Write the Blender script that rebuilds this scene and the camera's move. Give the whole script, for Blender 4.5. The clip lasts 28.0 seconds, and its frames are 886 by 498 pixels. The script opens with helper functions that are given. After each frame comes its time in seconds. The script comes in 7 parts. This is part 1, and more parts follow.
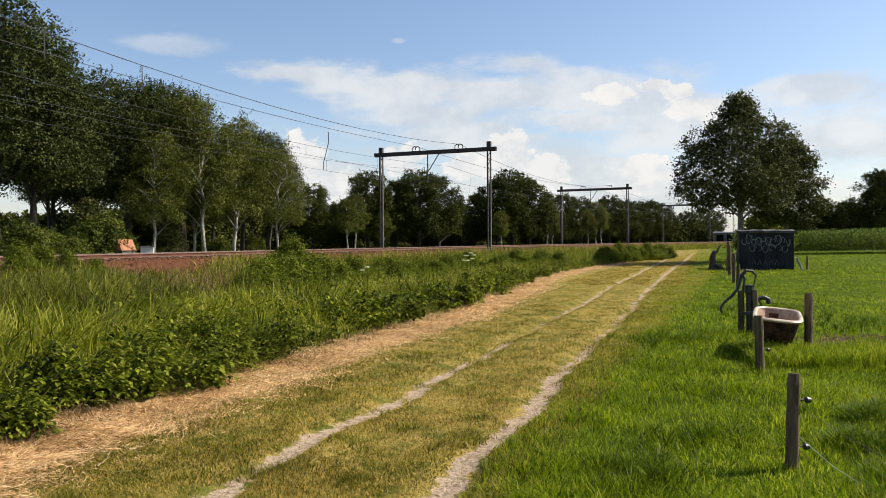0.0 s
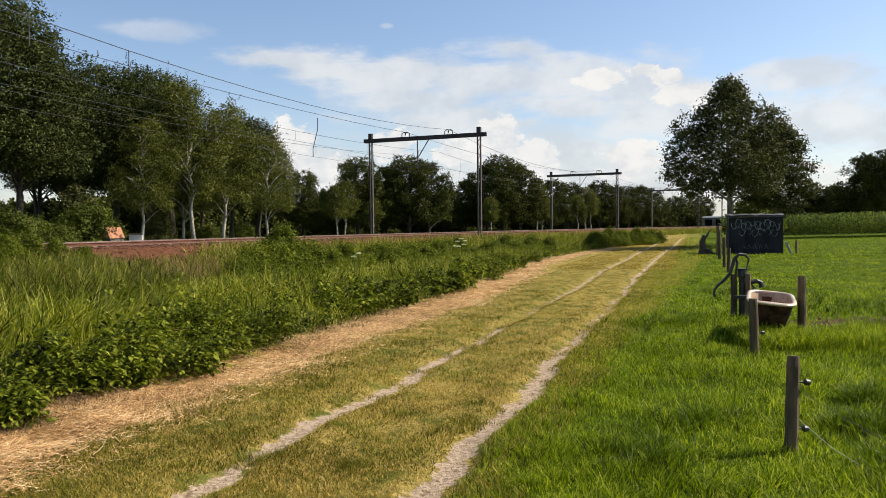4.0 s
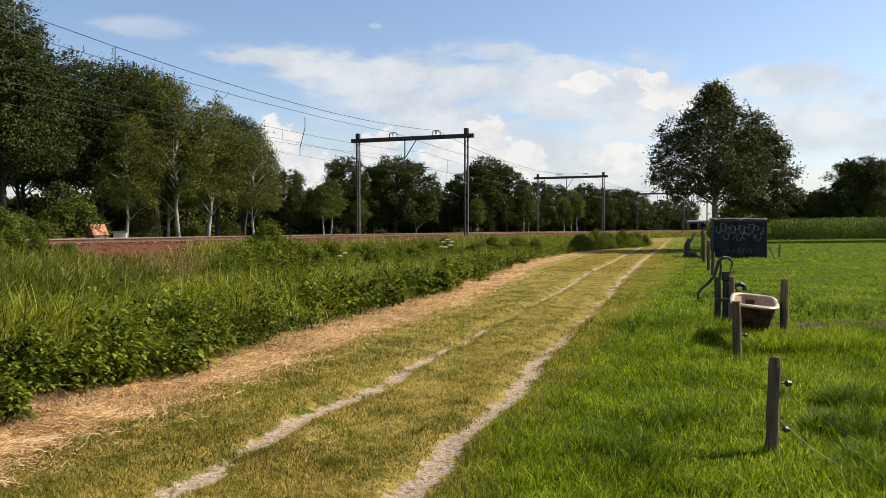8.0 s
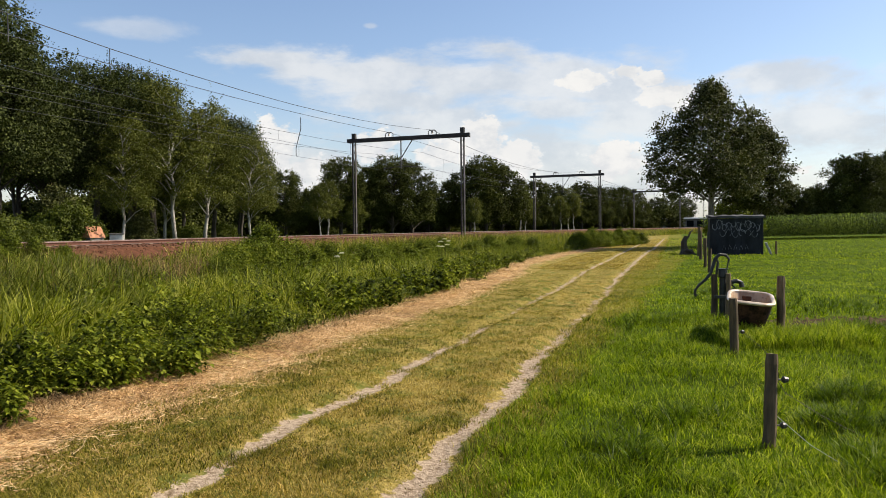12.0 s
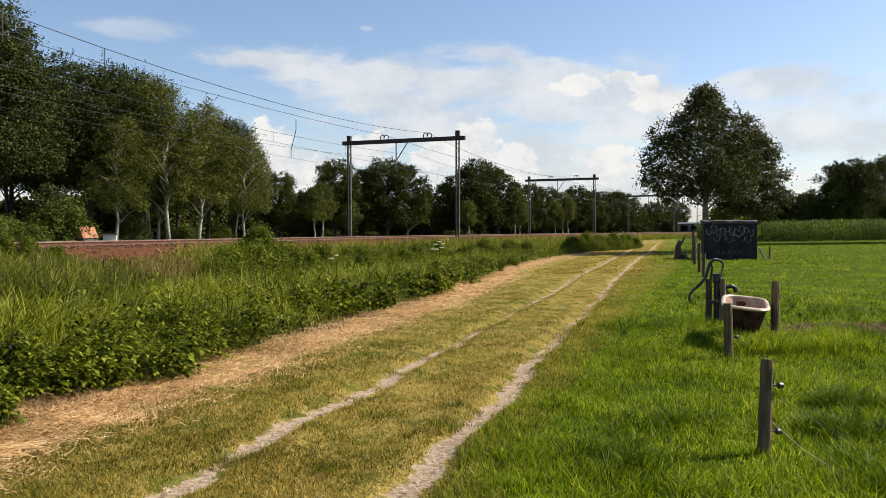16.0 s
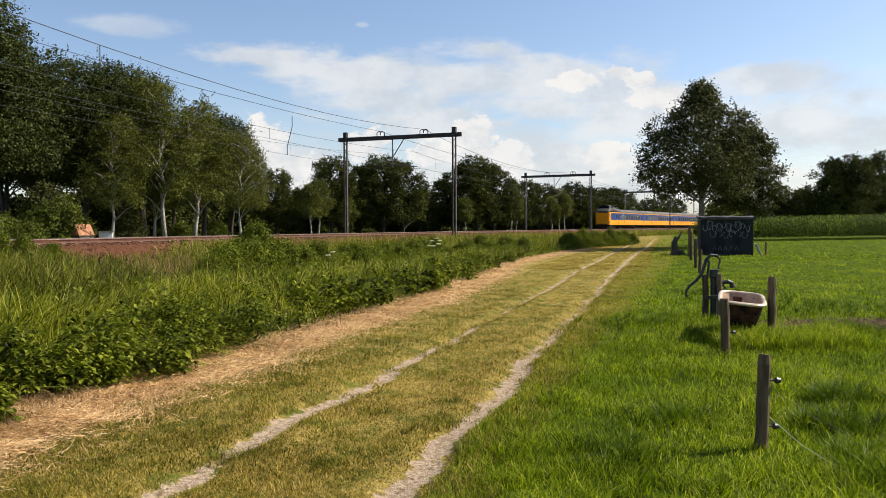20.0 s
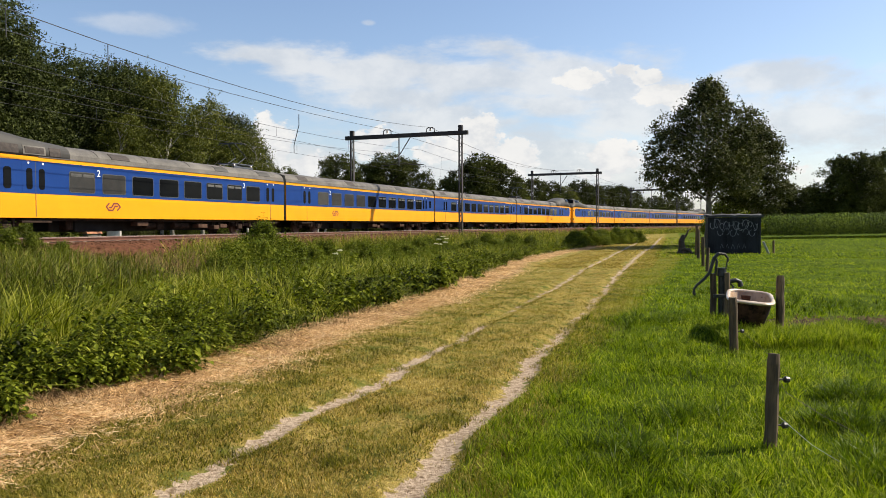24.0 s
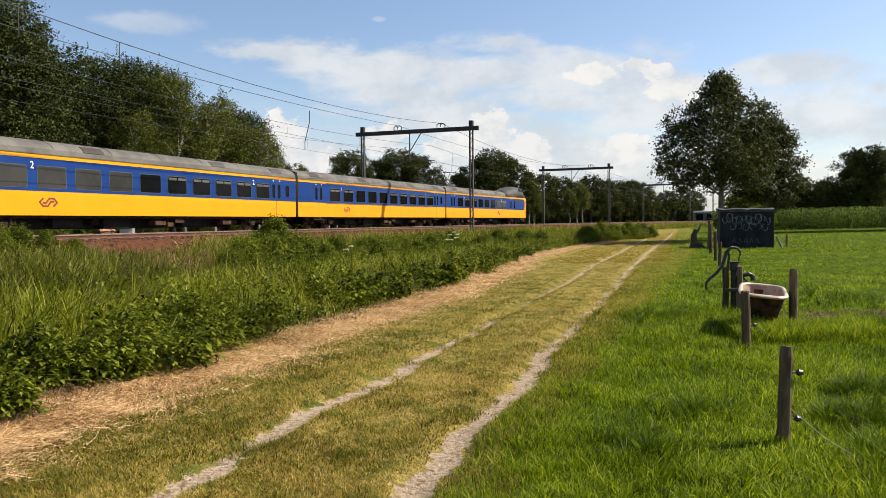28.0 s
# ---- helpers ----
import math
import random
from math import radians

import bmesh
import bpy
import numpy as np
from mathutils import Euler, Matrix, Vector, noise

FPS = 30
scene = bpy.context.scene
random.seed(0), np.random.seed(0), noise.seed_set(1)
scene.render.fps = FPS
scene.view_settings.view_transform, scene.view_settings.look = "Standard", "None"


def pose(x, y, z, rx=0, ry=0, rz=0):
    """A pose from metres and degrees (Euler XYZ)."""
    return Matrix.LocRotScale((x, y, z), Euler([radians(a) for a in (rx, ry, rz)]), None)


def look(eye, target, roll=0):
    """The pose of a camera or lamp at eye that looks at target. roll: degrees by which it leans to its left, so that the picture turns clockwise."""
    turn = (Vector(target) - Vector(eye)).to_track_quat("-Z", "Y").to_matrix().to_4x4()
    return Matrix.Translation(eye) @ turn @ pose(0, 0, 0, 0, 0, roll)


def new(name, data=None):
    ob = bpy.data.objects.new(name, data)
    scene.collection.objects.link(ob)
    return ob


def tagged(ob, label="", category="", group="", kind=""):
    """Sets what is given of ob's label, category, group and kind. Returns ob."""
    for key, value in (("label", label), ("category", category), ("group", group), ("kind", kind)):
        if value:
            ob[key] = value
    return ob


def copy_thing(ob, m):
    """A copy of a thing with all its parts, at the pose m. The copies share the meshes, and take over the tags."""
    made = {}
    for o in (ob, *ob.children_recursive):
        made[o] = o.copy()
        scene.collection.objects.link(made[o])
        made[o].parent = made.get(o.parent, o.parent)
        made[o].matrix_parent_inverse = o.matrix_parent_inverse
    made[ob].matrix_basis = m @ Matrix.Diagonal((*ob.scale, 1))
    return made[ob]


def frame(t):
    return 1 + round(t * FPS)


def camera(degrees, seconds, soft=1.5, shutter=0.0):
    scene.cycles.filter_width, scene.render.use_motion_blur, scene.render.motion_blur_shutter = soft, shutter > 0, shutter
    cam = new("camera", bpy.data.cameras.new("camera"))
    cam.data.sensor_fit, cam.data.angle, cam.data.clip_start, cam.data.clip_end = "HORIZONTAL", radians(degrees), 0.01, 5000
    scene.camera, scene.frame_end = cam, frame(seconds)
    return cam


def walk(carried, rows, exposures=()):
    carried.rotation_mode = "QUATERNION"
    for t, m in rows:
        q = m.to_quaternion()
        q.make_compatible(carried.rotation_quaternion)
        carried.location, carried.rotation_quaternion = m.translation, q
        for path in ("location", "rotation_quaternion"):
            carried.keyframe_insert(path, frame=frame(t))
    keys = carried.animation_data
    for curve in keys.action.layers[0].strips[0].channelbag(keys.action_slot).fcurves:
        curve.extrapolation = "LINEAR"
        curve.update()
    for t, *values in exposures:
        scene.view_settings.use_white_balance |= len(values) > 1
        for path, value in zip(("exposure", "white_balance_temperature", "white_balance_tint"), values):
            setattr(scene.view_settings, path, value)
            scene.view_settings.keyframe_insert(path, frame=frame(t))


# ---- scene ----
cam = camera(60.0, 28.0, soft=0.55)
PATH = [
    (0, pose(0.063, -0.037, 1.678, 89.440, 0.309, 1.768)),
    (0.5, pose(0.066, -0.023, 1.675, 89.107, 0.196, 1.797)),
    (1, pose(0.066, -0.019, 1.677, 88.864, 0.182, 1.798)),
    (1.5, pose(0.066, -0.014, 1.681, 88.737, 0.279, 1.765)),
    (2, pose(0.067, -0.005, 1.680, 88.651, 0.408, 1.720)),
    (2.5, pose(0.067, -0.001, 1.677, 88.532, 0.512, 1.661)),
    (3, pose(0.056, 0.006, 1.674, 88.429, 0.594, 1.540)),
    (3.5, pose(0.025, 0.011, 1.671, 88.404, 0.669, 1.328)),
    (5.5, pose(-0.022, 0.035, 1.641, 88.493, 0.097, -0.016)),
    (6, pose(-0.022, 0.024, 1.643, 88.580, -0.120, -0.045)),
    (6.5, pose(-0.016, 0.015, 1.646, 88.551, -0.248, -0.032)),
    (7, pose(-0.010, 0.004, 1.649, 88.494, -0.247, -0.014)),
    (7.5, pose(-0.007, -0.003, 1.651, 88.471, -0.164, -0.011)),
    (8, pose(-0.005, -0.005, 1.650, 88.469, -0.013, -0.018)),
    (8.5, pose(-0.005, -0.007, 1.650, 88.462, 0.168, -0.041)),
    (9, pose(-0.002, -0.003, 1.650, 88.429, 0.301, -0.069)),
    (9.5, pose(0.003, 0.004, 1.649, 88.389, 0.367, -0.104)),
    (10, pose(0.003, 0.005, 1.649, 88.368, 0.423, -0.131)),
    (10.5, pose(0.003, 0.001, 1.649, 88.378, 0.493, -0.127)),
    (11, pose(0.003, -0.005, 1.650, 88.409, 0.523, -0.141)),
    (11.5, pose(0.001, -0.005, 1.650, 88.428, 0.495, -0.192)),
    (12, pose(0.002, -0.001, 1.650, 88.426, 0.486, -0.246)),
    (12.5, pose(0.000, -0.006, 1.650, 88.421, 0.523, -0.310)),
    (14.5, pose(-0.004, 0.003, 1.655, 88.591, 0.327, -0.433)),
    (15, pose(-0.006, 0.013, 1.650, 88.641, 0.216, -0.489)),
    (15.5, pose(-0.007, 0.018, 1.649, 88.649, 0.108, -0.555)),
    (16, pose(-0.009, 0.017, 1.651, 88.643, 0.059, -0.660)),
    (16.5, pose(-0.011, 0.015, 1.650, 88.652, 0.064, -0.767)),
    (17, pose(-0.009, 0.020, 1.647, 88.644, 0.059, -0.837)),
    (17.5, pose(-0.011, 0.026, 1.647, 88.607, 0.033, -0.872)),
    (18, pose(-0.013, 0.026, 1.648, 88.566, 0.015, -0.885)),
    (18.5, pose(-0.015, 0.018, 1.649, 88.534, 0.043, -0.896)),
    (19, pose(-0.016, 0.015, 1.649, 88.500, 0.101, -0.907)),
    (19.5, pose(-0.015, 0.021, 1.647, 88.454, 0.157, -0.914)),
    (20, pose(-0.014, 0.026, 1.646, 88.386, 0.191, -0.916)),
    (20.5, pose(-0.014, 0.029, 1.646, 88.303, 0.222, -0.915)),
    (21, pose(-0.017, 0.033, 1.650, 88.207, 0.249, -0.925)),
    (21.5, pose(-0.025, 0.036, 1.657, 88.097, 0.217, -0.948)),
    (23.5, pose(-0.041, 0.012, 1.658, 88.145, 0.074, -0.699)),
    (24, pose(-0.038, 0.007, 1.656, 88.243, 0.211, -0.453)),
    (24.5, pose(-0.036, 0.010, 1.650, 88.328, 0.280, -0.239)),
    (25, pose(-0.038, 0.012, 1.647, 88.410, 0.326, -0.068)),
    (25.5, pose(-0.039, 0.012, 1.644, 88.465, 0.368, 0.057)),
    (26, pose(-0.037, 0.013, 1.642, 88.461, 0.415, 0.122)),
    (26.5, pose(-0.036, 0.008, 1.643, 88.396, 0.479, 0.150)),
    (27, pose(-0.036, 0.003, 1.641, 88.271, 0.527, 0.184)),
    (27.5, pose(-0.032, 0.009, 1.639, 88.114, 0.534, 0.255)),
    (28, pose(-0.024, 0.021, 1.636, 87.955, 0.496, 0.380)),]
walk(cam, PATH)

# ---- light ----
SUN_AZ, SUN_EL = 78.0, 43.0     # degrees clockwise from +y, degrees up
sun_dir = Vector((math.sin(radians(SUN_AZ)) * math.cos(radians(SUN_EL)),
                  math.cos(radians(SUN_AZ)) * math.cos(radians(SUN_EL)), math.sin(radians(SUN_EL))))
sun = new("sun", bpy.data.lights.new("sun", "SUN"))
sun.data.energy, sun.data.angle, sun.data.color = 5.0, radians(0.55), (1.0, 0.89, 0.71)
sun.matrix_basis = look(sun_dir * 100, (0, 0, 0))
scene.view_settings.exposure = 0.735


# ---- node helpers ----
class Nodes:
    """A thin wrapper to wire node trees."""

    def __init__(self, tree):
        self.tree = tree

    def add(self, kind):
        return self.tree.nodes.new(kind)

    def put(self, socket, value):
        if hasattr(value, "is_linked"):
            self.tree.links.new(value, socket)
        else:
            socket.default_value = value

    def math(self, op, a, b=0.0, c=0.0, clamp=False):
        n = self.add("ShaderNodeMath")
        n.operation, n.use_clamp = op, clamp
        for s, v in zip(n.inputs, (a, b, c)):
            self.put(s, v)
        return n.outputs[0]

    def mix(self, f, a, b, blend="MIX"):
        n = self.add("ShaderNodeMix")
        n.data_type, n.blend_type = "RGBA", blend
        self.put(n.inputs[0], f)
        self.put(n.inputs[6], a if hasattr(a, "is_linked") else (*a, 1)[:4])
        self.put(n.inputs[7], b if hasattr(b, "is_linked") else (*b, 1)[:4])
        return n.outputs[2]

    def step(self, x, lo, hi, smooth=True):
        n = self.add("ShaderNodeMapRange")
        n.interpolation_type = "SMOOTHSTEP" if smooth else "LINEAR"
        for s, v in zip(n.inputs, (x, lo, hi, 0.0, 1.0)):
            self.put(s, v)
        return n.outputs[0]

    def noise(self, vec, scale, detail=4.0, rough=0.55, lac=2.0, warp=0.0):
        n = self.add("ShaderNodeTexNoise")
        if vec is not None:
            self.put(n.inputs["Vector"], vec)
        for k, v in (("Scale", scale), ("Detail", detail), ("Roughness", rough), ("Lacunarity", lac), ("Distortion", warp)):
            n.inputs[k].default_value = v
        return n.outputs["Fac"]

    def vec(self, op, a, b=(0, 0, 0), c=None):
        n = self.add("ShaderNodeVectorMath")
        n.operation = op
        self.put(n.inputs[0], a)
        self.put(n.inputs[1], b)
        if c is not None:
            self.put(n.inputs[2], c)
        return n.outputs["Value"] if op in ("LENGTH", "DOT_PRODUCT", "DISTANCE") else n.outputs["Vector"]

    def xyz(self, v):
        n = self.add("ShaderNodeSeparateXYZ")
        self.put(n.inputs[0], v)
        return n.outputs

    def join(self, x, y, z):
        n = self.add("ShaderNodeCombineXYZ")
        for s, v in zip(n.inputs, (x, y, z)):
            self.put(s, v)
        return n.outputs[0]


# ---- sky with fair-weather clouds ----
world = bpy.data.worlds.new("sky")
scene.world = world
world.use_nodes = True
wt = world.node_tree
wt.nodes.clear()
N = Nodes(wt)
sky = N.add("ShaderNodeTexSky")
sky.sky_type, sky.sun_disc = "NISHITA", False
sky.sun_elevation, sky.sun_rotation = radians(SUN_EL), radians(SUN_AZ)
sky.altitude, sky.air_density, sky.dust_density, sky.ozone_density = 0.0, 1.0, 0.9, 1.6
direction = N.add("ShaderNodeTexCoord").outputs["Generated"]
dx, dy, dz = N.xyz(direction)
az = N.math("ARCTAN2", dx, dy)            # radians, clockwise from +y
el = N.math("ARCSINE", dz)
flat = N.join(az, N.math("MULTIPLY", el, 1.5), 0.0)
billow = N.noise(flat, 24.0, 8.0, 0.62)
wisp = N.noise(N.join(az, N.math("MULTIPLY", el, 2.6), 3.0), 7.0, 9.0, 0.60, warp=0.25)
broad = N.noise(N.join(az, N.math("MULTIPLY", el, 2.0), 7.0), 3.2, 7.0, 0.55)


def reach(a0, e0, ra, re):
    """Distance from a cloud's middle (azimuth and elevation in degrees), 1 at its rim."""
    p = N.math("DIVIDE", N.math("SUBTRACT", az, radians(a0)), radians(ra))
    q = N.math("DIVIDE", N.math("SUBTRACT", el, radians(e0)), radians(re))
    return N.math("SQRT", N.math("ADD", N.math("MULTIPLY", p, p), N.math("MULTIPLY", q, q)))


def heap(a0, e0, ra, re):
    """A cumulus head, cauliflower-edged."""
    r = N.math("ADD", reach(a0, e0, ra, re), N.math("MULTIPLY", N.math("SUBTRACT", billow, 0.5), 2.6))
    return N.step(r, 1.0, 0.70)


def veil(a0, e0, ra, re):
    """A soft spread-out cloud with torn edges."""
    r = N.math("ADD", reach(a0, e0, ra, re), N.math("MULTIPLY", N.math("SUBTRACT", wisp, 0.5), 3.4))
    return N.step(r, 1.25, 0.35)


def union(masks):
    res = masks[0]
    for m in masks[1:]:
        res = N.math("MAXIMUM", res, m)
    return res


veils = union([veil(-12, 12.2, 4.4, 1.0), veil(-5, 11.0, 8.5, 2.0), veil(2, 10.6, 7, 1.6), veil(11, 10.4, 9, 2.2), veil(3, 7.4, 12, 1.9), veil(-3, 9.4, 6, 1.2), veil(8, 8.6, 7, 1.6), N.math("MULTIPLY", veil(-21.5, 13.7, 2.8, 0.7), 0.5),
               veil(3.5, 13.2, 4.0, 1.0), veil(15, 7.8, 9, 2.6), veil(25, 9.8, 7, 1.5), veil(27, 7.0, 10, 3.0), veil(-10, 4.0, 16, 2.6), veil(10, 4.0, 22, 3.2), N.math("MULTIPLY", veil(-5.0, 14.6, 0.5, 0.2), 0.5)])
heaps = union([heap(-12.2, 5.6, 2.5, 2.6), heap(-9.6, 4.2, 2.6, 1.7), heap(-4.6, 6.0, 2.0, 1.4), heap(3.2, 6.4, 2.0, 2.2), heap(5.6, 4.8, 2.4, 1.7), heap(0.5, 5.6, 2.4, 1.2),
               heap(12.8, 4.6, 2.6, 1.7), heap(13.6, 11.0, 1.3, 0.7), heap(15.4, 10.4, 1.6, 0.6), heap(10.6, 10.5, 2.2, 0.8), heap(17, 9.2, 3.0, 1.2), heap(20, 3.6, 5, 1.6)])
beyond = N.step(N.math("ABSOLUTE", N.math("SUBTRACT", az, 0.05)), 0.62, 0.90)     # out of view the same broken cloud goes on
rest = N.math("MULTIPLY", N.step(broad, 0.46, 0.62), N.math("MAXIMUM", beyond, N.step(el, 0.33, 0.50)))
haze = N.step(el, 0.20, 0.0)
clouds = N.math("MAXIMUM", N.math("MULTIPLY", veils, 0.80), N.math("MAXIMUM", heaps, N.math("MULTIPLY", rest, 0.40)))
clouds = N.math("MAXIMUM", clouds, N.math("MULTIPLY", haze, 0.45), clamp=True)
shade = N.step(N.noise(flat, 9.0, 8.0, 0.6), 0.36, 0.62)
cloud_white = N.mix(shade, (4.95, 5.2, 5.5), (6.45, 6.45, 6.38))
cloud_white = N.mix(N.math("MULTIPLY", heaps, 0.7), cloud_white, N.mix(N.step(billow, 0.62, 0.40), (5.7, 5.8, 5.95), (7.25, 7.1, 6.85)))
sky_blue = N.mix(1.0, sky.outputs[0], (1.16, 1.15, 1.19), "MULTIPLY")
air = N.mix(clouds, sky_blue, cloud_white)
bg = N.add("ShaderNodeBackground")
N.put(bg.inputs[0], air)
bg.inputs[1].default_value = 0.080
N.put(N.add("ShaderNodeOutputWorld").inputs[0], bg.outputs[0])


# ---- materials ----
def fresh(name):
    m = bpy.data.materials.new(name)
    m.use_nodes = True
    m.node_tree.nodes.clear()
    n = Nodes(m.node_tree)
    bsdf = n.add("ShaderNodeBsdfPrincipled")
    outp = n.add("ShaderNodeOutputMaterial")
    n.put(outp.inputs[0], bsdf.outputs[0])
    return m, n, bsdf, outp


def surface(name, c1, c2, scale=3.0, rough=0.7, bump=0.15, metal=0.0, grain=60.0, vary=0.0, stretch=(1, 1, 1), spec=0.5, coat=0.0):
    """Two tones at two scales, with fine relief; vary: brightness by object."""
    m, n, b, _ = fresh(name)
    co = n.vec("MULTIPLY", n.add("ShaderNodeTexCoord").outputs["Object"], stretch)
    big = n.noise(co, scale, 5.0, 0.6)
    small = n.noise(co, grain, 4.0, 0.6)
    f = n.math("ADD", n.math("MULTIPLY", big, 0.65), n.math("MULTIPLY", small, 0.35))
    col = n.mix(n.step(f, 0.35, 0.65), c1, c2)
    if vary:
        rnd = n.add("ShaderNodeObjectInfo").outputs["Random"]
        k = n.math("ADD", n.math("MULTIPLY", rnd, 2 * vary), 1 - vary)
        col = n.mix(1.0, col, n.join(k, k, k), "MULTIPLY")
    n.put(b.inputs["Base Color"], col)
    n.put(b.inputs["Roughness"], n.math("ADD", n.math("MULTIPLY", n.math("SUBTRACT", small, 0.5), 0.25), rough, clamp=True))
    b.inputs["Metallic"].default_value = metal
    b.inputs["Specular IOR Level"].default_value = spec
    b.inputs["Coat Weight"].default_value = coat
    if bump:
        bp = n.add("ShaderNodeBump")
        bp.inputs["Strength"].default_value = bump
        bp.inputs["Distance"].default_value = 0.02
        n.put(bp.inputs["Height"], f)
        n.put(b.inputs["Normal"], bp.outputs[0])
    return m


LEAF_ALBEDO = 0.80              # fresh leaves and stalks reflect little


def leafy(name, tones, through_light=0.35, rough=0.55, patch=0.25, spec=0.3, own=0.5):
    """Leaves and blades: tone by island, broad patches, light shining through."""
    m, n, b, outp = fresh(name)
    rnd = n.add("ShaderNodeNewGeometry")
    ramp = n.add("ShaderNodeValToRGB")
    els = ramp.color_ramp.elements
    while len(els) < len(tones):
        els.new(0.5)
    for i, (e, c) in enumerate(zip(els, tones)):
        e.position, e.color = i / max(1, len(tones) - 1), (*(LEAF_ALBEDO * q for q in c), 1)
    big = n.noise(rnd.outputs["Position"], patch, 4.0, 0.6)
    mid = n.noise(rnd.outputs["Position"], patch * 9, 3.0, 0.6)
    f = n.math("ADD", n.math("MULTIPLY", rnd.outputs["Random Per Island"], own), n.math("ADD", n.math("MULTIPLY", n.math("SUBTRACT", big, 0.5), 1.1), n.math("MULTIPLY", n.math("SUBTRACT", mid, 0.5 * own), 1.4 - own)), clamp=True)
    n.put(ramp.inputs[0], f)
    n.put(b.inputs["Base Color"], ramp.outputs[0])
    b.inputs["Roughness"].default_value = rough
    b.inputs["Specular IOR Level"].default_value = spec
    tr = n.add("ShaderNodeBsdfTranslucent")
    n.put(tr.inputs[0], n.mix(1.0, ramp.outputs[0], (1.15, 1.25, 0.5), "MULTIPLY"))
    mx = n.add("ShaderNodeMixShader")
    mx.inputs[0].default_value = through_light
    n.put(mx.inputs[1], b.outputs[0])
    n.put(mx.inputs[2], tr.outputs[0])
    n.put(outp.inputs[0], mx.outputs[0])
    return m


def glass_dark(name, tint=(0.003, 0.0035, 0.004)):
    m, n, b, _ = fresh(name)
    co = n.add("ShaderNodeTexCoord").outputs["Object"]
    n.put(b.inputs["Base Color"], n.mix(n.noise(co, 1.3, 3.0), tint, tuple(3.2 * c for c in tint)))
    b.inputs["Roughness"].default_value = 0.08
    b.inputs["Specular IOR Level"].default_value = 0.035
    return m


# ---- mesh helpers ----
def part(name, bm, material, parent=None, label="", smooth=False):
    """Links a bmesh as one mesh object, under a thing or a part."""
    me = bpy.data.meshes.new(name)
    bmesh.ops.recalc_face_normals(bm, faces=bm.faces[:])
    bm.to_mesh(me)
    bm.free()
    me.materials.append(material)
    if smooth:
        me.polygons.foreach_set("use_smooth", [True] * len(me.polygons))
    ob = new(name, me)
    if parent is not None:
        ob.parent = parent
    if label:
        tagged(ob, label)
    return ob


def again(ob, m, parent=None):
    """Another part on the same mesh, at the pose m in its parent's space."""
    c = ob.copy()
    scene.collection.objects.link(c)
    c.parent = parent if parent is not None else ob.parent
    c.matrix_basis = m
    return c


def thing(name, label, category, group="", kind="", at=None):
    ob = new(name)
    if at is not None:
        ob.matrix_basis = at
    return tagged(ob, label, category, group, kind)


def box(bm, x0, x1, y0, y1, z0, z1, bevel=0.0):
    vs = [bm.verts.new((x, y, z)) for x in (x0, x1) for y in (y0, y1) for z in (z0, z1)]
    fs = [bm.faces.new([vs[i] for i in q]) for q in ((0, 1, 3, 2), (4, 6, 7, 5), (0, 4, 5, 1), (2, 3, 7, 6), (0, 2, 6, 4), (1, 5, 7, 3))]
    if bevel:
        es = list({e for f in fs for e in f.edges})
        bmesh.ops.bevel(bm, geom=es, offset=bevel, segments=1, affect="EDGES")
    return bm


def tube(bm, pts, radii, sides=8, caps=True, twist=0.0):
    """A swept round bar through pts."""
    pts = [Vector(p) for p in pts]
    if not hasattr(radii, "__len__"):
        radii = [radii] * len(pts)
    rings, side = [], None
    for i, p in enumerate(pts):
        d = (pts[min(i + 1, len(pts) - 1)] - pts[max(i - 1, 0)]).normalized()
        if side is None:
            side = d.orthogonal().normalized()
        else:
            side = (side - d * side.dot(d)).normalized()
        up = d.cross(side)
        rings.append([bm.verts.new(p + radii[i] * (math.cos(a) * side + math.sin(a) * up))
                      for a in (twist + 2 * math.pi * k / sides for k in range(sides))])
    for r0, r1 in zip(rings, rings[1:]):
        for k in range(sides):
            bm.faces.new((r0[k], r0[(k + 1) % sides], r1[(k + 1) % sides], r1[k]))
    if caps:
        bm.faces.new(rings[0][::-1])
        bm.faces.new(rings[-1])
    return bm


def loft(bm, rings, close=True, caps=True):
    rows = [[bm.verts.new(p) for p in r] for r in rings]
    n = len(rows[0])
    for r0, r1 in zip(rows, rows[1:]):
        for k in range(n if close else n - 1):
            bm.faces.new((r0[k], r0[(k + 1) % n], r1[(k + 1) % n], r1[k]))
    if caps and close:
        bm.faces.new(rows[0][::-1])
        bm.faces.new(rows[-1])
    return bm


def plate(bm, outline, axis_y, thick):
    """A flat piece in the x-z plane at y = axis_y, thick towards its own side."""
    a = [bm.verts.new((x, axis_y, z)) for x, z in outline]
    b = [bm.verts.new((x, axis_y + thick, z)) for x, z in outline]
    bm.faces.new(a)
    bm.faces.new(b[::-1])
    n = len(a)
    for k in range(n):
        bm.faces.new((a[k], b[k], b[(k + 1) % n], a[(k + 1) % n]))
    return bm


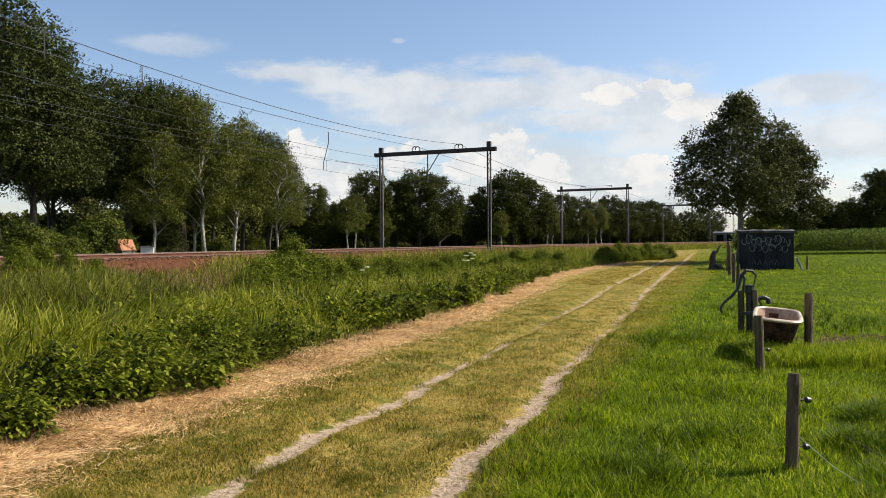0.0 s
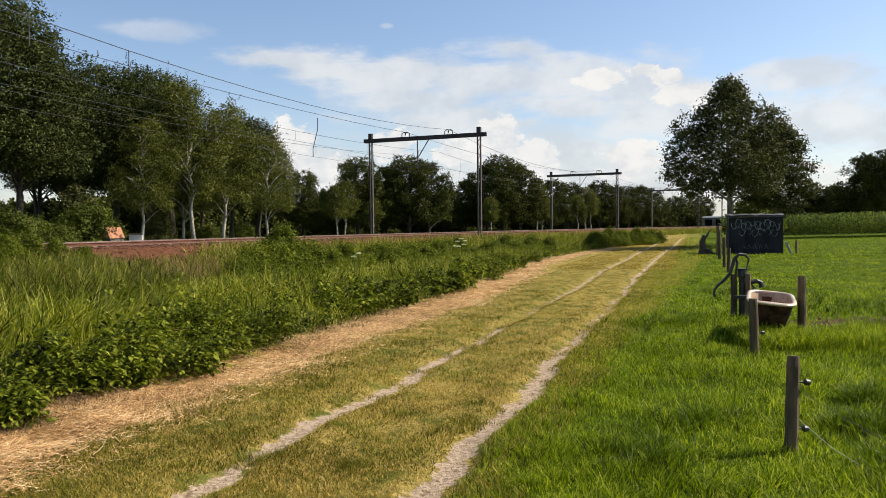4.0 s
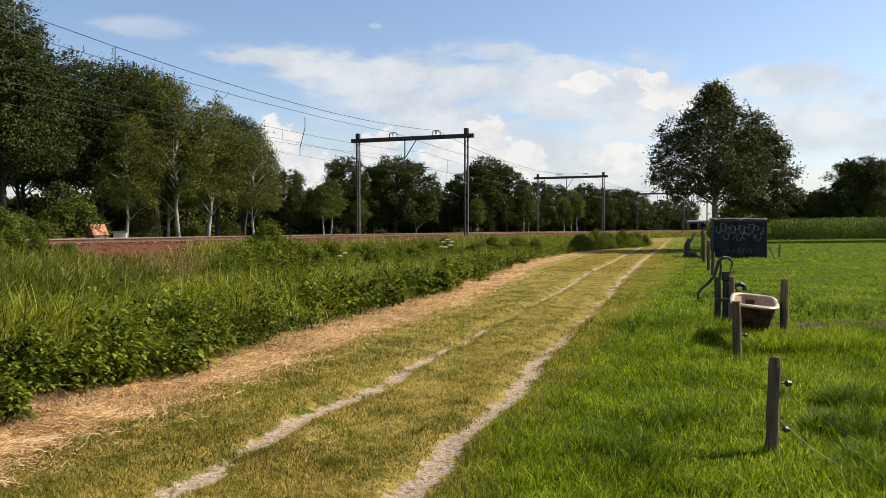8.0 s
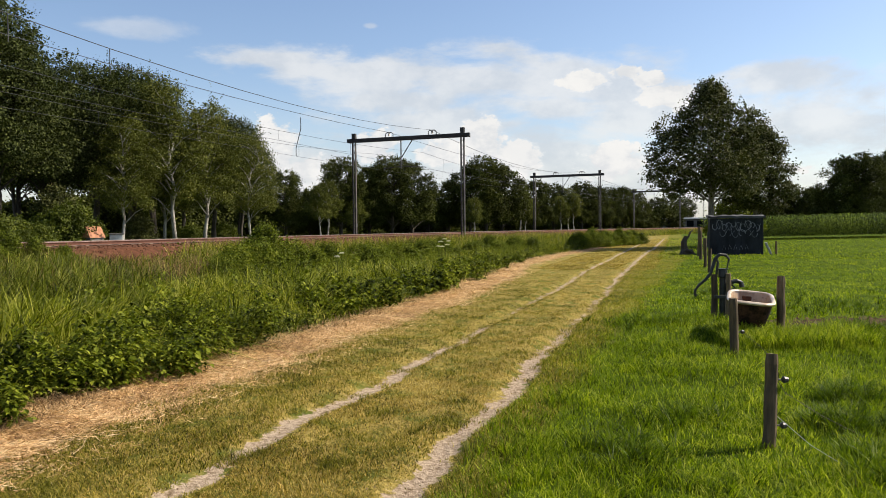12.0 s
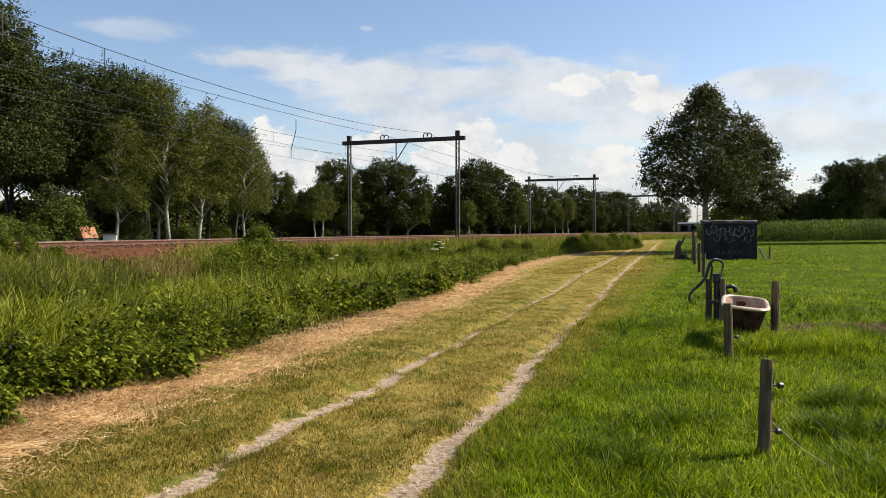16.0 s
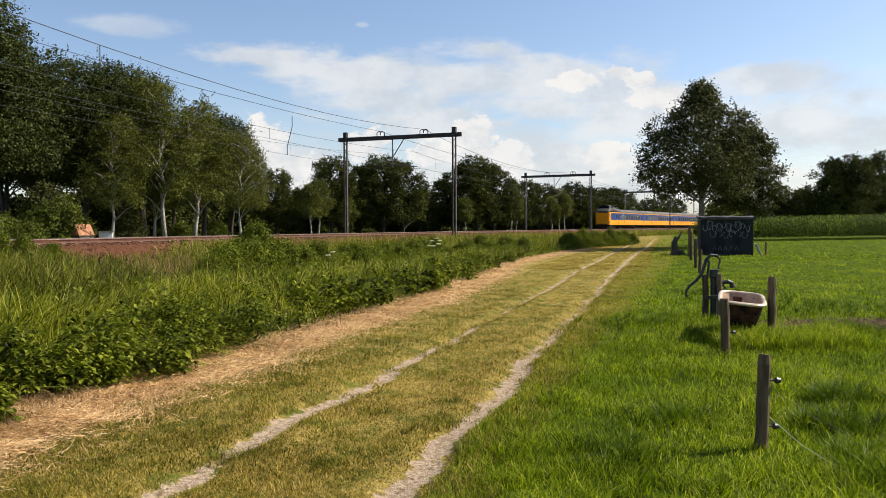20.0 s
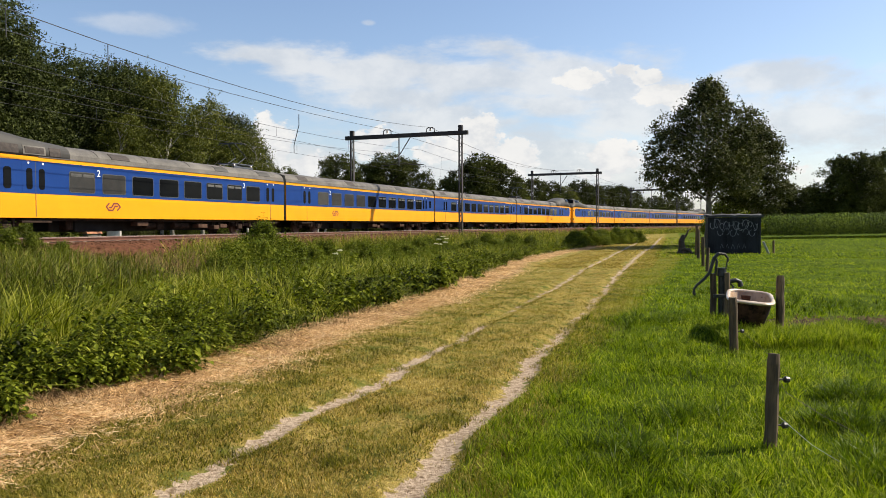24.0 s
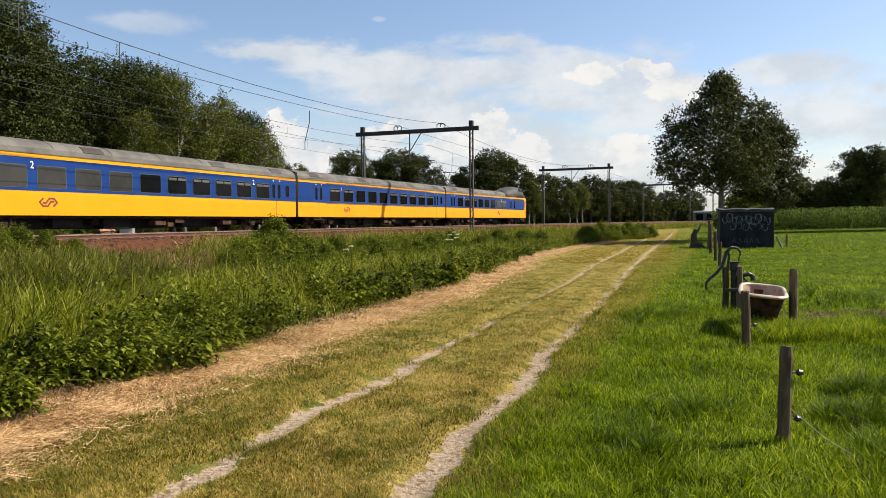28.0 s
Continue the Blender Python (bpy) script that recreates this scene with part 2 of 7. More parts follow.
def raw_mesh(name, verts, faces_per, material, parent=None, smooth=False):
    """One mesh of many alike islands: verts (n, k, 3); faces_per: index tuples within an island."""
    n, k = verts.shape[:2]
    off = (np.arange(n) * k)[:, None]
    loops, sizes = [], []
    cols = []
    for f in faces_per:
        cols.append(off + np.array(f)[None, :])
        sizes += [len(f)]
    loops = np.concatenate(cols, axis=1).ravel().astype(np.int32)
    total = np.tile(np.array(sizes, np.int32), n)
    me = bpy.data.meshes.new(name)
    me.vertices.add(n * k)
    me.vertices.foreach_set("co", verts.reshape(-1).astype(np.float32))
    me.loops.add(len(loops))
    me.loops.foreach_set("vertex_index", loops)
    me.polygons.add(len(total))
    me.polygons.foreach_set("loop_start", np.concatenate([[0], np.cumsum(total)[:-1]]).astype(np.int32))
    me.update(calc_edges=True)
    if smooth:
        me.polygons.foreach_set("use_smooth", np.ones(len(total), bool))
    me.materials.append(material)
    ob = new(name, me)
    if parent is not None:
        ob.parent = parent
    return ob


# ---- the plan ----
# The farm track runs straight along u; v is to its right. The railway is an arc that bends right, seen from the camera.
PU, PV = (0.296, 0.955), (0.955, -0.296)
RAD, TH0 = 740.0, radians(21.8)
FAR0 = (-2.87 - 1.42 * math.cos(TH0), 68.4 + 1.42 * math.sin(TH0))      # a point on the far track's middle
ARC = (FAR0[0] + RAD * math.cos(TH0), FAR0[1] - RAD * math.sin(TH0))    # the arc's centre
S_END = 420.0                                                             # the arc ends, the line goes on straight
RAIL = 1.17                                                               # top of the rails
NEAR_W, POST_NEAR, POST_FAR = 4.0, 7.6, -2.5


def uv(u, v):
    return u * PU[0] + v * PV[0], u * PU[1] + v * PV[1]


def on_track(s, w=0.0):
    """The point s metres along the far track, w metres to the camera's side of it, and the line's heading there."""
    a = min(s, S_END)
    th = TH0 + a / RAD
    x = FAR0[0] + RAD * (math.cos(TH0) - math.cos(th)) + w * math.cos(th) + (s - a) * math.sin(th)
    y = FAR0[1] + RAD * (math.sin(th) - math.sin(TH0)) - w * math.sin(th) + (s - a) * math.cos(th)
    return x, y, th


def smooth01(x):
    x = np.clip(x, 0, 1)
    return x * x * (3 - 2 * x)


def wuv(x, y):
    """Distance to the camera's side of the far track, and the farm track's u and v, for arrays."""
    x, y = np.asarray(x, float), np.asarray(y, float)
    w = RAD - np.hypot(x - ARC[0], y - ARC[1])
    ang = np.arctan2(-(x - ARC[0]), y - ARC[1])         # heading there
    w = np.where(np.hypot(x, y) > 520, 40.0, w)
    return w, x * PU[0] + y * PU[1], x * PV[0] + y * PV[1]


RUT_DEEP = 0.045


def rut_left(u):
    """The left wheel rut's v along the farm track."""
    return -3.10 - 0.18 * smooth01((u - 20) / 8) + 0.035 * np.sin(1.9 * u) + 0.02 * np.sin(4.7 * u + 1)


def rut_right(u):
    return -1.63 - 0.09 * smooth01((u - 8) / 4) - 0.16 * smooth01((u - 18) / 10) + 0.25 * smooth01((u - 46) / 14) + 0.03 * np.sin(1.6 * u + 2) + 0.02 * np.sin(5.3 * u)


def rut_distance(u, v):
    return np.minimum(abs(v - rut_left(u)), abs(v - rut_right(u)))


def margin_shift(u):
    """How far the strip of straw and the ditch's edge draw back from the track, by u."""
    return 0.5 * smooth01((u - 16) / 8) + 1.0 * smooth01((u - 24) / 10) - 0.8 * smooth01((u - 44) / 14)


def ground_z(x, y):
    w, u, v = wuv(x, y)
    lumps = 0.03 * np.sin(1.7 * x + 0.6 * y) * np.sin(0.9 * y - 0.8 * x) + 0.015 * np.sin(4.1 * x) * np.sin(3.3 * y)
    z = lumps.copy() if hasattr(lumps, "copy") else lumps
    near = np.hypot(x, y)
    z = z * smooth01((near - 1) / 4)
    near_u = smooth01((150 - u) / 40) * smooth01((v + 4.2) / 0.4) * smooth01((-0.6 - v) / 0.4)
    z = z - RUT_DEEP * np.exp(-(rut_distance(u, v) / 0.17) ** 4) * near_u                # wheel ruts, sunk
    z = z + 0.02 * np.exp(-((rut_distance(u, v) - 0.30) / 0.10) ** 2) * near_u           # their shoulders
    z = z + 0.30 * smooth01((v - 6) / 26) * smooth01((u - 30) / 50)      # the field swells towards the maize
    dyke = smooth01((w - 7.5) / 3.0) * smooth01((-v - 6.2) / 2.2)         # ditch between farm track and railway
    z = z - 0.55 * dyke * smooth01((18.5 - w) / 5) * smooth01((w - 9) / 3)
    bank = smooth01((11.5 - w) / 4.5) * smooth01((w + 9) / 5)
    return z + 0.62 * bank


# ---- the ground ----
m_ground, n, b, _ = fresh("ground_grass_and_soil")
pos = n.add("ShaderNodeNewGeometry").outputs["Position"]
px_, py_, pz_ = n.xyz(pos)
vv = n.math("ADD", n.math("MULTIPLY", px_, PV[0]), n.math("MULTIPLY", py_, PV[1]))
uu = n.math("ADD", n.math("MULTIPLY", px_, PU[0]), n.math("MULTIPLY", py_, PU[1]))
ww = n.math("SUBTRACT", RAD, n.vec("DISTANCE", n.join(px_, py_, 0.0), (ARC[0], ARC[1], 0)))
n_big = n.noise(pos, 0.35, 5.0, 0.6)
n_mid = n.noise(pos, 2.4, 5.0, 0.6)
n_fine = n.noise(pos, 26.0, 5.0, 0.65)
v_w = n.math("ADD", vv, n.math("MULTIPLY", n.math("SUBTRACT", n_mid, 0.5), 0.9))
meadow = n.mix(n.step(n_mid, 0.3, 0.7), (0.028, 0.046, 0.003), (0.072, 0.110, 0.006))
meadow = n.mix(n.math("MULTIPLY", n.step(n_big, 0.5, 0.7), 0.5), meadow, (0.11, 0.14, 0.020))
worn = n.mix(n.step(n_fine, 0.3, 0.7), (0.12, 0.095, 0.022), (0.36, 0.275, 0.085))
worn = n.mix(n.step(n_mid, 0.45, 0.65), worn, (0.085, 0.10, 0.018))
worn = n.mix(n.math("MULTIPLY", n.step(v_w, -1.45, -1.1), 0.7), worn, (0.10, 0.115, 0.015))
straw = n.mix(n.step(n_fine, 0.35, 0.65), (0.13, 0.075, 0.034), (0.46, 0.30, 0.15))
sand = n.mix(n.step(n_fine, 0.35, 0.65), (0.23, 0.172, 0.12), (0.40, 0.318, 0.238))
sand = n.mix(n.step(n.noise(pos, 9.0, 4.0, 0.6), 0.56, 0.70), sand, (0.15, 0.105, 0.065))
rank = n.mix(n.step(n_mid, 0.3, 0.7), (0.022, 0.036, 0.010), (0.045, 0.07, 0.016))
mown = n.math("ADD", n.math("MULTIPLY", n.step(uu, 8.0, 20.0), 0.45), n.math("MULTIPLY", n.step(uu, 18.0, 50.0), 1.3))   # the mown strip widens
v_m = n.math("SUBTRACT", v_w, mown)
col = n.mix(n.step(v_m, -1.35, -0.75), worn, meadow)
n_edge = n.noise(pos, 7.0, 5.0, 0.65)
wave = lambda k, ph, amp: n.math("MULTIPLY", n.math("SINE", n.math("ADD", n.math("MULTIPLY", uu, k), ph)), amp)
slide = lambda a, b, amp: n.math("MULTIPLY", n.step(uu, a, b), amp)


def total(*terms):
    t_ = terms[0]
    for q_ in terms[1:]:
        t_ = n.math("ADD", t_, q_)
    return t_


line_l = total(slide(20, 28, -0.18), wave(1.9, 0, 0.035), wave(4.7, 1, 0.02), -3.10)
line_r = total(slide(8, 12, -0.09), slide(18, 28, -0.16), slide(46, 60, 0.25), wave(1.6, 2, 0.03), wave(5.3, 0, 0.02), -1.63)
for line, width, gap in ((line_l, 0.096, 0.55), (line_r, 0.104, 0.52)):
    dist = n.math("ABSOLUTE", n.math("SUBTRACT", vv, line))
    dist = total(dist, n.math("MULTIPLY", n.math("SUBTRACT", n_edge, 0.5), 0.40), n.math("MULTIPLY", n.math("SUBTRACT", n_mid, 0.5), 0.14))
    far_gap = n.math("MULTIPLY", n.math("SUBTRACT", n.step(uu, 8.5, 13.0), n.math("MULTIPLY", n.step(uu, 15.0, 22.0), 0.20)), gap)
    wide = n.math("MULTIPLY", n.math("SUBTRACT", 1.0, n.math("SUBTRACT", slide(8, 14, 0.50), slide(18, 30, 0.35))), width)
    k = n.math("MULTIPLY", n.step(dist, n.math("MULTIPLY", wide, 1.12), n.math("MULTIPLY", wide, 0.85)), n.step(n.noise(pos, 1.3, 4.0, 0.65), n.math("SUBTRACT", far_gap, 0.07), n.math("ADD", far_gap, 0.0)))
    k = n.math("MULTIPLY", k, n.step(uu, 120.0, 90.0))
    col = n.mix(k, col, sand)
v_s = n.math("ADD", v_w, total(slide(16, 24, 0.5), slide(24, 34, 1.0), slide(44, 58, -0.8)))
col = n.mix(n.step(v_s, -4.35, -4.85), col, straw)
col = n.mix(n.step(v_s, -5.5, -5.9), col, rank)
col = n.mix(n.step(n.math("ADD", ww, n.math("MULTIPLY", n_mid, 2.0)), 11.0, 8.5), col, n.mix(n_mid, (0.06, 0.085, 0.02), (0.12, 0.12, 0.04)))
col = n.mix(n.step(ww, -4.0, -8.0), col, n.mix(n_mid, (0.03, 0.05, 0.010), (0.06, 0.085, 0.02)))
bare = n.math("ADD", n.vec("DISTANCE", n.vec("MULTIPLY", pos, (1.0, 2.6, 0.0)), (7.3, 33.3, 0.0)), n.math("MULTIPLY", n_mid, 1.6))
col = n.mix(n.step(bare, 2.6, 2.1), col, n.mix(n_fine, (0.035, 0.022, 0.013), (0.105, 0.068, 0.04)))
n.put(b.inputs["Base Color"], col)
b.inputs["Roughness"].default_value = 0.95
b.inputs["Specular IOR Level"].default_value = 0.03
bp = n.add("ShaderNodeBump")
bp.inputs["Strength"].default_value, bp.inputs["Distance"].default_value = 0.7, 0.05
n.put(bp.inputs["Height"], n.math("ADD", n_fine, n.math("MULTIPLY", n_mid, 0.6)))
n.put(b.inputs["Normal"], bp.outputs[0])


def build_ground():
    ax = np.concatenate([-np.geomspace(24, 3500, 60)[::-1], np.arange(-23.5, -5.0, 0.36), np.arange(-5.0, 8.0, 0.09), np.arange(8.05, 24, 0.30), np.geomspace(24.2, 3500, 70)])
    ay = np.concatenate([-np.geomspace(4, 1500, 20)[::-1], np.arange(-3.6, 3.4, 0.30), np.arange(3.5, 18, 0.09), np.arange(18.1, 40, 0.30), np.geomspace(40.3, 4500, 110)])
    gx, gy = np.meshgrid(ax, ay)
    gz = ground_z(gx, gy)
    nx, ny = len(ax), len(ay)
    idx = np.arange(nx * ny).reshape(ny, nx)
    quads = np.stack([idx[:-1, :-1], idx[:-1, 1:], idx[1:, 1:], idx[1:, :-1]], -1).reshape(-1, 4)
    me = bpy.data.meshes.new("ground")
    me.from_pydata(np.stack([gx, gy, gz], -1).reshape(-1, 3).tolist(), [], quads.tolist())
    me.materials.append(m_ground)
    me.polygons.foreach_set("use_smooth", [True] * len(me.polygons))
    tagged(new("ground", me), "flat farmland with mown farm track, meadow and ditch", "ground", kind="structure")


build_ground()

# ---- railway ----
m_ballast = surface("ballast_stone", (0.050, 0.019, 0.009), (0.125, 0.055, 0.030), 5.0, 0.95, 0.9, 0.0, 24.0, spec=0.08)
m_rail = surface("rusty_rail", (0.060, 0.020, 0.011), (0.115, 0.042, 0.024), 3.0, 0.9, 0.3, 0.0, 40.0)
m_railtop = surface("polished_rail_head", (0.20, 0.15, 0.13), (0.32, 0.27, 0.24), 3.0, 0.45, 0.05, 0.6)
m_sleeper = surface("concrete_sleeper", (0.11, 0.07, 0.05), (0.22, 0.155, 0.12), 4.0, 0.9, 0.3, 0.0, 50.0, vary=0.2)


def strip(bm, profile, s0, s1, ds, w0=0.0):
    """Sweeps a profile of (w, z) along the line."""
    rings = []
    k = max(2, int((s1 - s0) / ds))
    for i in range(k + 1):
        s = s0 + (s1 - s0) * i / k
        rings.append([(*on_track(s, w0 + w)[:2], z) for w, z in profile])
    return loft(bm, rings)


def build_railway():
    bm = bmesh.new()
    strip(bm, [(-5.2, 0.3), (-3.0, 0.95), (-1.6, 1.0), (1.6, 1.0), (2.0, 0.97), (2.4, 1.08), (5.6, 1.08), (7.0, 1.02), (8.9, 0.35)], -260, 1000, 6)
    tagged(part("railway_ballast", bm, m_ballast), "brown crushed-stone ballast bed under two tracks", "ballast", kind="structure")
    for w0, name, up in ((NEAR_W, "railway_track", 0.08), (0.0, "railway_track", 0.0)):
        tr = thing(name, "rusty steel rails on concrete sleepers in brown ballast", "railway track", "parallel tracks", "structure")
        for side in (-0.75, 0.75):
            bm = bmesh.new()
            strip(bm, [(q, z + up) for q, z in ((-0.07, 1.01), (0.07, 1.01), (0.03, 1.04), (0.015, 1.06), (0.015, 1.12), (0.036, 1.13), (0.036, 1.16), (-0.036, 1.16), (-0.036, 1.13), (-0.015, 1.12), (-0.015, 1.06), (-0.03, 1.04))], -260, 900, 5, w0 + side)
            r = part("rail", bm, m_rail, tr)
            bm = bmesh.new()
            strip(bm, [(-0.033, 1.158 + up), (0.033, 1.158 + up), (0.030, RAIL + up), (-0.030, RAIL + up)], -260, 900, 5, w0 + side)
            part("rail_head", bm, m_railtop, r, "shiny worn running surface")
        bm = bmesh.new()
        box(bm, -1.28, 1.28, -0.13, 0.13, 0.86, 1.035, 0.02)
        first = None
        for i in range(150):
            x, y, th = on_track(-72 + 0.6 * i, w0)
            m = Matrix.Translation((x, y, up)) @ Matrix.Rotation(-th, 4, "Z")
            if first is None:
                first = part("sleeper", bm, m_sleeper, tr)
                first.matrix_basis = m
            else:
                again(first, m)


build_railway()

# stones lying on the near shoulder of the ballast
rng = np.random.default_rng(5)
ns = 3500
ss, wq = rng.uniform(-62, 30, ns), rng.uniform(5.2, 8.9, ns)
base = np.array([on_track(a, c)[:2] for a, c in zip(ss, wq)])
bz = np.interp(wq, [5.6, 7.0, 8.9], [1.08, 1.02, 0.35])
size = rng.uniform(0.025, 0.06, ns)
octa = np.array([(1, 0, 0), (0, 1, 0), (-1, 0, 0), (0, -1, 0), (0, 0, 1), (0, 0, -1)], float)
sv = octa[None] * size[:, None, None] * rng.uniform(0.6, 1.3, (ns, 6, 1))
sv[:, :, 2] *= 0.7
sv += np.concatenate([base, bz[:, None] + 0.01], 1)[:, None, :]
m_stone = leafy("loose_ballast", [(0.06, 0.028, 0.016), (0.10, 0.05, 0.03), (0.16, 0.09, 0.06)], 0.0, 0.95, 0.8, 0.05)
tagged(raw_mesh("ballast_stones", sv, [(0, 1, 4), (1, 2, 4), (2, 3, 4), (3, 0, 4), (1, 0, 5), (2, 1, 5), (3, 2, 5), (0, 3, 5)], m_stone),
       "loose brown ballast stones on the track shoulder", "ballast", kind="stuff")

# ---- catenary portals ----
m_steel = surface("weathered_portal_steel", (0.028, 0.026, 0.026), (0.06, 0.052, 0.048), 2.0, 0.6, 0.15, 0.5, 40.0)
m_galv_lit = surface("galvanised_and_sunlit_steel", (0.05, 0.045, 0.042), (0.115, 0.105, 0.095), 2.0, 0.6, 0.1, 0.3, 30.0)
m_wire = surface("copper_wire", (0.035, 0.038, 0.04), (0.06, 0.06, 0.06), 2.0, 0.5, 0.0, 0.6)
m_insul = surface("brown_insulator", (0.09, 0.05, 0.04), (0.14, 0.09, 0.07), 6.0, 0.3, 0.0)
BEAM_Z, TOP_Z = 9.3, 9.96


def lattice_post(parent, w):
    """Two channels with zigzag lacing; a plain head above the beam."""
    for dx in (-0.13, 0.13):
        bm = bmesh.new()
        box(bm, w + dx - 0.045, w + dx + 0.045, -0.10, 0.10, 0.3, BEAM_Z, 0.01)
        # the sun-side channel is paler: its lit side is painted into the colour
        part("post_channel", bm, m_galv_lit if dx > 0 else m_steel, parent)
    for i in range(22):
        z0, z1 = 1.2 + i * 0.355, 1.2 + (i + 1) * 0.355
        a, c = (-0.11, 0.11) if i % 2 else (0.11, -0.11)
        bm = bmesh.new()
        tube(bm, [(w + a, -0.10, z0), (w + c, -0.10, z1)], 0.022, 4)
        part("lacing_bar", bm, m_steel, parent)
    bm = bmesh.new()
    box(bm, w - 0.17, w + 0.17, -0.16, 0.16, BEAM_Z - 0.05, TOP_Z, 0.02)
    part("post_head", bm, m_steel, parent)
    bm = bmesh.new()
    box(bm, w - 0.4, w + 0.4, -0.4, 0.4, 0.1, 0.75, 0.04)
    part("concrete_foot", bm, m_sleeper, parent)


def portal(s, proto=None):
    x, y, th = on_track(s)
    m = Matrix.Translation((x, y, 0)) @ Matrix.Rotation(-th, 4, "Z")      # local x: towards the camera's side
    if proto is not None:
        return copy_thing(proto, m)
    p = thing("catenary_portal", "dark steel railway portal spanning both tracks with catenary supports", "catenary portal", "catenary portals")
    for w in (POST_FAR, POST_NEAR):
        lattice_post(p, w)
    bm = bmesh.new()
    box(bm, POST_FAR - 0.65, POST_NEAR + 0.65, -0.14, 0.14, BEAM_Z - 0.14, BEAM_Z + 0.20, 0.02)
    part("beam", bm, m_steel, p)
    for w in (0.9, 4.9):                                   # hoops that carry the feeders on top of the beam
        bm = bmesh.new()
        tube(bm, [(w - 0.36, 0, BEAM_Z + 0.2), (w - 0.36, 0, BEAM_Z + 0.48), (w - 0.2, 0, BEAM_Z + 0.58), (w + 0.2, 0, BEAM_Z + 0.58),
                  (w + 0.36, 0, BEAM_Z + 0.48), (w + 0.36, 0, BEAM_Z + 0.2)], 0.04, 6)
        part("feeder_hoop", bm, m_steel, p)
        bm = bmesh.new()
        for j in range(3):
            tube(bm, [(w, 0, BEAM_Z + 0.30 + 0.08 * j), (w, 0, BEAM_Z + 0.36 + 0.08 * j)], [0.10, 0.07], 8)
        part("insulator", bm, m_insul, p)
    bm = bmesh.new()                                       # drop post between the tracks with its stay and arm
    tube(bm, [(2.0, 0, BEAM_Z), (2.0, 0, 6.75)], 0.055, 6)
    part("drop_post", bm, m_galv_lit, p)
    bm = bmesh.new()
    tube(bm, [(3.15, 0, BEAM_Z), (2.06, 0, 7.7)], 0.045, 6)
    part("stay", bm, m_galv_lit, p)
    for w in (0.0, 4.0):
        bm = bmesh.new()
        tube(bm, [(2.0, 0, 6.95), (w * 1.15 - 0.3 + 0.6 * (w < 1), 0, 6.80)], 0.035, 6)
        part("registration_arm", bm, m_steel, p)
    p.matrix_basis = m
    return p


PORTAL_S = (-58.0, -2.5, 52.0, 113.0, 174.0, 235.0)
first_portal = portal(PORTAL_S[1])
for s_ in PORTAL_S[:1] + PORTAL_S[2:]:
    portal(s_, first_portal)


def chord(s0, s1, w, z, sag):
    """A sagging span from portal to portal."""
    (x0, y0, _), (x1, y1, _) = on_track(s0, w), on_track(s1, w)
    return [(x0 + (x1 - x0) * f, y0 + (y1 - y0) * f, z - sag * 4 * f * (1 - f)) for f in (i / 12 for i in range(13))]


def wires():
    """Feeders, messenger and contact wires, span by span."""
    ends = (-110.0,) + PORTAL_S + (295.0,)
    kinds = [("feeder_wire", 0.9, BEAM_Z + 0.60, 0.6, 0.017), ("feeder_wire", 4.9, BEAM_Z + 0.60, 1.3, 0.017),
             ("messenger_wire", 0.0, 8.05, 0.85, 0.011), ("messenger_wire", 4.0, 8.05, 0.85, 0.011),
             ("contact_wire", 0.0, 6.72, 0.05, 0.010), ("contact_wire", 4.0, 6.72, 0.05, 0.010)]
    for name, w, z, sag, r in kinds:
        line = thing(name, "thin dark overhead wire strung from portal to portal", "overhead wire", "overhead wires")
        for s0, s1 in zip(ends, ends[1:]):
            pts = chord(s0, s1, w, z, sag)
            bm = bmesh.new()
            tube(bm, pts, r, 4)
            part("span", bm, m_wire, line)
            if name == "feeder_wire" and w > 4 and s0 == PORTAL_S[0]:      # hangers down to the messenger wire
                for i, drop in ((3, 0.95), (4, 1.0)):
                    bm = bmesh.new()
                    tube(bm, [pts[i], (pts[i][0], pts[i][1], pts[i][2] - drop)], 0.018, 5)
                    part("hanger", bm, m_wire, line)
            if name == "messenger_wire":
                for i in range(1, 12, 2):
                    bm = bmesh.new()
                    tube(bm, [pts[i], (pts[i][0], pts[i][1], 6.72)], 0.009, 4)
                    part("dropper", bm, m_wire, line)
            if name == "contact_wire" and w == 0.0 and s0 == PORTAL_S[0]:      # the jumper from the feeder
                (xa, ya, _), (xb, yb, _) = on_track(-16.6, 0.7), on_track(-16.1, 0.0)
                bm = bmesh.new()
                tube(bm, [(xa, ya, 9.35), (xa, ya, 8.6), (xb, yb, 7.3), (xb, yb, 6.75)], 0.028, 5)
                part("jumper", bm, m_wire, line)


wires()


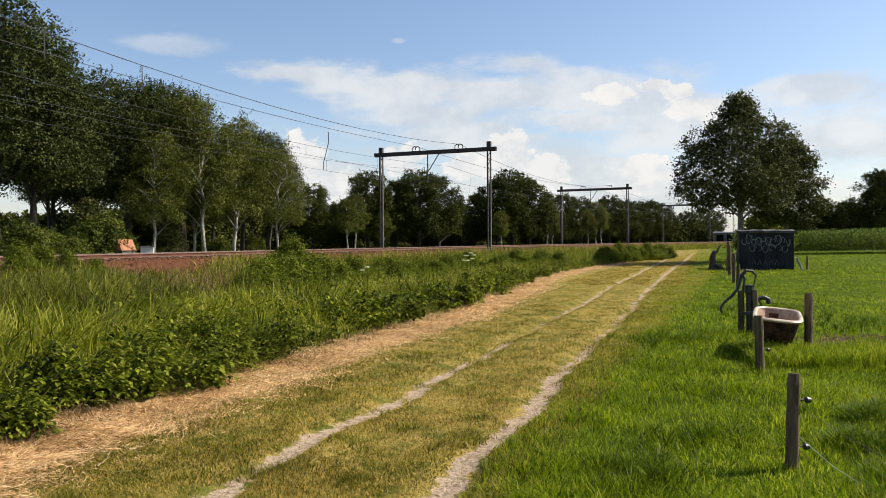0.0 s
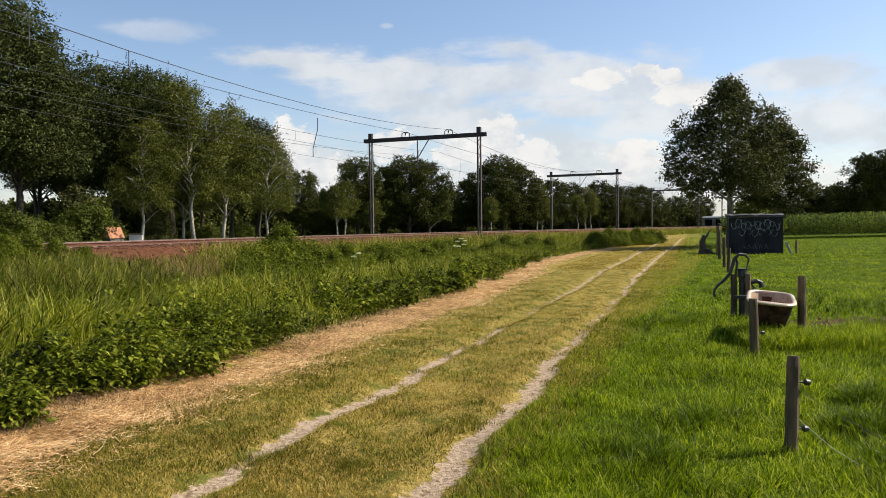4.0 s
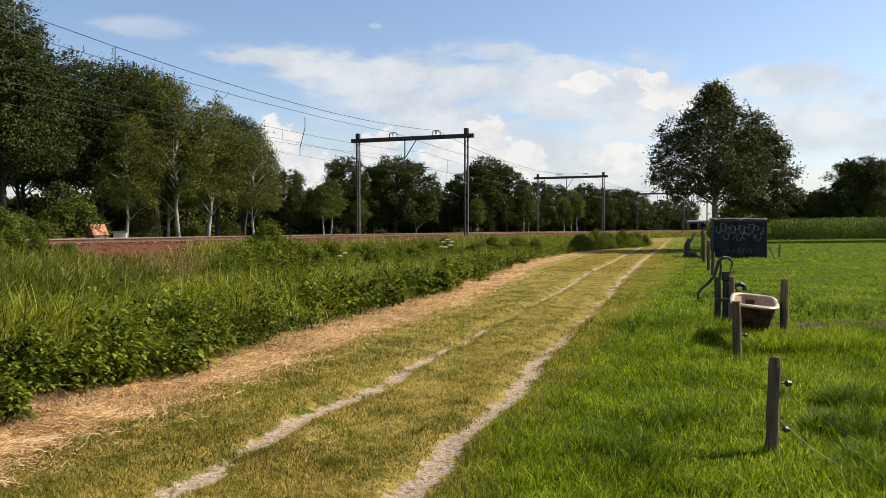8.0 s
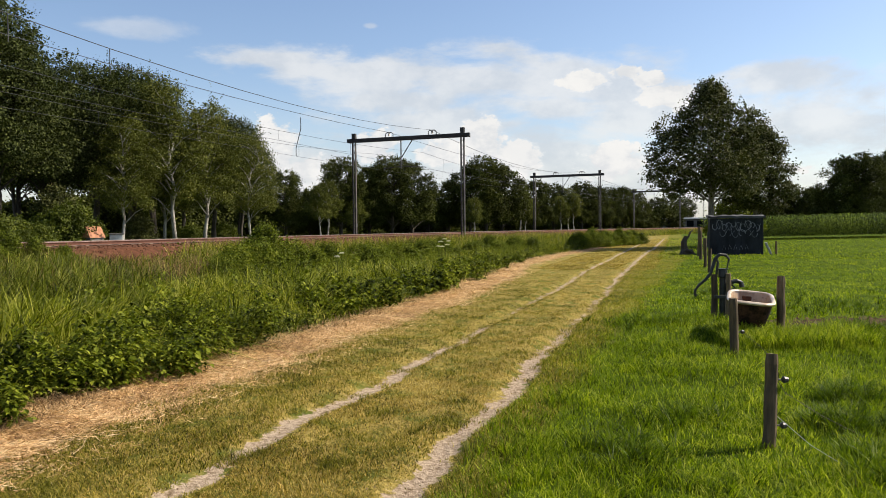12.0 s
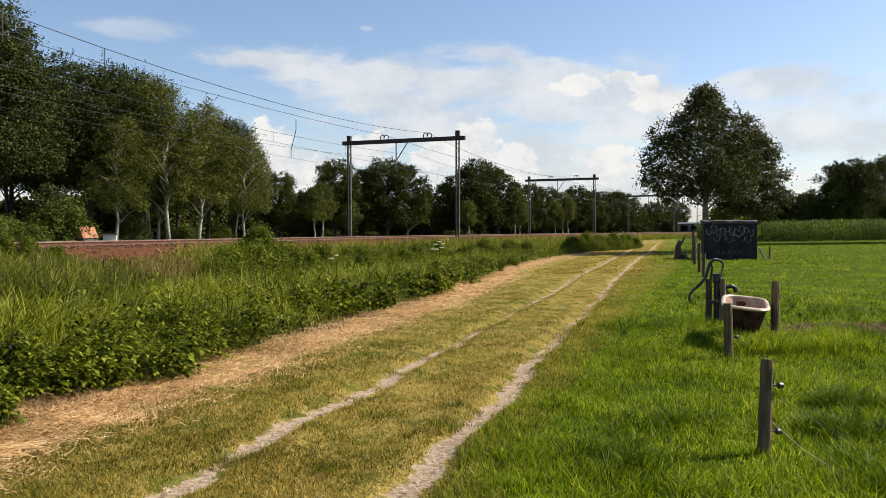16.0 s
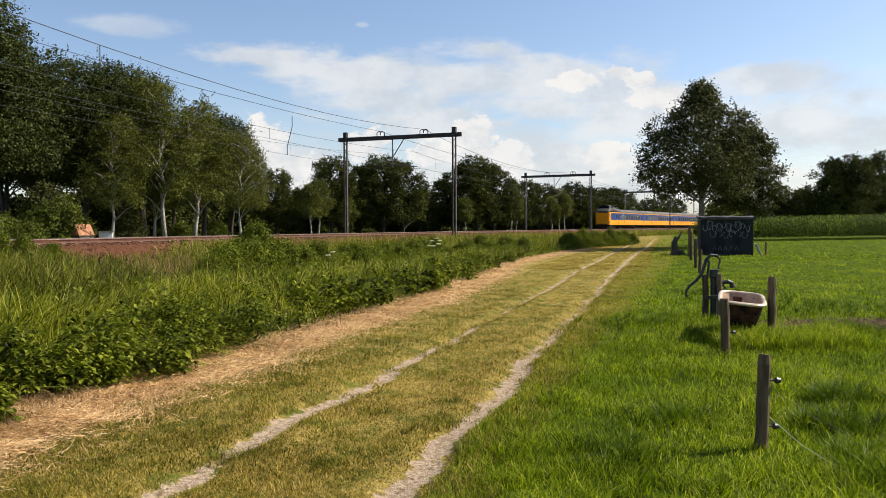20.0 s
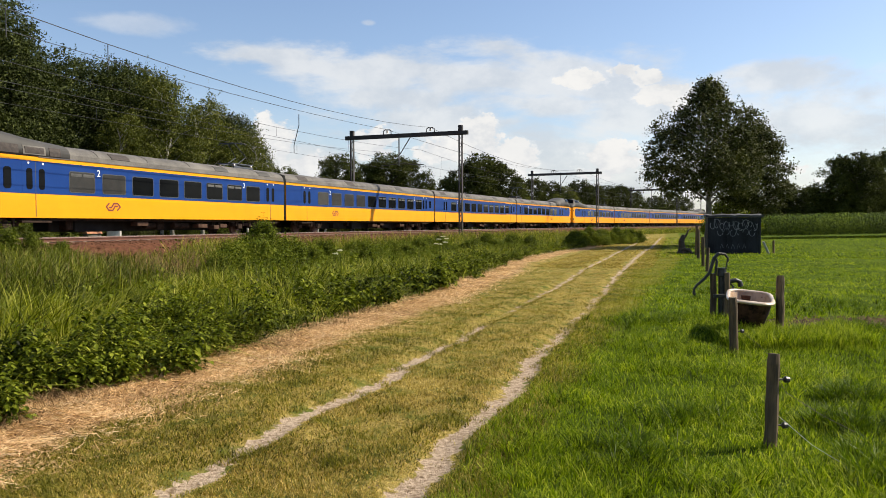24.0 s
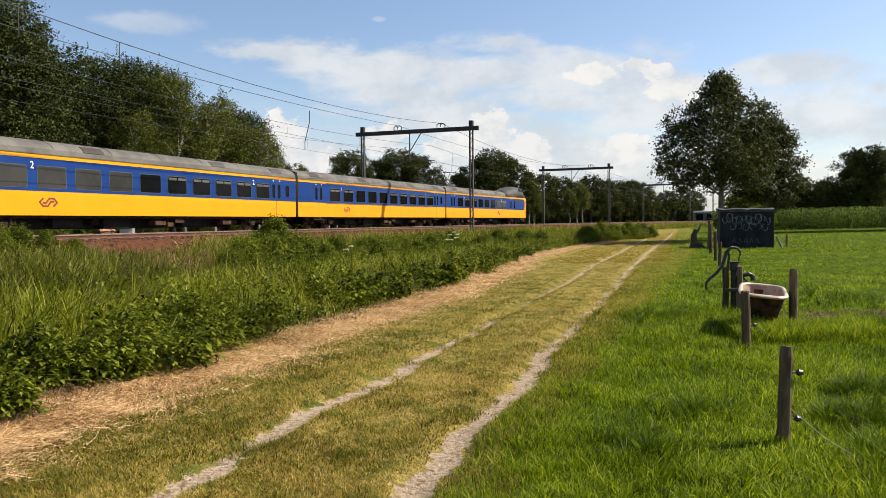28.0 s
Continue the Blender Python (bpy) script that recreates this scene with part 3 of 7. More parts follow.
def rut_crumbs():
    """Clods and grit on the bare wheel ruts."""
    rng = np.random.default_rng(15)
    n_ = 2600
    u = (3.2 ** -0.4 + (40 ** -0.4 - 3.2 ** -0.4) * rng.uniform(0, 1, n_)) ** (-1 / 0.4)
    v = np.where(rng.uniform(0, 1, n_) < 0.4, rut_left(u), rut_right(u)) + rng.normal(0, 0.11, n_)
    x, y = u * PU[0] + v * PV[0], u * PU[1] + v * PV[1]
    s = rng.gamma(2.0, 0.0018, n_) + 0.0015
    q = octa[None] * s[:, None, None] * rng.uniform(0.6, 1.4, (n_, 6, 1))
    q[:, :, 2] *= 0.7
    q += np.stack([x, y, ground_z(x, y) + 0.002], 1)[:, None, :]
    xb, yb = 7.3 + rng.normal(0, 1.1, 2600), 12.8 + rng.normal(0, 0.32, 2600)
    sb = rng.gamma(2.0, 0.009, 2600) + 0.004
    qb = octa[None] * sb[:, None, None] * rng.uniform(0.6, 1.4, (2600, 6, 1))
    qb[:, :, 2] *= 0.7
    qb += np.stack([xb, yb, ground_z(xb, yb) + 0.004], 1)[:, None, :]
    m_dirt = leafy("brown_clods", [(0.03, 0.018, 0.011), (0.075, 0.047, 0.028), (0.15, 0.10, 0.06)], 0.0, 0.95, 0.8, 0.1, 0.9)
    tagged(raw_mesh("soil_crumbs", qb, [(0, 1, 4), (1, 2, 4), (2, 3, 4), (3, 0, 4)], m_dirt), "dark trodden clods on the bare patch by the trough", "soil", kind="stuff")
    m = leafy("sandy_clods", [(0.16, 0.105, 0.068), (0.30, 0.22, 0.15), (0.50, 0.39, 0.29)], 0.0, 0.95, 0.8, 0.1, 0.9)
    tagged(raw_mesh("soil_crumbs", q, [(0, 1, 4), (1, 2, 4), (2, 3, 4), (3, 0, 4)], m), "sandy clods and grit in the wheel ruts", "soil", kind="stuff")


rut_crumbs()

# ---- trees ----
m_bark = surface("grey_brown_bark", (0.025, 0.020, 0.016), (0.065, 0.053, 0.042), 3.0, 0.95, 0.8, 0.0, 18.0, stretch=(1, 1, 0.25))
m_poplar = surface("grey_poplar_bark", (0.07, 0.062, 0.052), (0.22, 0.20, 0.17), 2.5, 0.9, 0.5, 0.0, 14.0, stretch=(1, 1, 0.4))
m_birch = surface("pale_birch_bark", (0.08, 0.072, 0.065), (0.46, 0.43, 0.39), 2.5, 0.85, 0.4, 0.0, 14.0, stretch=(1, 1, 0.6))
LEAF = {
    "oak": leafy("oak_leaves", [(0.008, 0.011, 0.002), (0.0527, 0.0635, 0.0108), (0.156, 0.169, 0.0325)], 0.10, 0.65, 0.14, 0.06, 0.5),
    "birch": leafy("birch_leaves", [(0.034, 0.041, 0.008), (0.1132, 0.128, 0.0258), (0.2565, 0.2565, 0.0607)], 0.2, 0.65, 0.2, 0.08, 0.7),
    "alder": leafy("alder_leaves", [(0.013, 0.018, 0.006), (0.0569, 0.072, 0.0202), (0.175, 0.1988, 0.0588)], 0.12, 0.65, 0.14, 0.06, 0.7),
    "poplar": leafy("poplar_leaves", [(0.014, 0.017, 0.005), (0.072, 0.080, 0.022), (0.20, 0.205, 0.075)], 0.1, 0.6, 0.25, 0.08, 0.6),
    "bush": leafy("shrub_leaves", [(0.03, 0.041, 0.004), (0.0849, 0.1109, 0.0125), (0.192, 0.21, 0.0288)], 0.2, 0.6, 0.4, 0.15, 0.7),
    "weed": leafy("weed_leaves", [(0.024, 0.036, 0.003), (0.125, 0.160, 0.014), (0.29, 0.315, 0.042)], 0.3, 0.6, 0.5, 0.08, 0.85),
    "light": leafy("light_shrub_leaves", [(0.07, 0.10, 0.008), (0.14, 0.17, 0.012), (0.22, 0.24, 0.02)], 0.3, 0.6, 0.4, 0.15),
}


def leaf_cloud(name, centres, outward, sizes, rng, material, parent, loose=0.9):
    """Many small folded leaves (two triangles each), facing more or less out of their clump."""
    n_ = len(centres)
    f = outward + rng.normal(size=(n_, 3)) * loose + np.array([0, 0, 0.25])
    f /= np.linalg.norm(f, axis=1, keepdims=True) + 1e-9
    d = np.cross(f, rng.normal(size=(n_, 3)))
    d /= np.linalg.norm(d, axis=1, keepdims=True) + 1e-9
    e = np.cross(f, d)
    s = sizes[:, None]
    v = np.stack([centres - d * s * 0.62, centres + e * s * 0.40 + f * s * 0.12, centres + d * s * 0.62, centres - e * s * 0.40 + f * s * 0.12], 1)
    return raw_mesh(name, v, [(0, 1, 2), (0, 2, 3)], material, parent)


def sprigs(rng, n_twigs, per, lobes, length):
    """Leafy twigs that stick out of the lobes and fray the outline."""
    vol = np.array([l[3] ** 2 for l in lobes])
    L = np.array(lobes)[rng.choice(len(lobes), n_twigs, p=vol / vol.sum())]
    d = rng.normal(size=(n_twigs, 3)) + np.array([0, 0, 0.35])
    d /= np.linalg.norm(d, axis=1, keepdims=True)
    foot = L[:, :3] + d * L[:, 3:4] * np.stack([np.ones(n_twigs), np.ones(n_twigs), L[:, 4]], 1) * 0.8
    bent = d + rng.normal(size=d.shape) * 0.3 + np.array([0, 0, 0.2])
    f = rng.uniform(0, 1, (n_twigs, per, 1))
    ln = (length * rng.uniform(0.3, 1.2, n_twigs))[:, None, None]
    p = foot[:, None] + bent[:, None] * f * ln + rng.normal(size=(n_twigs, per, 3)) * 0.06
    return p.reshape(-1, 3), np.repeat(d, per, axis=0)


def crown_points(rng, n_leaf, lobes, fill=0.5, spray=0.30, per=26):
    """Leaves gathered in flat sprays that fill ragged lobes (x, y, z, r, squash), with gaps between; and the ways they face."""
    n_s = max(8, n_leaf // per)
    vol = np.array([l[3] ** 2 for l in lobes])
    pick = rng.choice(len(lobes), n_s, p=vol / vol.sum())
    d = rng.normal(size=(n_s, 3))
    d /= np.linalg.norm(d, axis=1, keepdims=True)
    L = np.array(lobes)[pick]
    lump = 1 + 0.22 * np.sin(5 * d[:, 0] + pick) * np.sin(4 * d[:, 1] + 2 * pick) + 0.18 * np.sin(9 * d[:, 2] + 3 * pick)
    r = L[:, 3] * lump * rng.uniform(fill, 1.0, n_s) ** 0.5
    mid = L[:, :3] + d * r[:, None] * np.stack([np.ones(n_s), np.ones(n_s), L[:, 4]], 1)
    k = n_leaf // n_s
    size = spray * rng.uniform(0.5, 1.35, n_s)[:, None, None]
    tilt = np.stack([-0.45 * d[:, 0], -0.45 * d[:, 1]], 1)                   # sprays droop outwards
    off = rng.normal(size=(n_s, k, 3)) * np.array([1.0, 1.0, 0.34])
    off[:, :, 2] += (off[:, :, :2] * tilt[:, None]).sum(2)
    p = mid[:, None] + off * size
    face = np.repeat(0.7 * d + np.array([0, 0, 0.6]), k, axis=0)
    return p.reshape(-1, 3), face


def tree(name, label, kind, h, crown_r, crown_base, n_leaf, leaf, seed, bark=None, lobes=26, trunk_r=0.22, lean=0.0, stems=1, droop=0.0, top_taper=0.6, profile=None, twig=0.5, spray=0.30, per=26):
    """Trunk with limbs, and a crown of lobes of small leaves. Its foot is at the origin."""
    rng = np.random.default_rng(seed)
    t = thing(name, label, "tree")
    bark = bark or m_bark
    bm = bmesh.new()
    lob = []
    mid_z, half = (h + crown_base) / 2, (h - crown_base) / 2
    for i in range(lobes):
        f = (i + 0.5) / lobes
        z = crown_base + (h - crown_base) * (0.08 + 0.84 * f)
        env = crown_r * math.sqrt(max(0.05, 1 - ((z - mid_z + 0.12 * half) / (half * 1.05)) ** 2)) * (1 - (1 - top_taper) * f * 0.6)
        if profile:
            env = crown_r * float(np.interp(f, [q_[0] for q_ in profile], [q_[1] for q_ in profile]))
        a, q = i * 2.39996 + rng.uniform(-0.4, 0.4), math.sqrt(rng.uniform(0.1, 1.0))
        r = max(0.35, crown_r * rng.uniform(0.13, 0.28) * (1 - 0.35 * f))
        rad = max(0.0, env - r * 0.6) * q
        lob.append((rad * math.cos(a) + lean * z, rad * math.sin(a), min(z, h - r * 0.7), r, rng.uniform(0.65, 0.9)))
    for st in range(stems):
        off = 0.0 if stems == 1 else rng.uniform(-0.9, 0.9)
        top = h * 0.86
        pts = [(off * (0.3 + 0.7 * k / 7) + lean * top * k / 7 + rng.normal() * 0.05 * k, rng.normal() * 0.05 * k + off * 0.3, top * k / 7) for k in range(8)]
        tube(bm, pts, [trunk_r * (1.25 if k == 0 else 1.0) * (1 - 0.115 * k) for k in range(8)], 8)
        for j, l in enumerate(lob):
            if j % stems != st or j % 2:
                continue
            zf = max(crown_base * 0.75, l[2] - 0.35 * math.hypot(l[0], l[1]) - 0.8)
            k = min(6.99, zf / top * 7)
            p0 = Vector(pts[int(k)]).lerp(Vector(pts[int(k) + 1]), k - int(k))
            p1 = Vector(l[:3])
            mid = p0.lerp(p1, 0.5) + Vector((0, 0, 0.25))
            tube(bm, [p0, mid, p1], [trunk_r * 0.34, trunk_r * 0.22, trunk_r * 0.07], 5, caps=False)
    part("trunk", bm, bark, t, smooth=True)
    n_tw = n_leaf // 40
    (p1, d1), (p2, d2) = crown_points(rng, n_leaf - n_tw * 14, lob, spray=spray, per=per), sprigs(rng, n_tw, 14, lob, twig)
    pts = np.concatenate([p1, p2])
    leaf_cloud("crown", pts, np.concatenate([d1, d2]), rng.uniform(0.6, 1.35, len(pts)) * leaf, rng, LEAF[kind], t, 0.8 if droop == 0 else 1.2)
    return t


def plant(proto, x, y, turn, scale=1.0, z=None, label="", stretch=1.0):
    z0 = float(ground_z(np.array(x), np.array(y))) - 0.05 if z is None else z
    c = copy_thing(proto, pose(x, y, z0, 0, 0, turn))
    c.scale = (scale, scale, scale * stretch)
    if label:
        tagged(c, label)
    return c


oak_a = tree("oak_tree", "broad dark green oak beyond the railway", "oak", 11, 4.6, 2.0, 42000, 0.135, 11, lobes=52, trunk_r=0.26)
oak_b = tree("oak_tree", "rounded dark green oak beyond the railway", "oak", 10, 4.0, 1.6, 36000, 0.135, 12, lobes=46, trunk_r=0.24)
alder_a = tree("alder_tree", "tall dark green alder with several stems beyond the railway", "alder", 14, 4.3, 4.6, 58000, 0.105, 13, lobes=96, trunk_r=0.2, stems=3, twig=0.7)
alder_b = tree("alder_tree", "dense dark green alder beyond the railway", "alder", 13, 4.8, 4.1, 58000, 0.105, 14, lobes=84, trunk_r=0.22, stems=2, twig=0.6)
oak_c = tree("oak_tree", "dark oak deep in the wood beyond the railway", "oak", 10, 4.4, 1.0, 7000, 0.32, 17, lobes=24, trunk_r=0.24)
birch_a = tree("birch_tree", "slender birch with pale leaning trunk and airy crown", "birch", 11, 2.9, 3.0, 24000, 0.10, 15, m_birch, lobes=54, trunk_r=0.15, lean=0.07, droop=0.8, twig=0.8)
birch_b = tree("birch_tree", "slim birch with pale trunk and olive crown", "birch", 9, 2.3, 3.5, 14000, 0.13, 16, m_birch, lobes=34, trunk_r=0.15, lean=-0.05, droop=0.8)


def column(x, d):
    """A place by the bearing that a picture column has from the start and the depth."""
    return (x - 784) / 1358 * d, d


# large trees beyond the railway
for proto, col_x, d, sc, turn, st in (
        (alder_a, -60, 47, 1.30, 20, 1.0), (alder_b, 5, 52, 1.30, 100, 1.0), (alder_a, 80, 60, 1.10, 200, 1.0), (alder_b, 175, 62, 1.20, 10, 1.0), (alder_a, 235, 64, 1.12, 170, 1.0),
        (alder_b, 120, 74, 1.25, 250, 1.0), (birch_a, 222, 58, 0.95, 10, 1.0), (alder_a, 280, 70, 1.16, 300, 1.0), (birch_a, 318, 62, 1.22, 200, 1.05), (birch_a, 368, 66, 1.17, 330, 1.0),
        (alder_b, 385, 76, 1.05, 60, 1.0), (alder_a, 430, 78, 0.95, 140, 1.0), (birch_a, 448, 72, 1.0, 80, 1.0)):
    x, y = column(col_x, d)
    plant(proto, x, y, turn, sc, stretch=st)
# the wood along the line further on
for i, (col_x, d, top, kind) in enumerate((
        (512, 98, 296, 0), (555, 106, 330, 1), (610, 104, 274, 0), (585, 98, 318, 2), (660, 108, 290, 1), (700, 108, 272, 0), (735, 112, 282, 1), (765, 120, 330, 0), (800, 126, 318, 1),
        (838, 122, 290, 1), (866, 122, 274, 0), (895, 126, 290, 1), (925, 134, 322, 2), (952, 140, 318, 1), (985, 150, 324, 0), (1012, 156, 335, 2), (1036, 162, 322, 0), (1062, 168, 330, 1),
        (1086, 172, 334, 0), (1108, 180, 333, 1), (1128, 190, 338, 0), (635, 100, 350, 2), (845, 112, 350, 2), (1000, 142, 352, 2), (1022, 146, 348, 2), (935, 128, 352, 2))):
    proto = (oak_a, oak_b, birch_b)[kind]
    h0 = (11, 10, 9)[kind]
    x, y = column(col_x, d)
    h = (405 - top) / 1358 * d + 1.65
    plant(proto, x, y, i * 77 % 360, h / h0 * (1.0 if kind < 2 else 1.0))

# dark undergrowth that closes the wood below the crowns
rng = np.random.default_rng(21)
under = tree("thicket", "dark shrubs closing the wood beyond the railway", "oak", 4.2, 3.6, 0.2, 8000, 0.24, 22, lobes=18, trunk_r=0.06)
tagged(under, category="shrub", group="thicket")
for col_x in range(-60, 1190, 34):
    d = np.interp(col_x, [-60, 200, 480, 800, 1180], [74, 84, 112, 134, 200])
    x, y = column(col_x + rng.uniform(-10, 10), d + rng.uniform(-3, 3))
    plant(under, x, y, rng.uniform(0, 360), rng.uniform(0.85, 1.25) * (1.05 if col_x < 150 else 1.35 if col_x < 460 else 1.0))
    x, y = column(col_x + 17 + rng.uniform(-8, 8), d + 5)
    plant(under, x, y, rng.uniform(0, 360), rng.uniform(0.9, 1.35) * (1.0 if col_x < 150 else 1.25))
    x, y = column(col_x + rng.uniform(-10, 10), d + 12)
    plant(oak_c, x, y, rng.uniform(0, 360), rng.uniform(0.60, 0.78) * (0.85 if col_x < 150 else 1.0))
for col_x in range(1285, 1640, 24):
    x, y = column(col_x, 158 + rng.uniform(-4, 4))
    plant(under, x, y, rng.uniform(0, 360), rng.uniform(1.0, 1.45))
# low growth at the far foot of the bank
low = tree("shrub", "green shrub at the foot of the railway bank", "bush", 2.6, 1.7, 0.1, 11000, 0.10, 31, lobes=36, trunk_r=0.04, spray=0.16, per=18)
tagged(low, category="shrub", group="shrubs by the railway")
for col_x, d, sc in ((-10, 40, 1.0), (30, 42, 0.9), (75, 44, 0.8), (100, 52, 1.2), (130, 50, 1.3), (245, 62, 0.8), (345, 68, 0.8), (405, 80, 0.9)):
    plant(low, *column(col_x, d), col_x * 7 % 360, sc)
# a tall grey-green shrub beyond the rails
willow = tree("shrub", "tall grey-green willow shrub beyond the railway", "poplar", 4.6, 2.0, 0.1, 9000, 0.13, 33, lobes=30, trunk_r=0.06)
tagged(willow, category="shrub")
willow.matrix_basis = pose(*column(108, 52), 0.3, 0, 0, 0)
plant(willow, *column(255, 60), 80, 0.7)
# weedy scrub on this side of the line
weed = tree("shrub", "leafy green scrub on the near side of the railway bank", "weed", 2.3, 1.5, 0.05, 12000, 0.080, 32, lobes=44, trunk_r=0.025, twig=0.55, spray=0.13, per=16,
            profile=[(0, 1.0), (0.3, 0.95), (0.6, 0.7), (0.85, 0.4), (1, 0.15)])
tagged(weed, category="shrub", group="scrub along the ditch")
weed.matrix_basis = pose(*column(474, 27.5), 0.25, 0, 0, 20)
weed.scale = (0.70, 0.70, 0.66)
rng = np.random.default_rng(52)
for i in range(62):
    col_x = 384 + 9.4 * i + rng.uniform(-5, 5)
    d = float(np.interp(col_x, [384, 500, 560, 735, 850, 980], [25.6, 28, 32, 42, 52, 61])) + rng.uniform(-1.2, 0.8)
    sc = rng.uniform(0.34, 0.66) * float(np.interp(col_x, [384, 430, 500, 560, 700, 800, 980], [0.8, 1.2, 1.25, 1.05, 1.05, 1.0, 0.9]))
    c = plant(weed, *column(col_x, d), rng.uniform(0, 360), sc, stretch=rng.uniform(0.8, 1.25))
    c.scale = (sc * rng.uniform(1.0, 1.5), sc * rng.uniform(1.0, 1.4), c.scale[2])
for col_x, d, sc in ((20, 23, 0.5), (70, 23.5, 0.42), (120, 24, 0.36), (-20, 22, 0.5)):
    plant(weed, *column(col_x, d), col_x * 13 % 360, sc, stretch=0.9)
# a low dark hedge where the ditch ends
for i in range(16):
    col_x, d = 1022 + 8 * i, 56 + 0.95 * i
    plant(weed, *column(col_x, d), col_x * 37 % 360, 0.50 + 0.13 * math.sin(i * 2.1) + 0.07 * math.sin(i * 5.3), label="low dark green scrub at the end of the ditch")

# the big tree behind the shed, and its neighbour
big = tree("poplar_tree", "large dark poplar with pale trunk behind the shed", "poplar", 12.3, 5.2, 3.6, 60000, 0.125, 41, m_poplar, lobes=92, trunk_r=0.26, twig=0.45, spray=0.30,
           profile=[(0, 0.55), (0.10, 0.98), (0.28, 0.96), (0.5, 0.86), (0.68, 0.72), (0.80, 0.34), (0.92, 0.14), (1, 0.03)])
big.matrix_basis = pose(*column(1264, 56), 0.1, 0, 0, 40)
side = tree("poplar_tree", "smaller dark poplar with leaning trunk beside the large one", "poplar", 9.6, 3.3, 2.3, 30000, 0.125, 42, m_poplar, lobes=54, trunk_r=0.2, lean=0.08, twig=0.45, spray=0.30,
            profile=[(0, 0.7), (0.2, 1.0), (0.5, 0.9), (0.75, 0.6), (1, 0.1)])
side.matrix_basis = pose(*column(1340, 60), 0.1, 0, 0, 10)
bright = tree("shrub", "bright green shrub behind the shed", "light", 3.9, 2.4, 0.1, 4500, 0.24, 43, lobes=18, trunk_r=0.05)
tagged(bright, category="shrub")
bright.matrix_basis = pose(*column(1305, 66), 0.1)
# far trees
for col_x, d, top, kind in ((1168, 260, 352, 0), (1195, 255, 345, 1), (1218, 262, 352, 0), (1400, 150, 352, 1), (1425, 150, 338, 0), (1448, 146, 336, 1), (1470, 150, 345, 0), (1500, 135, 284, 1), (1530, 132, 276, 0),
                            (1558, 138, 288, 1), (1590, 140, 270, 0), (1630, 140, 290, 1), (1380, 170, 372, 0), (1355, 170, 372, 1), (1332, 170, 375, 0)):
    x, y = column(col_x, d)
    plant((oak_a, oak_b)[kind], x, y, col_x * 3 % 360, ((405 - top) / 1358 * d + 1.65) / (11, 10)[kind])
# the first of each kind stands in the wood too
for p, col_x, d, sc in ((oak_a, 640, 124, 0.9), (oak_b, 900, 146, 0.8), (alder_a, 45, 68, 1.1), (alder_b, 330, 84, 1.0), (birch_a, 296, 66, 1.0), (birch_b, 575, 96, 0.8),
                        (oak_c, 560, 130, 0.8), (under, 500, 118, 1.0), (low, 160, 56, 1.0)):
    x, y = column(col_x, d)
    p.matrix_basis = pose(x, y, float(ground_z(np.array(x), np.array(y))) - 0.05, 0, 0, 33)
    p.scale = (sc, sc, sc)

# ---- grass, straw, reeds and nettles ----
G = {
    "meadow": leafy("meadow_grass", [(0.016, 0.028, 0.001), (0.098, 0.155, 0.002), (0.245, 0.325, 0.006), (0.56, 0.58, 0.07)], 0.45, 0.55, 0.6, 0.10, 0.9),
    "rank": leafy("rank_grass", [(0.018, 0.032, 0.001), (0.075, 0.125, 0.003), (0.20, 0.265, 0.012)], 0.4, 0.5, 0.6, 0.14, 0.9),
    "worn": leafy("dry_grass", [(0.08, 0.060, 0.008), (0.26, 0.185, 0.024), (0.50, 0.35, 0.075), (0.78, 0.60, 0.24)], 0.3, 0.65, 0.8, 0.15, 0.9),
    "verge": leafy("verge_grass", [(0.026, 0.032, 0.002), (0.115, 0.118, 0.006), (0.27, 0.235, 0.022), (0.56, 0.45, 0.12)], 0.35, 0.6, 0.8, 0.15, 0.9),
    "mown": leafy("mown_grass", [(0.050, 0.066, 0.003), (0.16, 0.19, 0.006), (0.31, 0.31, 0.014), (0.54, 0.46, 0.08)], 0.35, 0.6, 0.8, 0.15, 0.9),
    "straw": leafy("cut_straw", [(0.15, 0.070, 0.024), (0.55, 0.32, 0.135), (0.88, 0.57, 0.28), (0.98, 0.76, 0.47)], 0.15, 0.6, 1.2, 0.2, 1.0),
    "reed": leafy("reeds", [(0.016, 0.023, 0.001), (0.125, 0.150, 0.006), (0.29, 0.305, 0.025), (0.60, 0.56, 0.14)], 0.36, 0.5, 0.4, 0.10, 0.9),
    "sedge": leafy("sedge", [(0.010, 0.016, 0.001), (0.070, 0.092, 0.005), (0.18, 0.205, 0.02), (0.40, 0.40, 0.10)], 0.3, 0.45, 0.4, 0.12, 0.9),
    "nettle": leafy("nettle_leaves", [(0.009, 0.015, 0.001), (0.085, 0.112, 0.006), (0.30, 0.33, 0.038)], 0.25, 0.45, 0.9, 0.05, 0.9),
    "dead": leafy("dead_stalks", [(0.11, 0.062, 0.028), (0.32, 0.20, 0.10), (0.62, 0.44, 0.24)], 0.1, 0.8, 0.7, 0.1, 0.9),
}


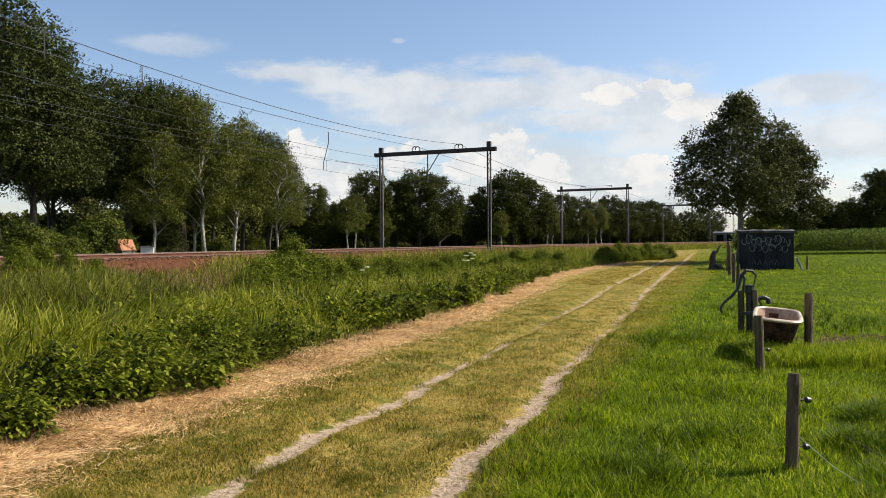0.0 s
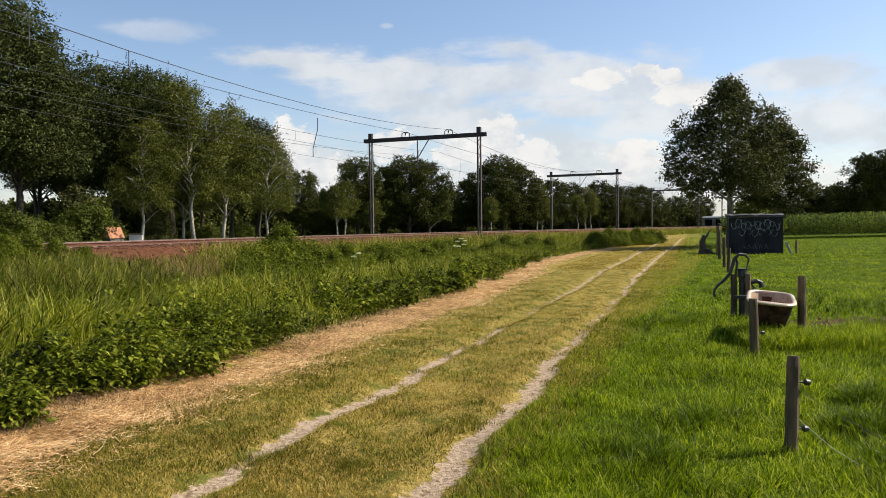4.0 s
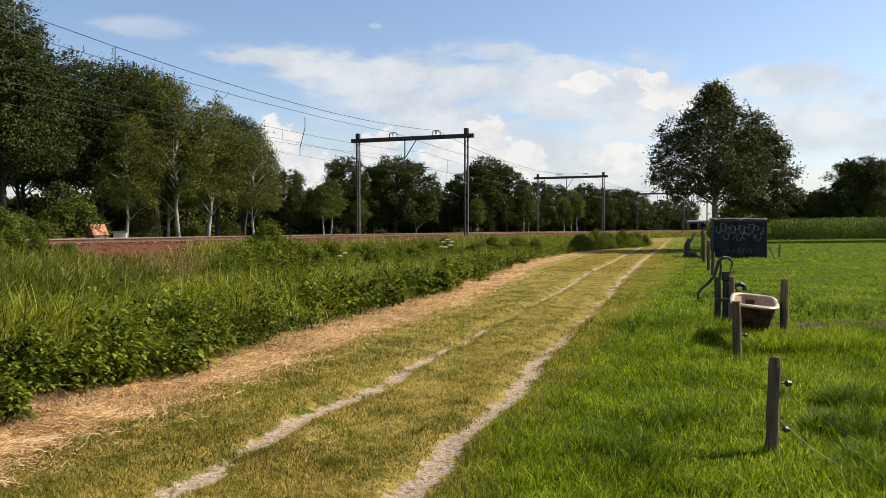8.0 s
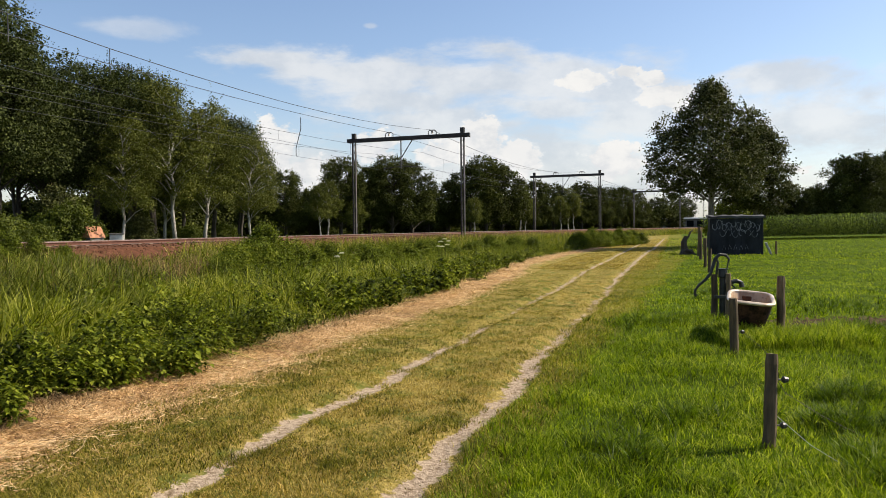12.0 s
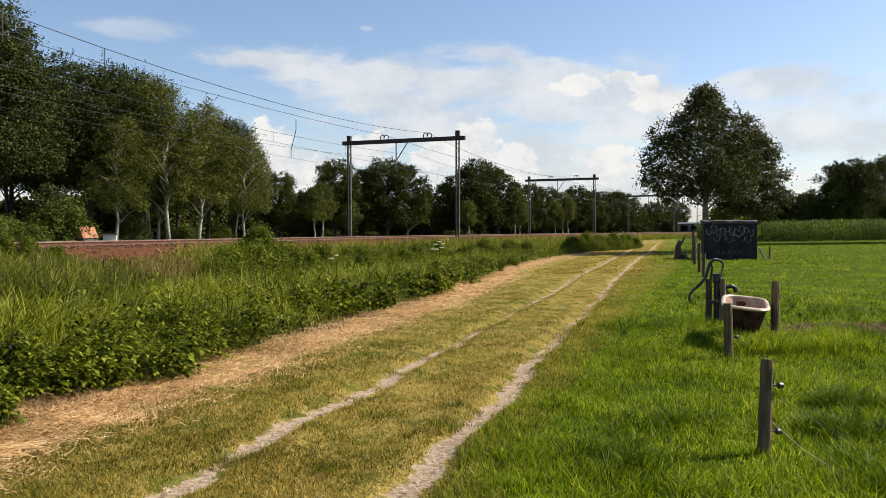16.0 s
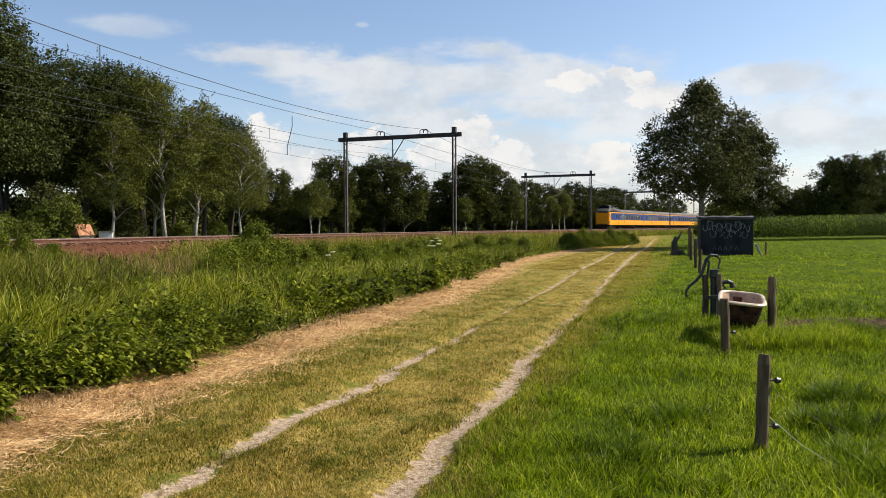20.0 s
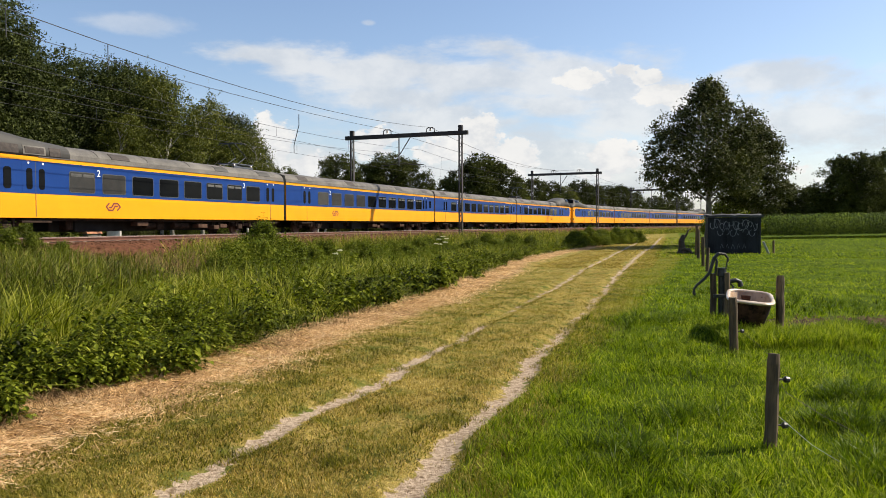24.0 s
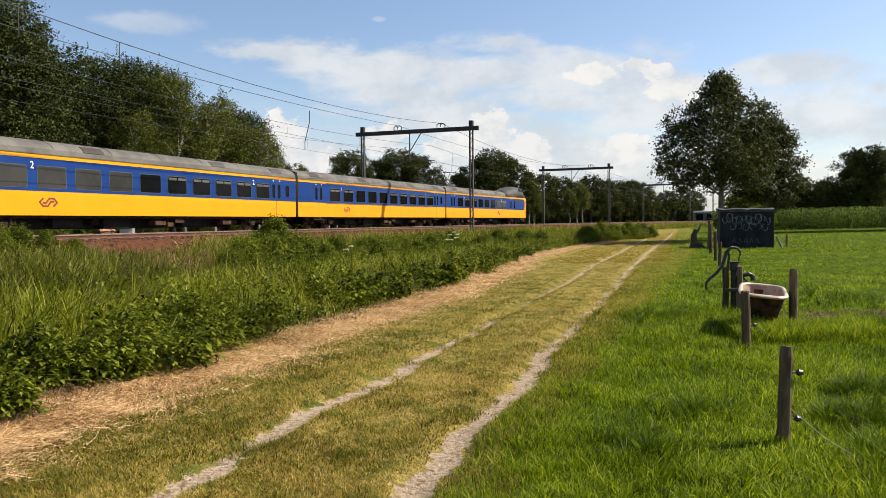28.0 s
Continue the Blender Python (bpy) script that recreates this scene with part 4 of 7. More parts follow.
def blades(name, label, xy, height, width, bend, material, rng, z_off=0.0, category="grass", segs=2, out=None):
    """Tapered, bending blades standing at xy."""
    n_ = len(xy)
    z = ground_z(xy[:, 0], xy[:, 1]) + z_off
    a = rng.uniform(0, 2 * math.pi, n_)
    face = np.stack([np.cos(a), np.sin(a), np.zeros(n_)], 1)
    lean_a = a + math.pi / 2 + rng.normal(0, 0.7, n_)
    lean = np.stack([np.cos(lean_a), np.sin(lean_a), np.zeros(n_)], 1) * (bend * rng.uniform(0.3, 1.3, n_))[:, None]
    if out is not None:                                     # tussocks: blades lean away from their middle
        lean = lean * 0.4 + np.concatenate([out, np.zeros((n_, 1))], 1) * (bend * rng.uniform(0.5, 1.4, n_))[:, None]
    foot = np.concatenate([xy, z[:, None]], 1)
    up = np.array([0, 0, 1.0])
    w = (width * rng.uniform(0.7, 1.3, n_))[:, None]
    h = height[:, None]
    rows = []
    fr = (0.0, 0.5, 1.0) if segs == 2 else (0.0, 0.35, 0.7, 1.0)
    for f in fr:
        c = foot + up * h * f * (1 - 0.35 * f * np.linalg.norm(lean, axis=1, keepdims=True)) + lean * h * (f ** 1.8)
        k = (1 - f) ** 0.6
        if f < 1:
            rows += [c - face * w * k * 0.5, c + face * w * k * 0.5]
        else:
            rows += [c]
    v = np.stack(rows, 1)
    faces = [(0, 1, 3, 2), (2, 3, 4)] if segs == 2 else [(0, 1, 3, 2), (2, 3, 5, 4), (4, 5, 6)]
    return tagged(raw_mesh(name, v, faces, material), label, category, kind="stuff")


def band(rng, n_, u0, u1, v0, v1, power=1.0):
    """Points in a stretch of the farm track's frame, thinning out with u."""
    q = rng.uniform(0, 1, n_)
    if power == 1.0:
        u = u0 + (u1 - u0) * q
    else:
        k = 1 - power
        u = (u0 ** k + (u1 ** k - u0 ** k) * q) ** (1 / k)
    v = rng.uniform(v0, v1, n_)
    return np.stack(uv(u, v), 1)


def clump(rng, xy, scale=1.3, seed=0.0):
    """0..1, patchy."""
    return 0.5 + 0.25 * (np.sin(xy[:, 0] * 2.1 * scale + 1.3 * np.sin(xy[:, 1] * 1.7 * scale + seed)) + np.sin(xy[:, 1] * 2.6 * scale + 1.7 * np.sin(xy[:, 0] * 1.3 * scale + 2 * seed)))


def in_view(xy, lo=-0.66, hi=0.70, near=3.6):
    """Keeps a generous wedge before the camera's stand."""
    return xy[(xy[:, 0] > lo * xy[:, 1] - 1.5) & (xy[:, 0] < hi * xy[:, 1] + 1.5) & (xy[:, 1] > near)]


def off_bare(xy):
    """Nothing grows on the trodden patch by the trough."""
    r = np.hypot(xy[:, 0] - 7.3, 2.6 * (xy[:, 1] - 12.8)) + 0.5 * np.sin(7 * xy[:, 0]) * np.sin(9 * xy[:, 1])
    return xy[r > 1.75]


def tussocks(rng, centres, per, spread):
    """Blade feet in tufts, and the ways out of them."""
    a = rng.uniform(0, 2 * math.pi, (len(centres), per))
    r = np.abs(rng.normal(0, spread, (len(centres), per)))
    o = np.stack([np.cos(a), np.sin(a)], -1)
    xy = centres[:, None] + o * r[..., None]
    return xy.reshape(-1, 2), o.reshape(-1, 2)


def uv_of(xy):
    return xy[:, 0] * PU[0] + xy[:, 1] * PU[1], xy[:, 0] * PV[0] + xy[:, 1] * PV[1]


def lush_edge(xy):
    """The meadow's tall grass begins here; the mown strip beside the ruts widens with distance."""
    u, v = uv_of(xy)
    return v - np.interp(u, [6, 9.7, 17.4, 30, 46, 100], [-1.30, -1.20, -0.80, -0.25, 0.5, 1.2]) - 0.22 * np.sin(u * 1.3) * np.sin(u * 0.47 + 1)


rng = np.random.default_rng(77)
# tufts of longer grass in the meadow
cen = off_bare(in_view(band(rng, 5200, 3.2, 15, -1.2, 9.0, 1.5)))
cen = cen[(lush_edge(cen) > 0.1) & (clump(rng, cen, 1.1, 2.0) > 0.35)]
cen = np.concatenate([cen, np.stack([rng.uniform(4.0, 5.7, 130), rng.uniform(10.0, 11.1, 130)], 1), np.stack([rng.normal(4.9, 0.4, 70), rng.normal(13.4, 0.4, 70)], 1)])
xy, o = tussocks(rng, cen, 22, 0.05)
blades("grass_tussocks", "tufts of longer green meadow grass", xy, rng.uniform(0.06, 0.17, len(xy)) * np.repeat(rng.uniform(0.6, 1.2, len(cen)), 22), 0.0070, 0.8, G["meadow"], rng, segs=3, out=o)
cen = off_bare(in_view(band(rng, 1500, 14, 45, -1.2, 24.0, 1.4)))
cen = cen[lush_edge(cen) > 0]
xy, o = tussocks(rng, cen, 14, 0.11)
blades("grass_tussocks", "tufts of longer green meadow grass", xy, rng.uniform(0.06, 0.14, len(xy)) * np.repeat(rng.uniform(0.6, 1.3, len(cen)), 14), 0.014, 0.8, G["meadow"], rng, out=o)
# dark rank tufts where cattle leave the grass
cen = np.concatenate([np.stack([rng.normal(a_, sp, k_), rng.normal(b_, sp, k_)], 1) for a_, b_, sp, k_ in
                      ((3.28, 6.15, 0.16, 34), (3.85, 7.15, 0.16, 30), (2.0, 6.5, 0.22, 22), (1.35, 5.4, 0.2, 20), (2.9, 5.0, 0.2, 20), (4.3, 10.6, 0.35, 40), (6.6, 12.0, 0.4, 30), (8.3, 15.0, 0.6, 40), (7.0, 18.0, 0.7, 40), (3.6, 13.0, 0.4, 30))])
xy, o = tussocks(rng, cen, 30, 0.045)
blades("grass_tussocks", "dark rank tufts of coarse grass in the meadow", xy, rng.uniform(0.10, 0.23, len(xy)), 0.0095, 0.75, G["rank"], rng, segs=3, out=o)
# small tufts on the farm track
cen = in_view(band(rng, 2400, 3.2, 20, -4.6, -1.0, 1.4))
cen = cen[clump(rng, cen, 1.7, 8.0) > 0.45]
xy, o = tussocks(rng, cen, 16, 0.035)
u_, v_ = uv_of(xy)
ok = rut_distance(u_, v_) > 0.11
blades("grass_tussocks", "small tufts of grass on the farm track", xy[ok], rng.uniform(0.02, 0.06, ok.sum()), 0.006, 1.0, G["verge"], rng, out=o[ok])
# meadow: three stretches, thinning out
xy = off_bare(in_view(band(rng, 250000, 3.0, 14, -1.45, 9.5, 1.6)))
le = lush_edge(xy)
xy = xy[rng.uniform(0, 1, len(xy)) < np.clip((le + 0.25) / 0.4, 0, 1)]
c = clump(rng, xy)
c2 = clump(rng, xy, 4.0, 3.0)
blades("meadow_grass", "lush bright green meadow grass", xy, rng.uniform(0.035, 0.10, len(xy)) * (0.45 + 0.6 * c + 0.6 * c2), 0.0066, 0.95, G["meadow"], rng)
xy = off_bare(in_view(band(rng, 150000, 13, 42, -1.4, 26.0, 1.5)))
strip_ = in_view(band(rng, 100000, 6, 48, -1.6, 1.4, 1.35))
strip_ = strip_[(lush_edge(strip_) <= 0.12) & (rut_distance(*uv_of(strip_)) > 0.14)]
lv = clump(rng, strip_, 1.1, 6.0)
dry_ = rng.uniform(0, 1, len(strip_)) < 0.30 * lv
blades("verge_grass", "short olive grass between the ruts and the fence", strip_[~dry_], rng.uniform(0.025, 0.06, (~dry_).sum()) * (0.7 + 0.6 * lv[~dry_]), 0.010, 0.95, G["mown"], rng)
blades("verge_grass", "short dry grass between the ruts and the fence", strip_[dry_], rng.uniform(0.02, 0.045, dry_.sum()), 0.009, 1.0, G["worn"], rng)
xt = np.stack([rng.uniform(3.9, 5.9, 7000), rng.uniform(10.1, 11.2, 7000)], 1)
blades("meadow_grass", "long grass at the foot of the trough", xt, rng.uniform(0.14, 0.36, len(xt)), 0.009, 0.8, G["meadow"], rng, segs=3)
xy = xy[lush_edge(xy) > 0]
c = clump(rng, xy, 0.7)
blades("meadow_grass", "lush bright green meadow grass", xy, rng.uniform(0.03, 0.085, len(xy)) * (0.6 + 0.9 * c), 0.011, 0.95, G["meadow"], rng)
xy = in_view(band(rng, 60000, 40, 105, -1.0, 50.0, 1.3))
blades("meadow_grass", "lush bright green meadow grass", xy, rng.uniform(0.06, 0.12, len(xy)), 0.03, 0.8, G["meadow"], rng)
# worn grass of the farm track, little of it on the bare ruts
xy = in_view(band(rng, 230000, 3.0, 34, -5.0, -1.0, 1.5))
u_, v_ = uv_of(xy)
tuft = clump(rng, xy, 3.2, 5.0)
fringe = 0.05 * np.sin(u_ * 7.3 + v_ * 9) * np.sin(u_ * 3.1)
closed = np.clip((u_ - 7.5) / 4, 0, 1) * np.clip((24 - u_) / 6, 0.45, 1)           # the ruts are half grown over further on
keep = rng.uniform(0, 1, len(xy)) < np.clip((rut_distance(u_, v_) - 0.105 + fringe + 0.10 * (tuft > 0.74) + 0.17 * closed * (0.45 + 0.75 * clump(rng, xy, 2.0, 3.3))) / 0.06, 0.012, 1)
keep &= rng.uniform(0, 1, len(xy)) < np.interp(v_ + margin_shift(u_), [-5.0, -4.6, -4.3], [0.12, 0.5, 1.0])
xy, u_, v_, tuft = xy[keep], u_[keep], v_[keep], tuft[keep]
c = clump(rng, xy, 1.8, 2.0)
c3 = clump(rng, xy, 0.6, 9.0)
hh = rng.uniform(0.012, 0.038, len(xy)) * (0.5 + 0.8 * c + 0.9 * tuft ** 2)
share = np.where(v_ < rut_left(u_), 0.62, np.where(v_ > rut_right(u_), 0.60, 0.26)) + 0.7 * (c3 - 0.5)
green = (rng.uniform(0, 1, len(xy)) < share) | (tuft > 0.86)
blades("track_grass", "short yellowing grass on the farm track", xy[~green], hh[~green], 0.0055, 1.3, G["worn"], rng)
blades("verge_grass", "short green grass beside the wheel ruts", xy[green], hh[green] * 1.25, 0.0058, 1.1, G["verge"], rng)
xy = in_view(band(rng, 40000, 30, 100, -5.4, -0.8, 1.3))
xy = xy[rut_distance(*uv_of(xy)) > 0.30 * clump(rng, xy, 0.45, 2.0)]
blades("track_grass", "short yellowing grass on the farm track", xy, rng.uniform(0.03, 0.06, len(xy)), 0.02, 0.9, G["worn"], rng)
# the grass goes on around and behind the stand
xy = np.stack([rng.uniform(-9, 9, 26000), rng.uniform(-7, 4.2, 26000)], 1)
u_, v_ = uv_of(xy)
xy_m = xy[(v_ > -1.3) & (np.hypot(xy[:, 0], xy[:, 1]) > 1.0)]
blades("meadow_grass", "lush bright green meadow grass", xy_m, rng.uniform(0.05, 0.13, len(xy_m)), 0.010, 0.95, G["meadow"], rng)
xy_t = xy[(v_ < -1.3) & (v_ > -4.2) & (rut_distance(u_, v_) > 0.15)]
blades("track_grass", "short yellowing grass on the farm track", xy_t, rng.uniform(0.02, 0.06, len(xy_t)), 0.010, 1.0, G["worn"], rng)


# cut straw, lying in loose swathes
def cut_straw(n_, u0, u1, wide, long):
    rng = np.random.default_rng(int(u0) + 300)
    xy = in_view(band(rng, n_, u0, u1, -8.2, -3.9, 1.5))
    u_, v_ = uv_of(xy)
    heap_ = clump(rng, xy, 1.5, 4.0)
    fine = clump(rng, xy, 5.5, 1.5)
    xy = xy[rng.uniform(0, 1, len(xy)) < np.interp(v_ + margin_shift(u_), [-6.2, -5.7, -5.3, -4.8, -4.45, -4.0], [0.0, 0.8, 1.0, 0.85, 0.22, 0.02]) * (0.15 + 0.75 * heap_ + 0.35 * fine)]
    n_ = len(xy)
    lay = 1.1 * np.sin(xy[:, 0] * 2.3 + 1.7 * np.sin(xy[:, 1] * 1.9)) + 1.0          # neighbours lie much the same way
    a = lay + rng.normal(0, 0.8, n_)
    ln = (rng.uniform(0.012, 0.046, n_) * rng.choice([1.0, 1.0, 1.0, 1.8], n_) * long)[:, None]
    dirs = np.stack([np.cos(a), np.sin(a), rng.normal(0.06, 0.26, n_)], 1)
    sidev = np.stack([-np.sin(a), np.cos(a), rng.normal(0, 0.4, n_)], 1) * (rng.uniform(0.0008, 0.0024, n_) * wide)[:, None]
    lift = rng.uniform(0.003, 0.05, n_) * (0.4 + 1.2 * clump(rng, xy, 2.6, 3.0))
    foot = np.concatenate([xy, (ground_z(xy[:, 0], xy[:, 1]) + lift)[:, None]], 1)
    v = np.stack([foot - dirs * ln - sidev, foot - dirs * ln + sidev, foot + dirs * ln + sidev, foot + dirs * ln - sidev], 1)
    tagged(raw_mesh("cut_straw", v, [(0, 1, 2, 3)], G["straw"]), "dry mown grass lying along the verge", "straw", kind="stuff")


cut_straw(420000, 3.0, 17, 0.95, 1.0)
cut_straw(90000, 16, 60, 2.2, 1.3)


# reeds and tall grass in the ditch
def reed_height(xy, w_, v_):
    """Low at the verge, tall in the ditch, lower up the bank."""
    h = np.interp(-v_, [5.8, 6.4, 7.2, 9.0, 12], [0.35, 0.60, 0.74, 0.90, 1.0])
    h = np.minimum(h, np.interp(w_, [8.2, 10.0, 13.0], [0.40, 0.60, 1.1]))
    return h * (0.62 + 0.5 * clump(np.random, xy, 0.35) + 0.30 * clump(np.random, xy, 1.6, 4.0))


def reeds(n_, u0, u1, power, wide, v_edge):
    rng = np.random.default_rng(int(u0) + 500)
    xy = in_view(band(rng, n_, u0, u1, -24.0, v_edge, power), -0.72)
    w_, u_, v_ = wuv(xy[:, 0], xy[:, 1])
    v_ = v_ + margin_shift(u_)
    ok = (w_ > 8.2) & (rng.uniform(0, 1, len(xy)) < np.clip((-v_ - 5.55) / 0.9, 0, 1) * (0.25 + 1.0 * clump(rng, xy, 2.4, 1.0)))
    xy, w_, v_ = xy[ok], w_[ok], v_[ok]
    hh = rng.uniform(0.5, 1.12, len(xy)) * reed_height(xy, w_, v_)
    kind_ = clump(rng, xy, 0.5, 5.0) + rng.normal(0, 0.16, len(xy)) - 0.50 * np.clip((15 - w_) / 3, 0, 1) * (xy[:, 0] < -7)     # sedge prevails below the bank
    sway = np.stack([0.45 + 0.5 * np.sin(xy[:, 0] * 0.9 + xy[:, 1] * 0.5), -0.15 + 0.4 * np.sin(xy[:, 1] * 1.1)], 1) + rng.normal(0, 0.55, (len(xy), 2))
    for pick, mat_, k_, lab in ((kind_ > 0.36, G["reed"], 1.0, "tall yellow-green reeds in the ditch"), (kind_ <= 0.36, G["sedge"], 1.15, "tall dark green sedge in the ditch")):
        blades("ditch_reeds", lab, xy[pick], hh[pick], wide * k_, 1.15, mat_, rng, segs=3, category="reeds", out=sway[pick])


reeds(150000, 4, 42, 1.35, 0.027, -5.75)
reeds(70000, 40, 125, 1.2, 0.034, -5.2)


# rough grass up the bank, lower where the rails show
def bank_grass():
    rng = np.random.default_rng(6)
    s = np.concatenate([rng.uniform(-53, -34, 19000), rng.uniform(-34, 20, 12000), rng.uniform(20, 125, 9000)])
    w = rng.uniform(7.9, 12.2, len(s))
    th = TH0 + s / RAD
    x = FAR0[0] + RAD * (math.cos(TH0) - np.cos(th)) + w * np.cos(th)
    y = FAR0[1] + RAD * (np.sin(th) - math.sin(TH0)) - w * np.sin(th)
    low_ = np.exp(-((s + 41.9) / 2.7) ** 4)
    top = rng.uniform(1.1, 1.5, len(s)) - 0.14 * (s < -44) - 0.50 * low_ + 0.16 * (clump(rng, np.stack([x, y], 1), 0.5) - 0.5)
    h = np.clip(top - ground_z(x, y), 0.15, 1.45) * np.where(rng.uniform(0, 1, len(s)) < 0.35, 0.6, 1.0)
    keep = rng.uniform(0, 1, len(s)) > 0.65 * low_ * (w < 9.6)
    dry = rng.uniform(0, 1, len(s)) < 0.06 + 0.55 * low_
    dark_ = rng.uniform(0, 1, len(s)) < np.where(s < -43.5, 0.97, 0.4)
    for pick, mat_, lab in ((keep & ~dry & ~dark_, G["reed"], "rough tall grass on the railway bank"), (keep & ~dry & dark_, G["sedge"], "dark arching sedge on the railway bank"), (keep & dry, G["dead"], "dry brown grass stems on the railway bank")):
        blades("bank_grass", lab, np.stack([x, y], 1)[pick], h[pick], 0.014 if mat_ is G["dead"] else 0.028, 0.45 if mat_ is not G["sedge"] else 0.95, mat_, rng, segs=3)


bank_grass()


def nettles(name, label, n_plants, u0, u1, v0, v1, h0, h1, leaf, per, power=1.3):
    rng = np.random.default_rng(len(name) + int(u0))
    xy = in_view(band(rng, n_plants, u0, u1, v0, v1, power), -0.72)
    u_, v_ = uv_of(xy)
    xy = np.stack(uv(u_, v_ - margin_shift(u_)), 1)
    w_, u_, v_ = wuv(xy[:, 0], xy[:, 1])
    edge = -5.52 - margin_shift(u_) + 0.26 * np.sin(u_ * 1.1) + 0.22 * np.sin(u_ * 2.7 + 1) + 0.16 * np.sin(u_ * 5.3)
    patch_ = clump(rng, xy, 0.55, 2.5) + 0.35 * np.sin(u_ * 0.9 + 2.0) * np.sin(u_ * 0.37)
    depth = np.interp(u_, [4, 9, 14, 22, 40], [0.80, 0.72, 0.55, 0.45, 0.35])          # fewer and thinner further on
    back = np.clip((edge - v_ - 0.9) / 1.6, 0, 1)
    keep = rng.uniform(0, 1, len(xy)) < np.clip(depth + (patch_ - 0.5) * 1.3 - 0.9 * back, 0.02, 1) if name == "nettles" else np.ones(len(xy), bool)
    xy = xy[(w_ > 8.5) & (v_ < edge) & keep]
    n_ = len(xy)
    z = ground_z(xy[:, 0], xy[:, 1])
    h = rng.uniform(h0, h1, n_) * (0.40 + 0.6 * clump(rng, xy, 0.8, 1.0) + 0.75 * clump(rng, xy, 2.2, 4.0) ** 1.5)
    f = rng.uniform(0.12, 1.0, (n_, per)) ** 0.7
    a = rng.uniform(0, 2 * math.pi, (n_, per))
    r = rng.uniform(0.02, 0.17, (n_, per)) * (1.25 - 0.6 * f)
    cx = xy[:, None, 0] + r * np.cos(a)
    cy = xy[:, None, 1] + r * np.sin(a)
    cz = z[:, None] + h[:, None] * f
    c = np.stack([cx, cy, cz], -1).reshape(-1, 3)
    a = a.reshape(-1) + rng.normal(0, 0.4, n_ * per)
    d = np.stack([np.cos(a), np.sin(a), rng.normal(-0.35, 0.3, n_ * per)], 1)
    d /= np.linalg.norm(d, axis=1, keepdims=True)
    e = np.stack([-np.sin(a), np.cos(a), rng.normal(0, 0.25, n_ * per)], 1)
    nrm = np.cross(d, e)
    s = (leaf * rng.uniform(0.45, 1.45, n_ * per) * np.repeat(rng.uniform(0.75, 1.3, n_), per))[:, None]
    v = np.stack([c - d * s * 0.5, c - d * s * 0.1 + e * s * 0.3 + nrm * s * 0.06, c + d * s * 0.6 - nrm * s * 0.12, c - d * s * 0.1 - e * s * 0.3 + nrm * s * 0.06], 1)
    tagged(raw_mesh(name, v, [(0, 1, 2), (0, 2, 3)], G["nettle"] if name == "nettles" else LEAF["weed"]), label, "nettles", kind="stuff")


nettles("nettles", "dark green leafy nettles along the ditch edge", 1700, 4, 14, -7.4, -5.15, 0.20, 0.58, 0.055, 54)
nettles("nettles", "dark green leafy nettles along the ditch edge", 2500, 13, 75, -7.4, -5.3, 0.24, 0.60, 0.085, 40)
nettles("ditch_herbs", "mixed green herbs among the reeds", 550, 10, 60, -17, -7.5, 0.4, 0.85, 0.09, 22)

# dead stalks at the foot of the nettles
xy = in_view(band(rng, 11000, 4, 40, -6.1, -5.25, 1.5), -0.72)
u_, v_ = uv_of(xy)
xy = np.stack(uv(u_, v_ - margin_shift(u_)), 1)
xy = xy[clump(rng, xy, 1.4, 7.0) > 0.48]
blades("dead_stalks", "brown dead stalks at the foot of the nettles", xy, rng.uniform(0.05, 0.26, len(xy)), 0.006, 1.8, G["dead"], rng, category="stalks")

# hogweed in flower among the reeds
def hogweed():
    m_petal = leafy("white_umbels", [(0.55, 0.54, 0.46), (0.72, 0.71, 0.64), (0.82, 0.81, 0.76)], 0.3, 0.7, 1.0, 0.1)
    rng = np.random.default_rng(19)
    for col_x, d, h in ((781, 33, 1.05), (786, 32.4, 1.2), (793, 32, 1.28), (799, 32.6, 1.18), (788, 31.4, 0.95), (797, 31, 0.98), (602, 22, 0.9), (610, 22.4, 1.0)):
        x, y = column(col_x, d)
        z = float(ground_z(np.array(x), np.array(y)))
        t = thing("hogweed", "flowering hogweed with a white umbel among reeds", "plant", "flowering plants", at=pose(x, y, z))
        bm = bmesh.new()
        tube(bm, [(0, 0, 0), (0.02, 0.01, h * 0.6), (0, 0, h)], [0.015, 0.012, 0.008], 5)
        part("stem", bm, LEAF["bush"], t)
        a, r = rng.uniform(0, 6.28, 90), np.sqrt(rng.uniform(0, 1, 90)) * (0.095 if d > 30 else 0.07)
        p = np.stack([r * np.cos(a), r * np.sin(a), h + 0.05 - 1.4 * r ** 2 + rng.normal(0, 0.008, 90)], 1)
        leaf_cloud("umbel", p, np.tile([[0, 0, 1.0]], (90, 1)), np.full(90, 0.045), rng, m_petal, t, 0.4)


hogweed()

# maize field
m_maize = leafy("maize_leaves", [(0.007, 0.014, 0.001), (0.0415, 0.0726, 0.0039), (0.174, 0.232, 0.0217)], 0.18, 0.6, 0.15, 0.06, 0.9)


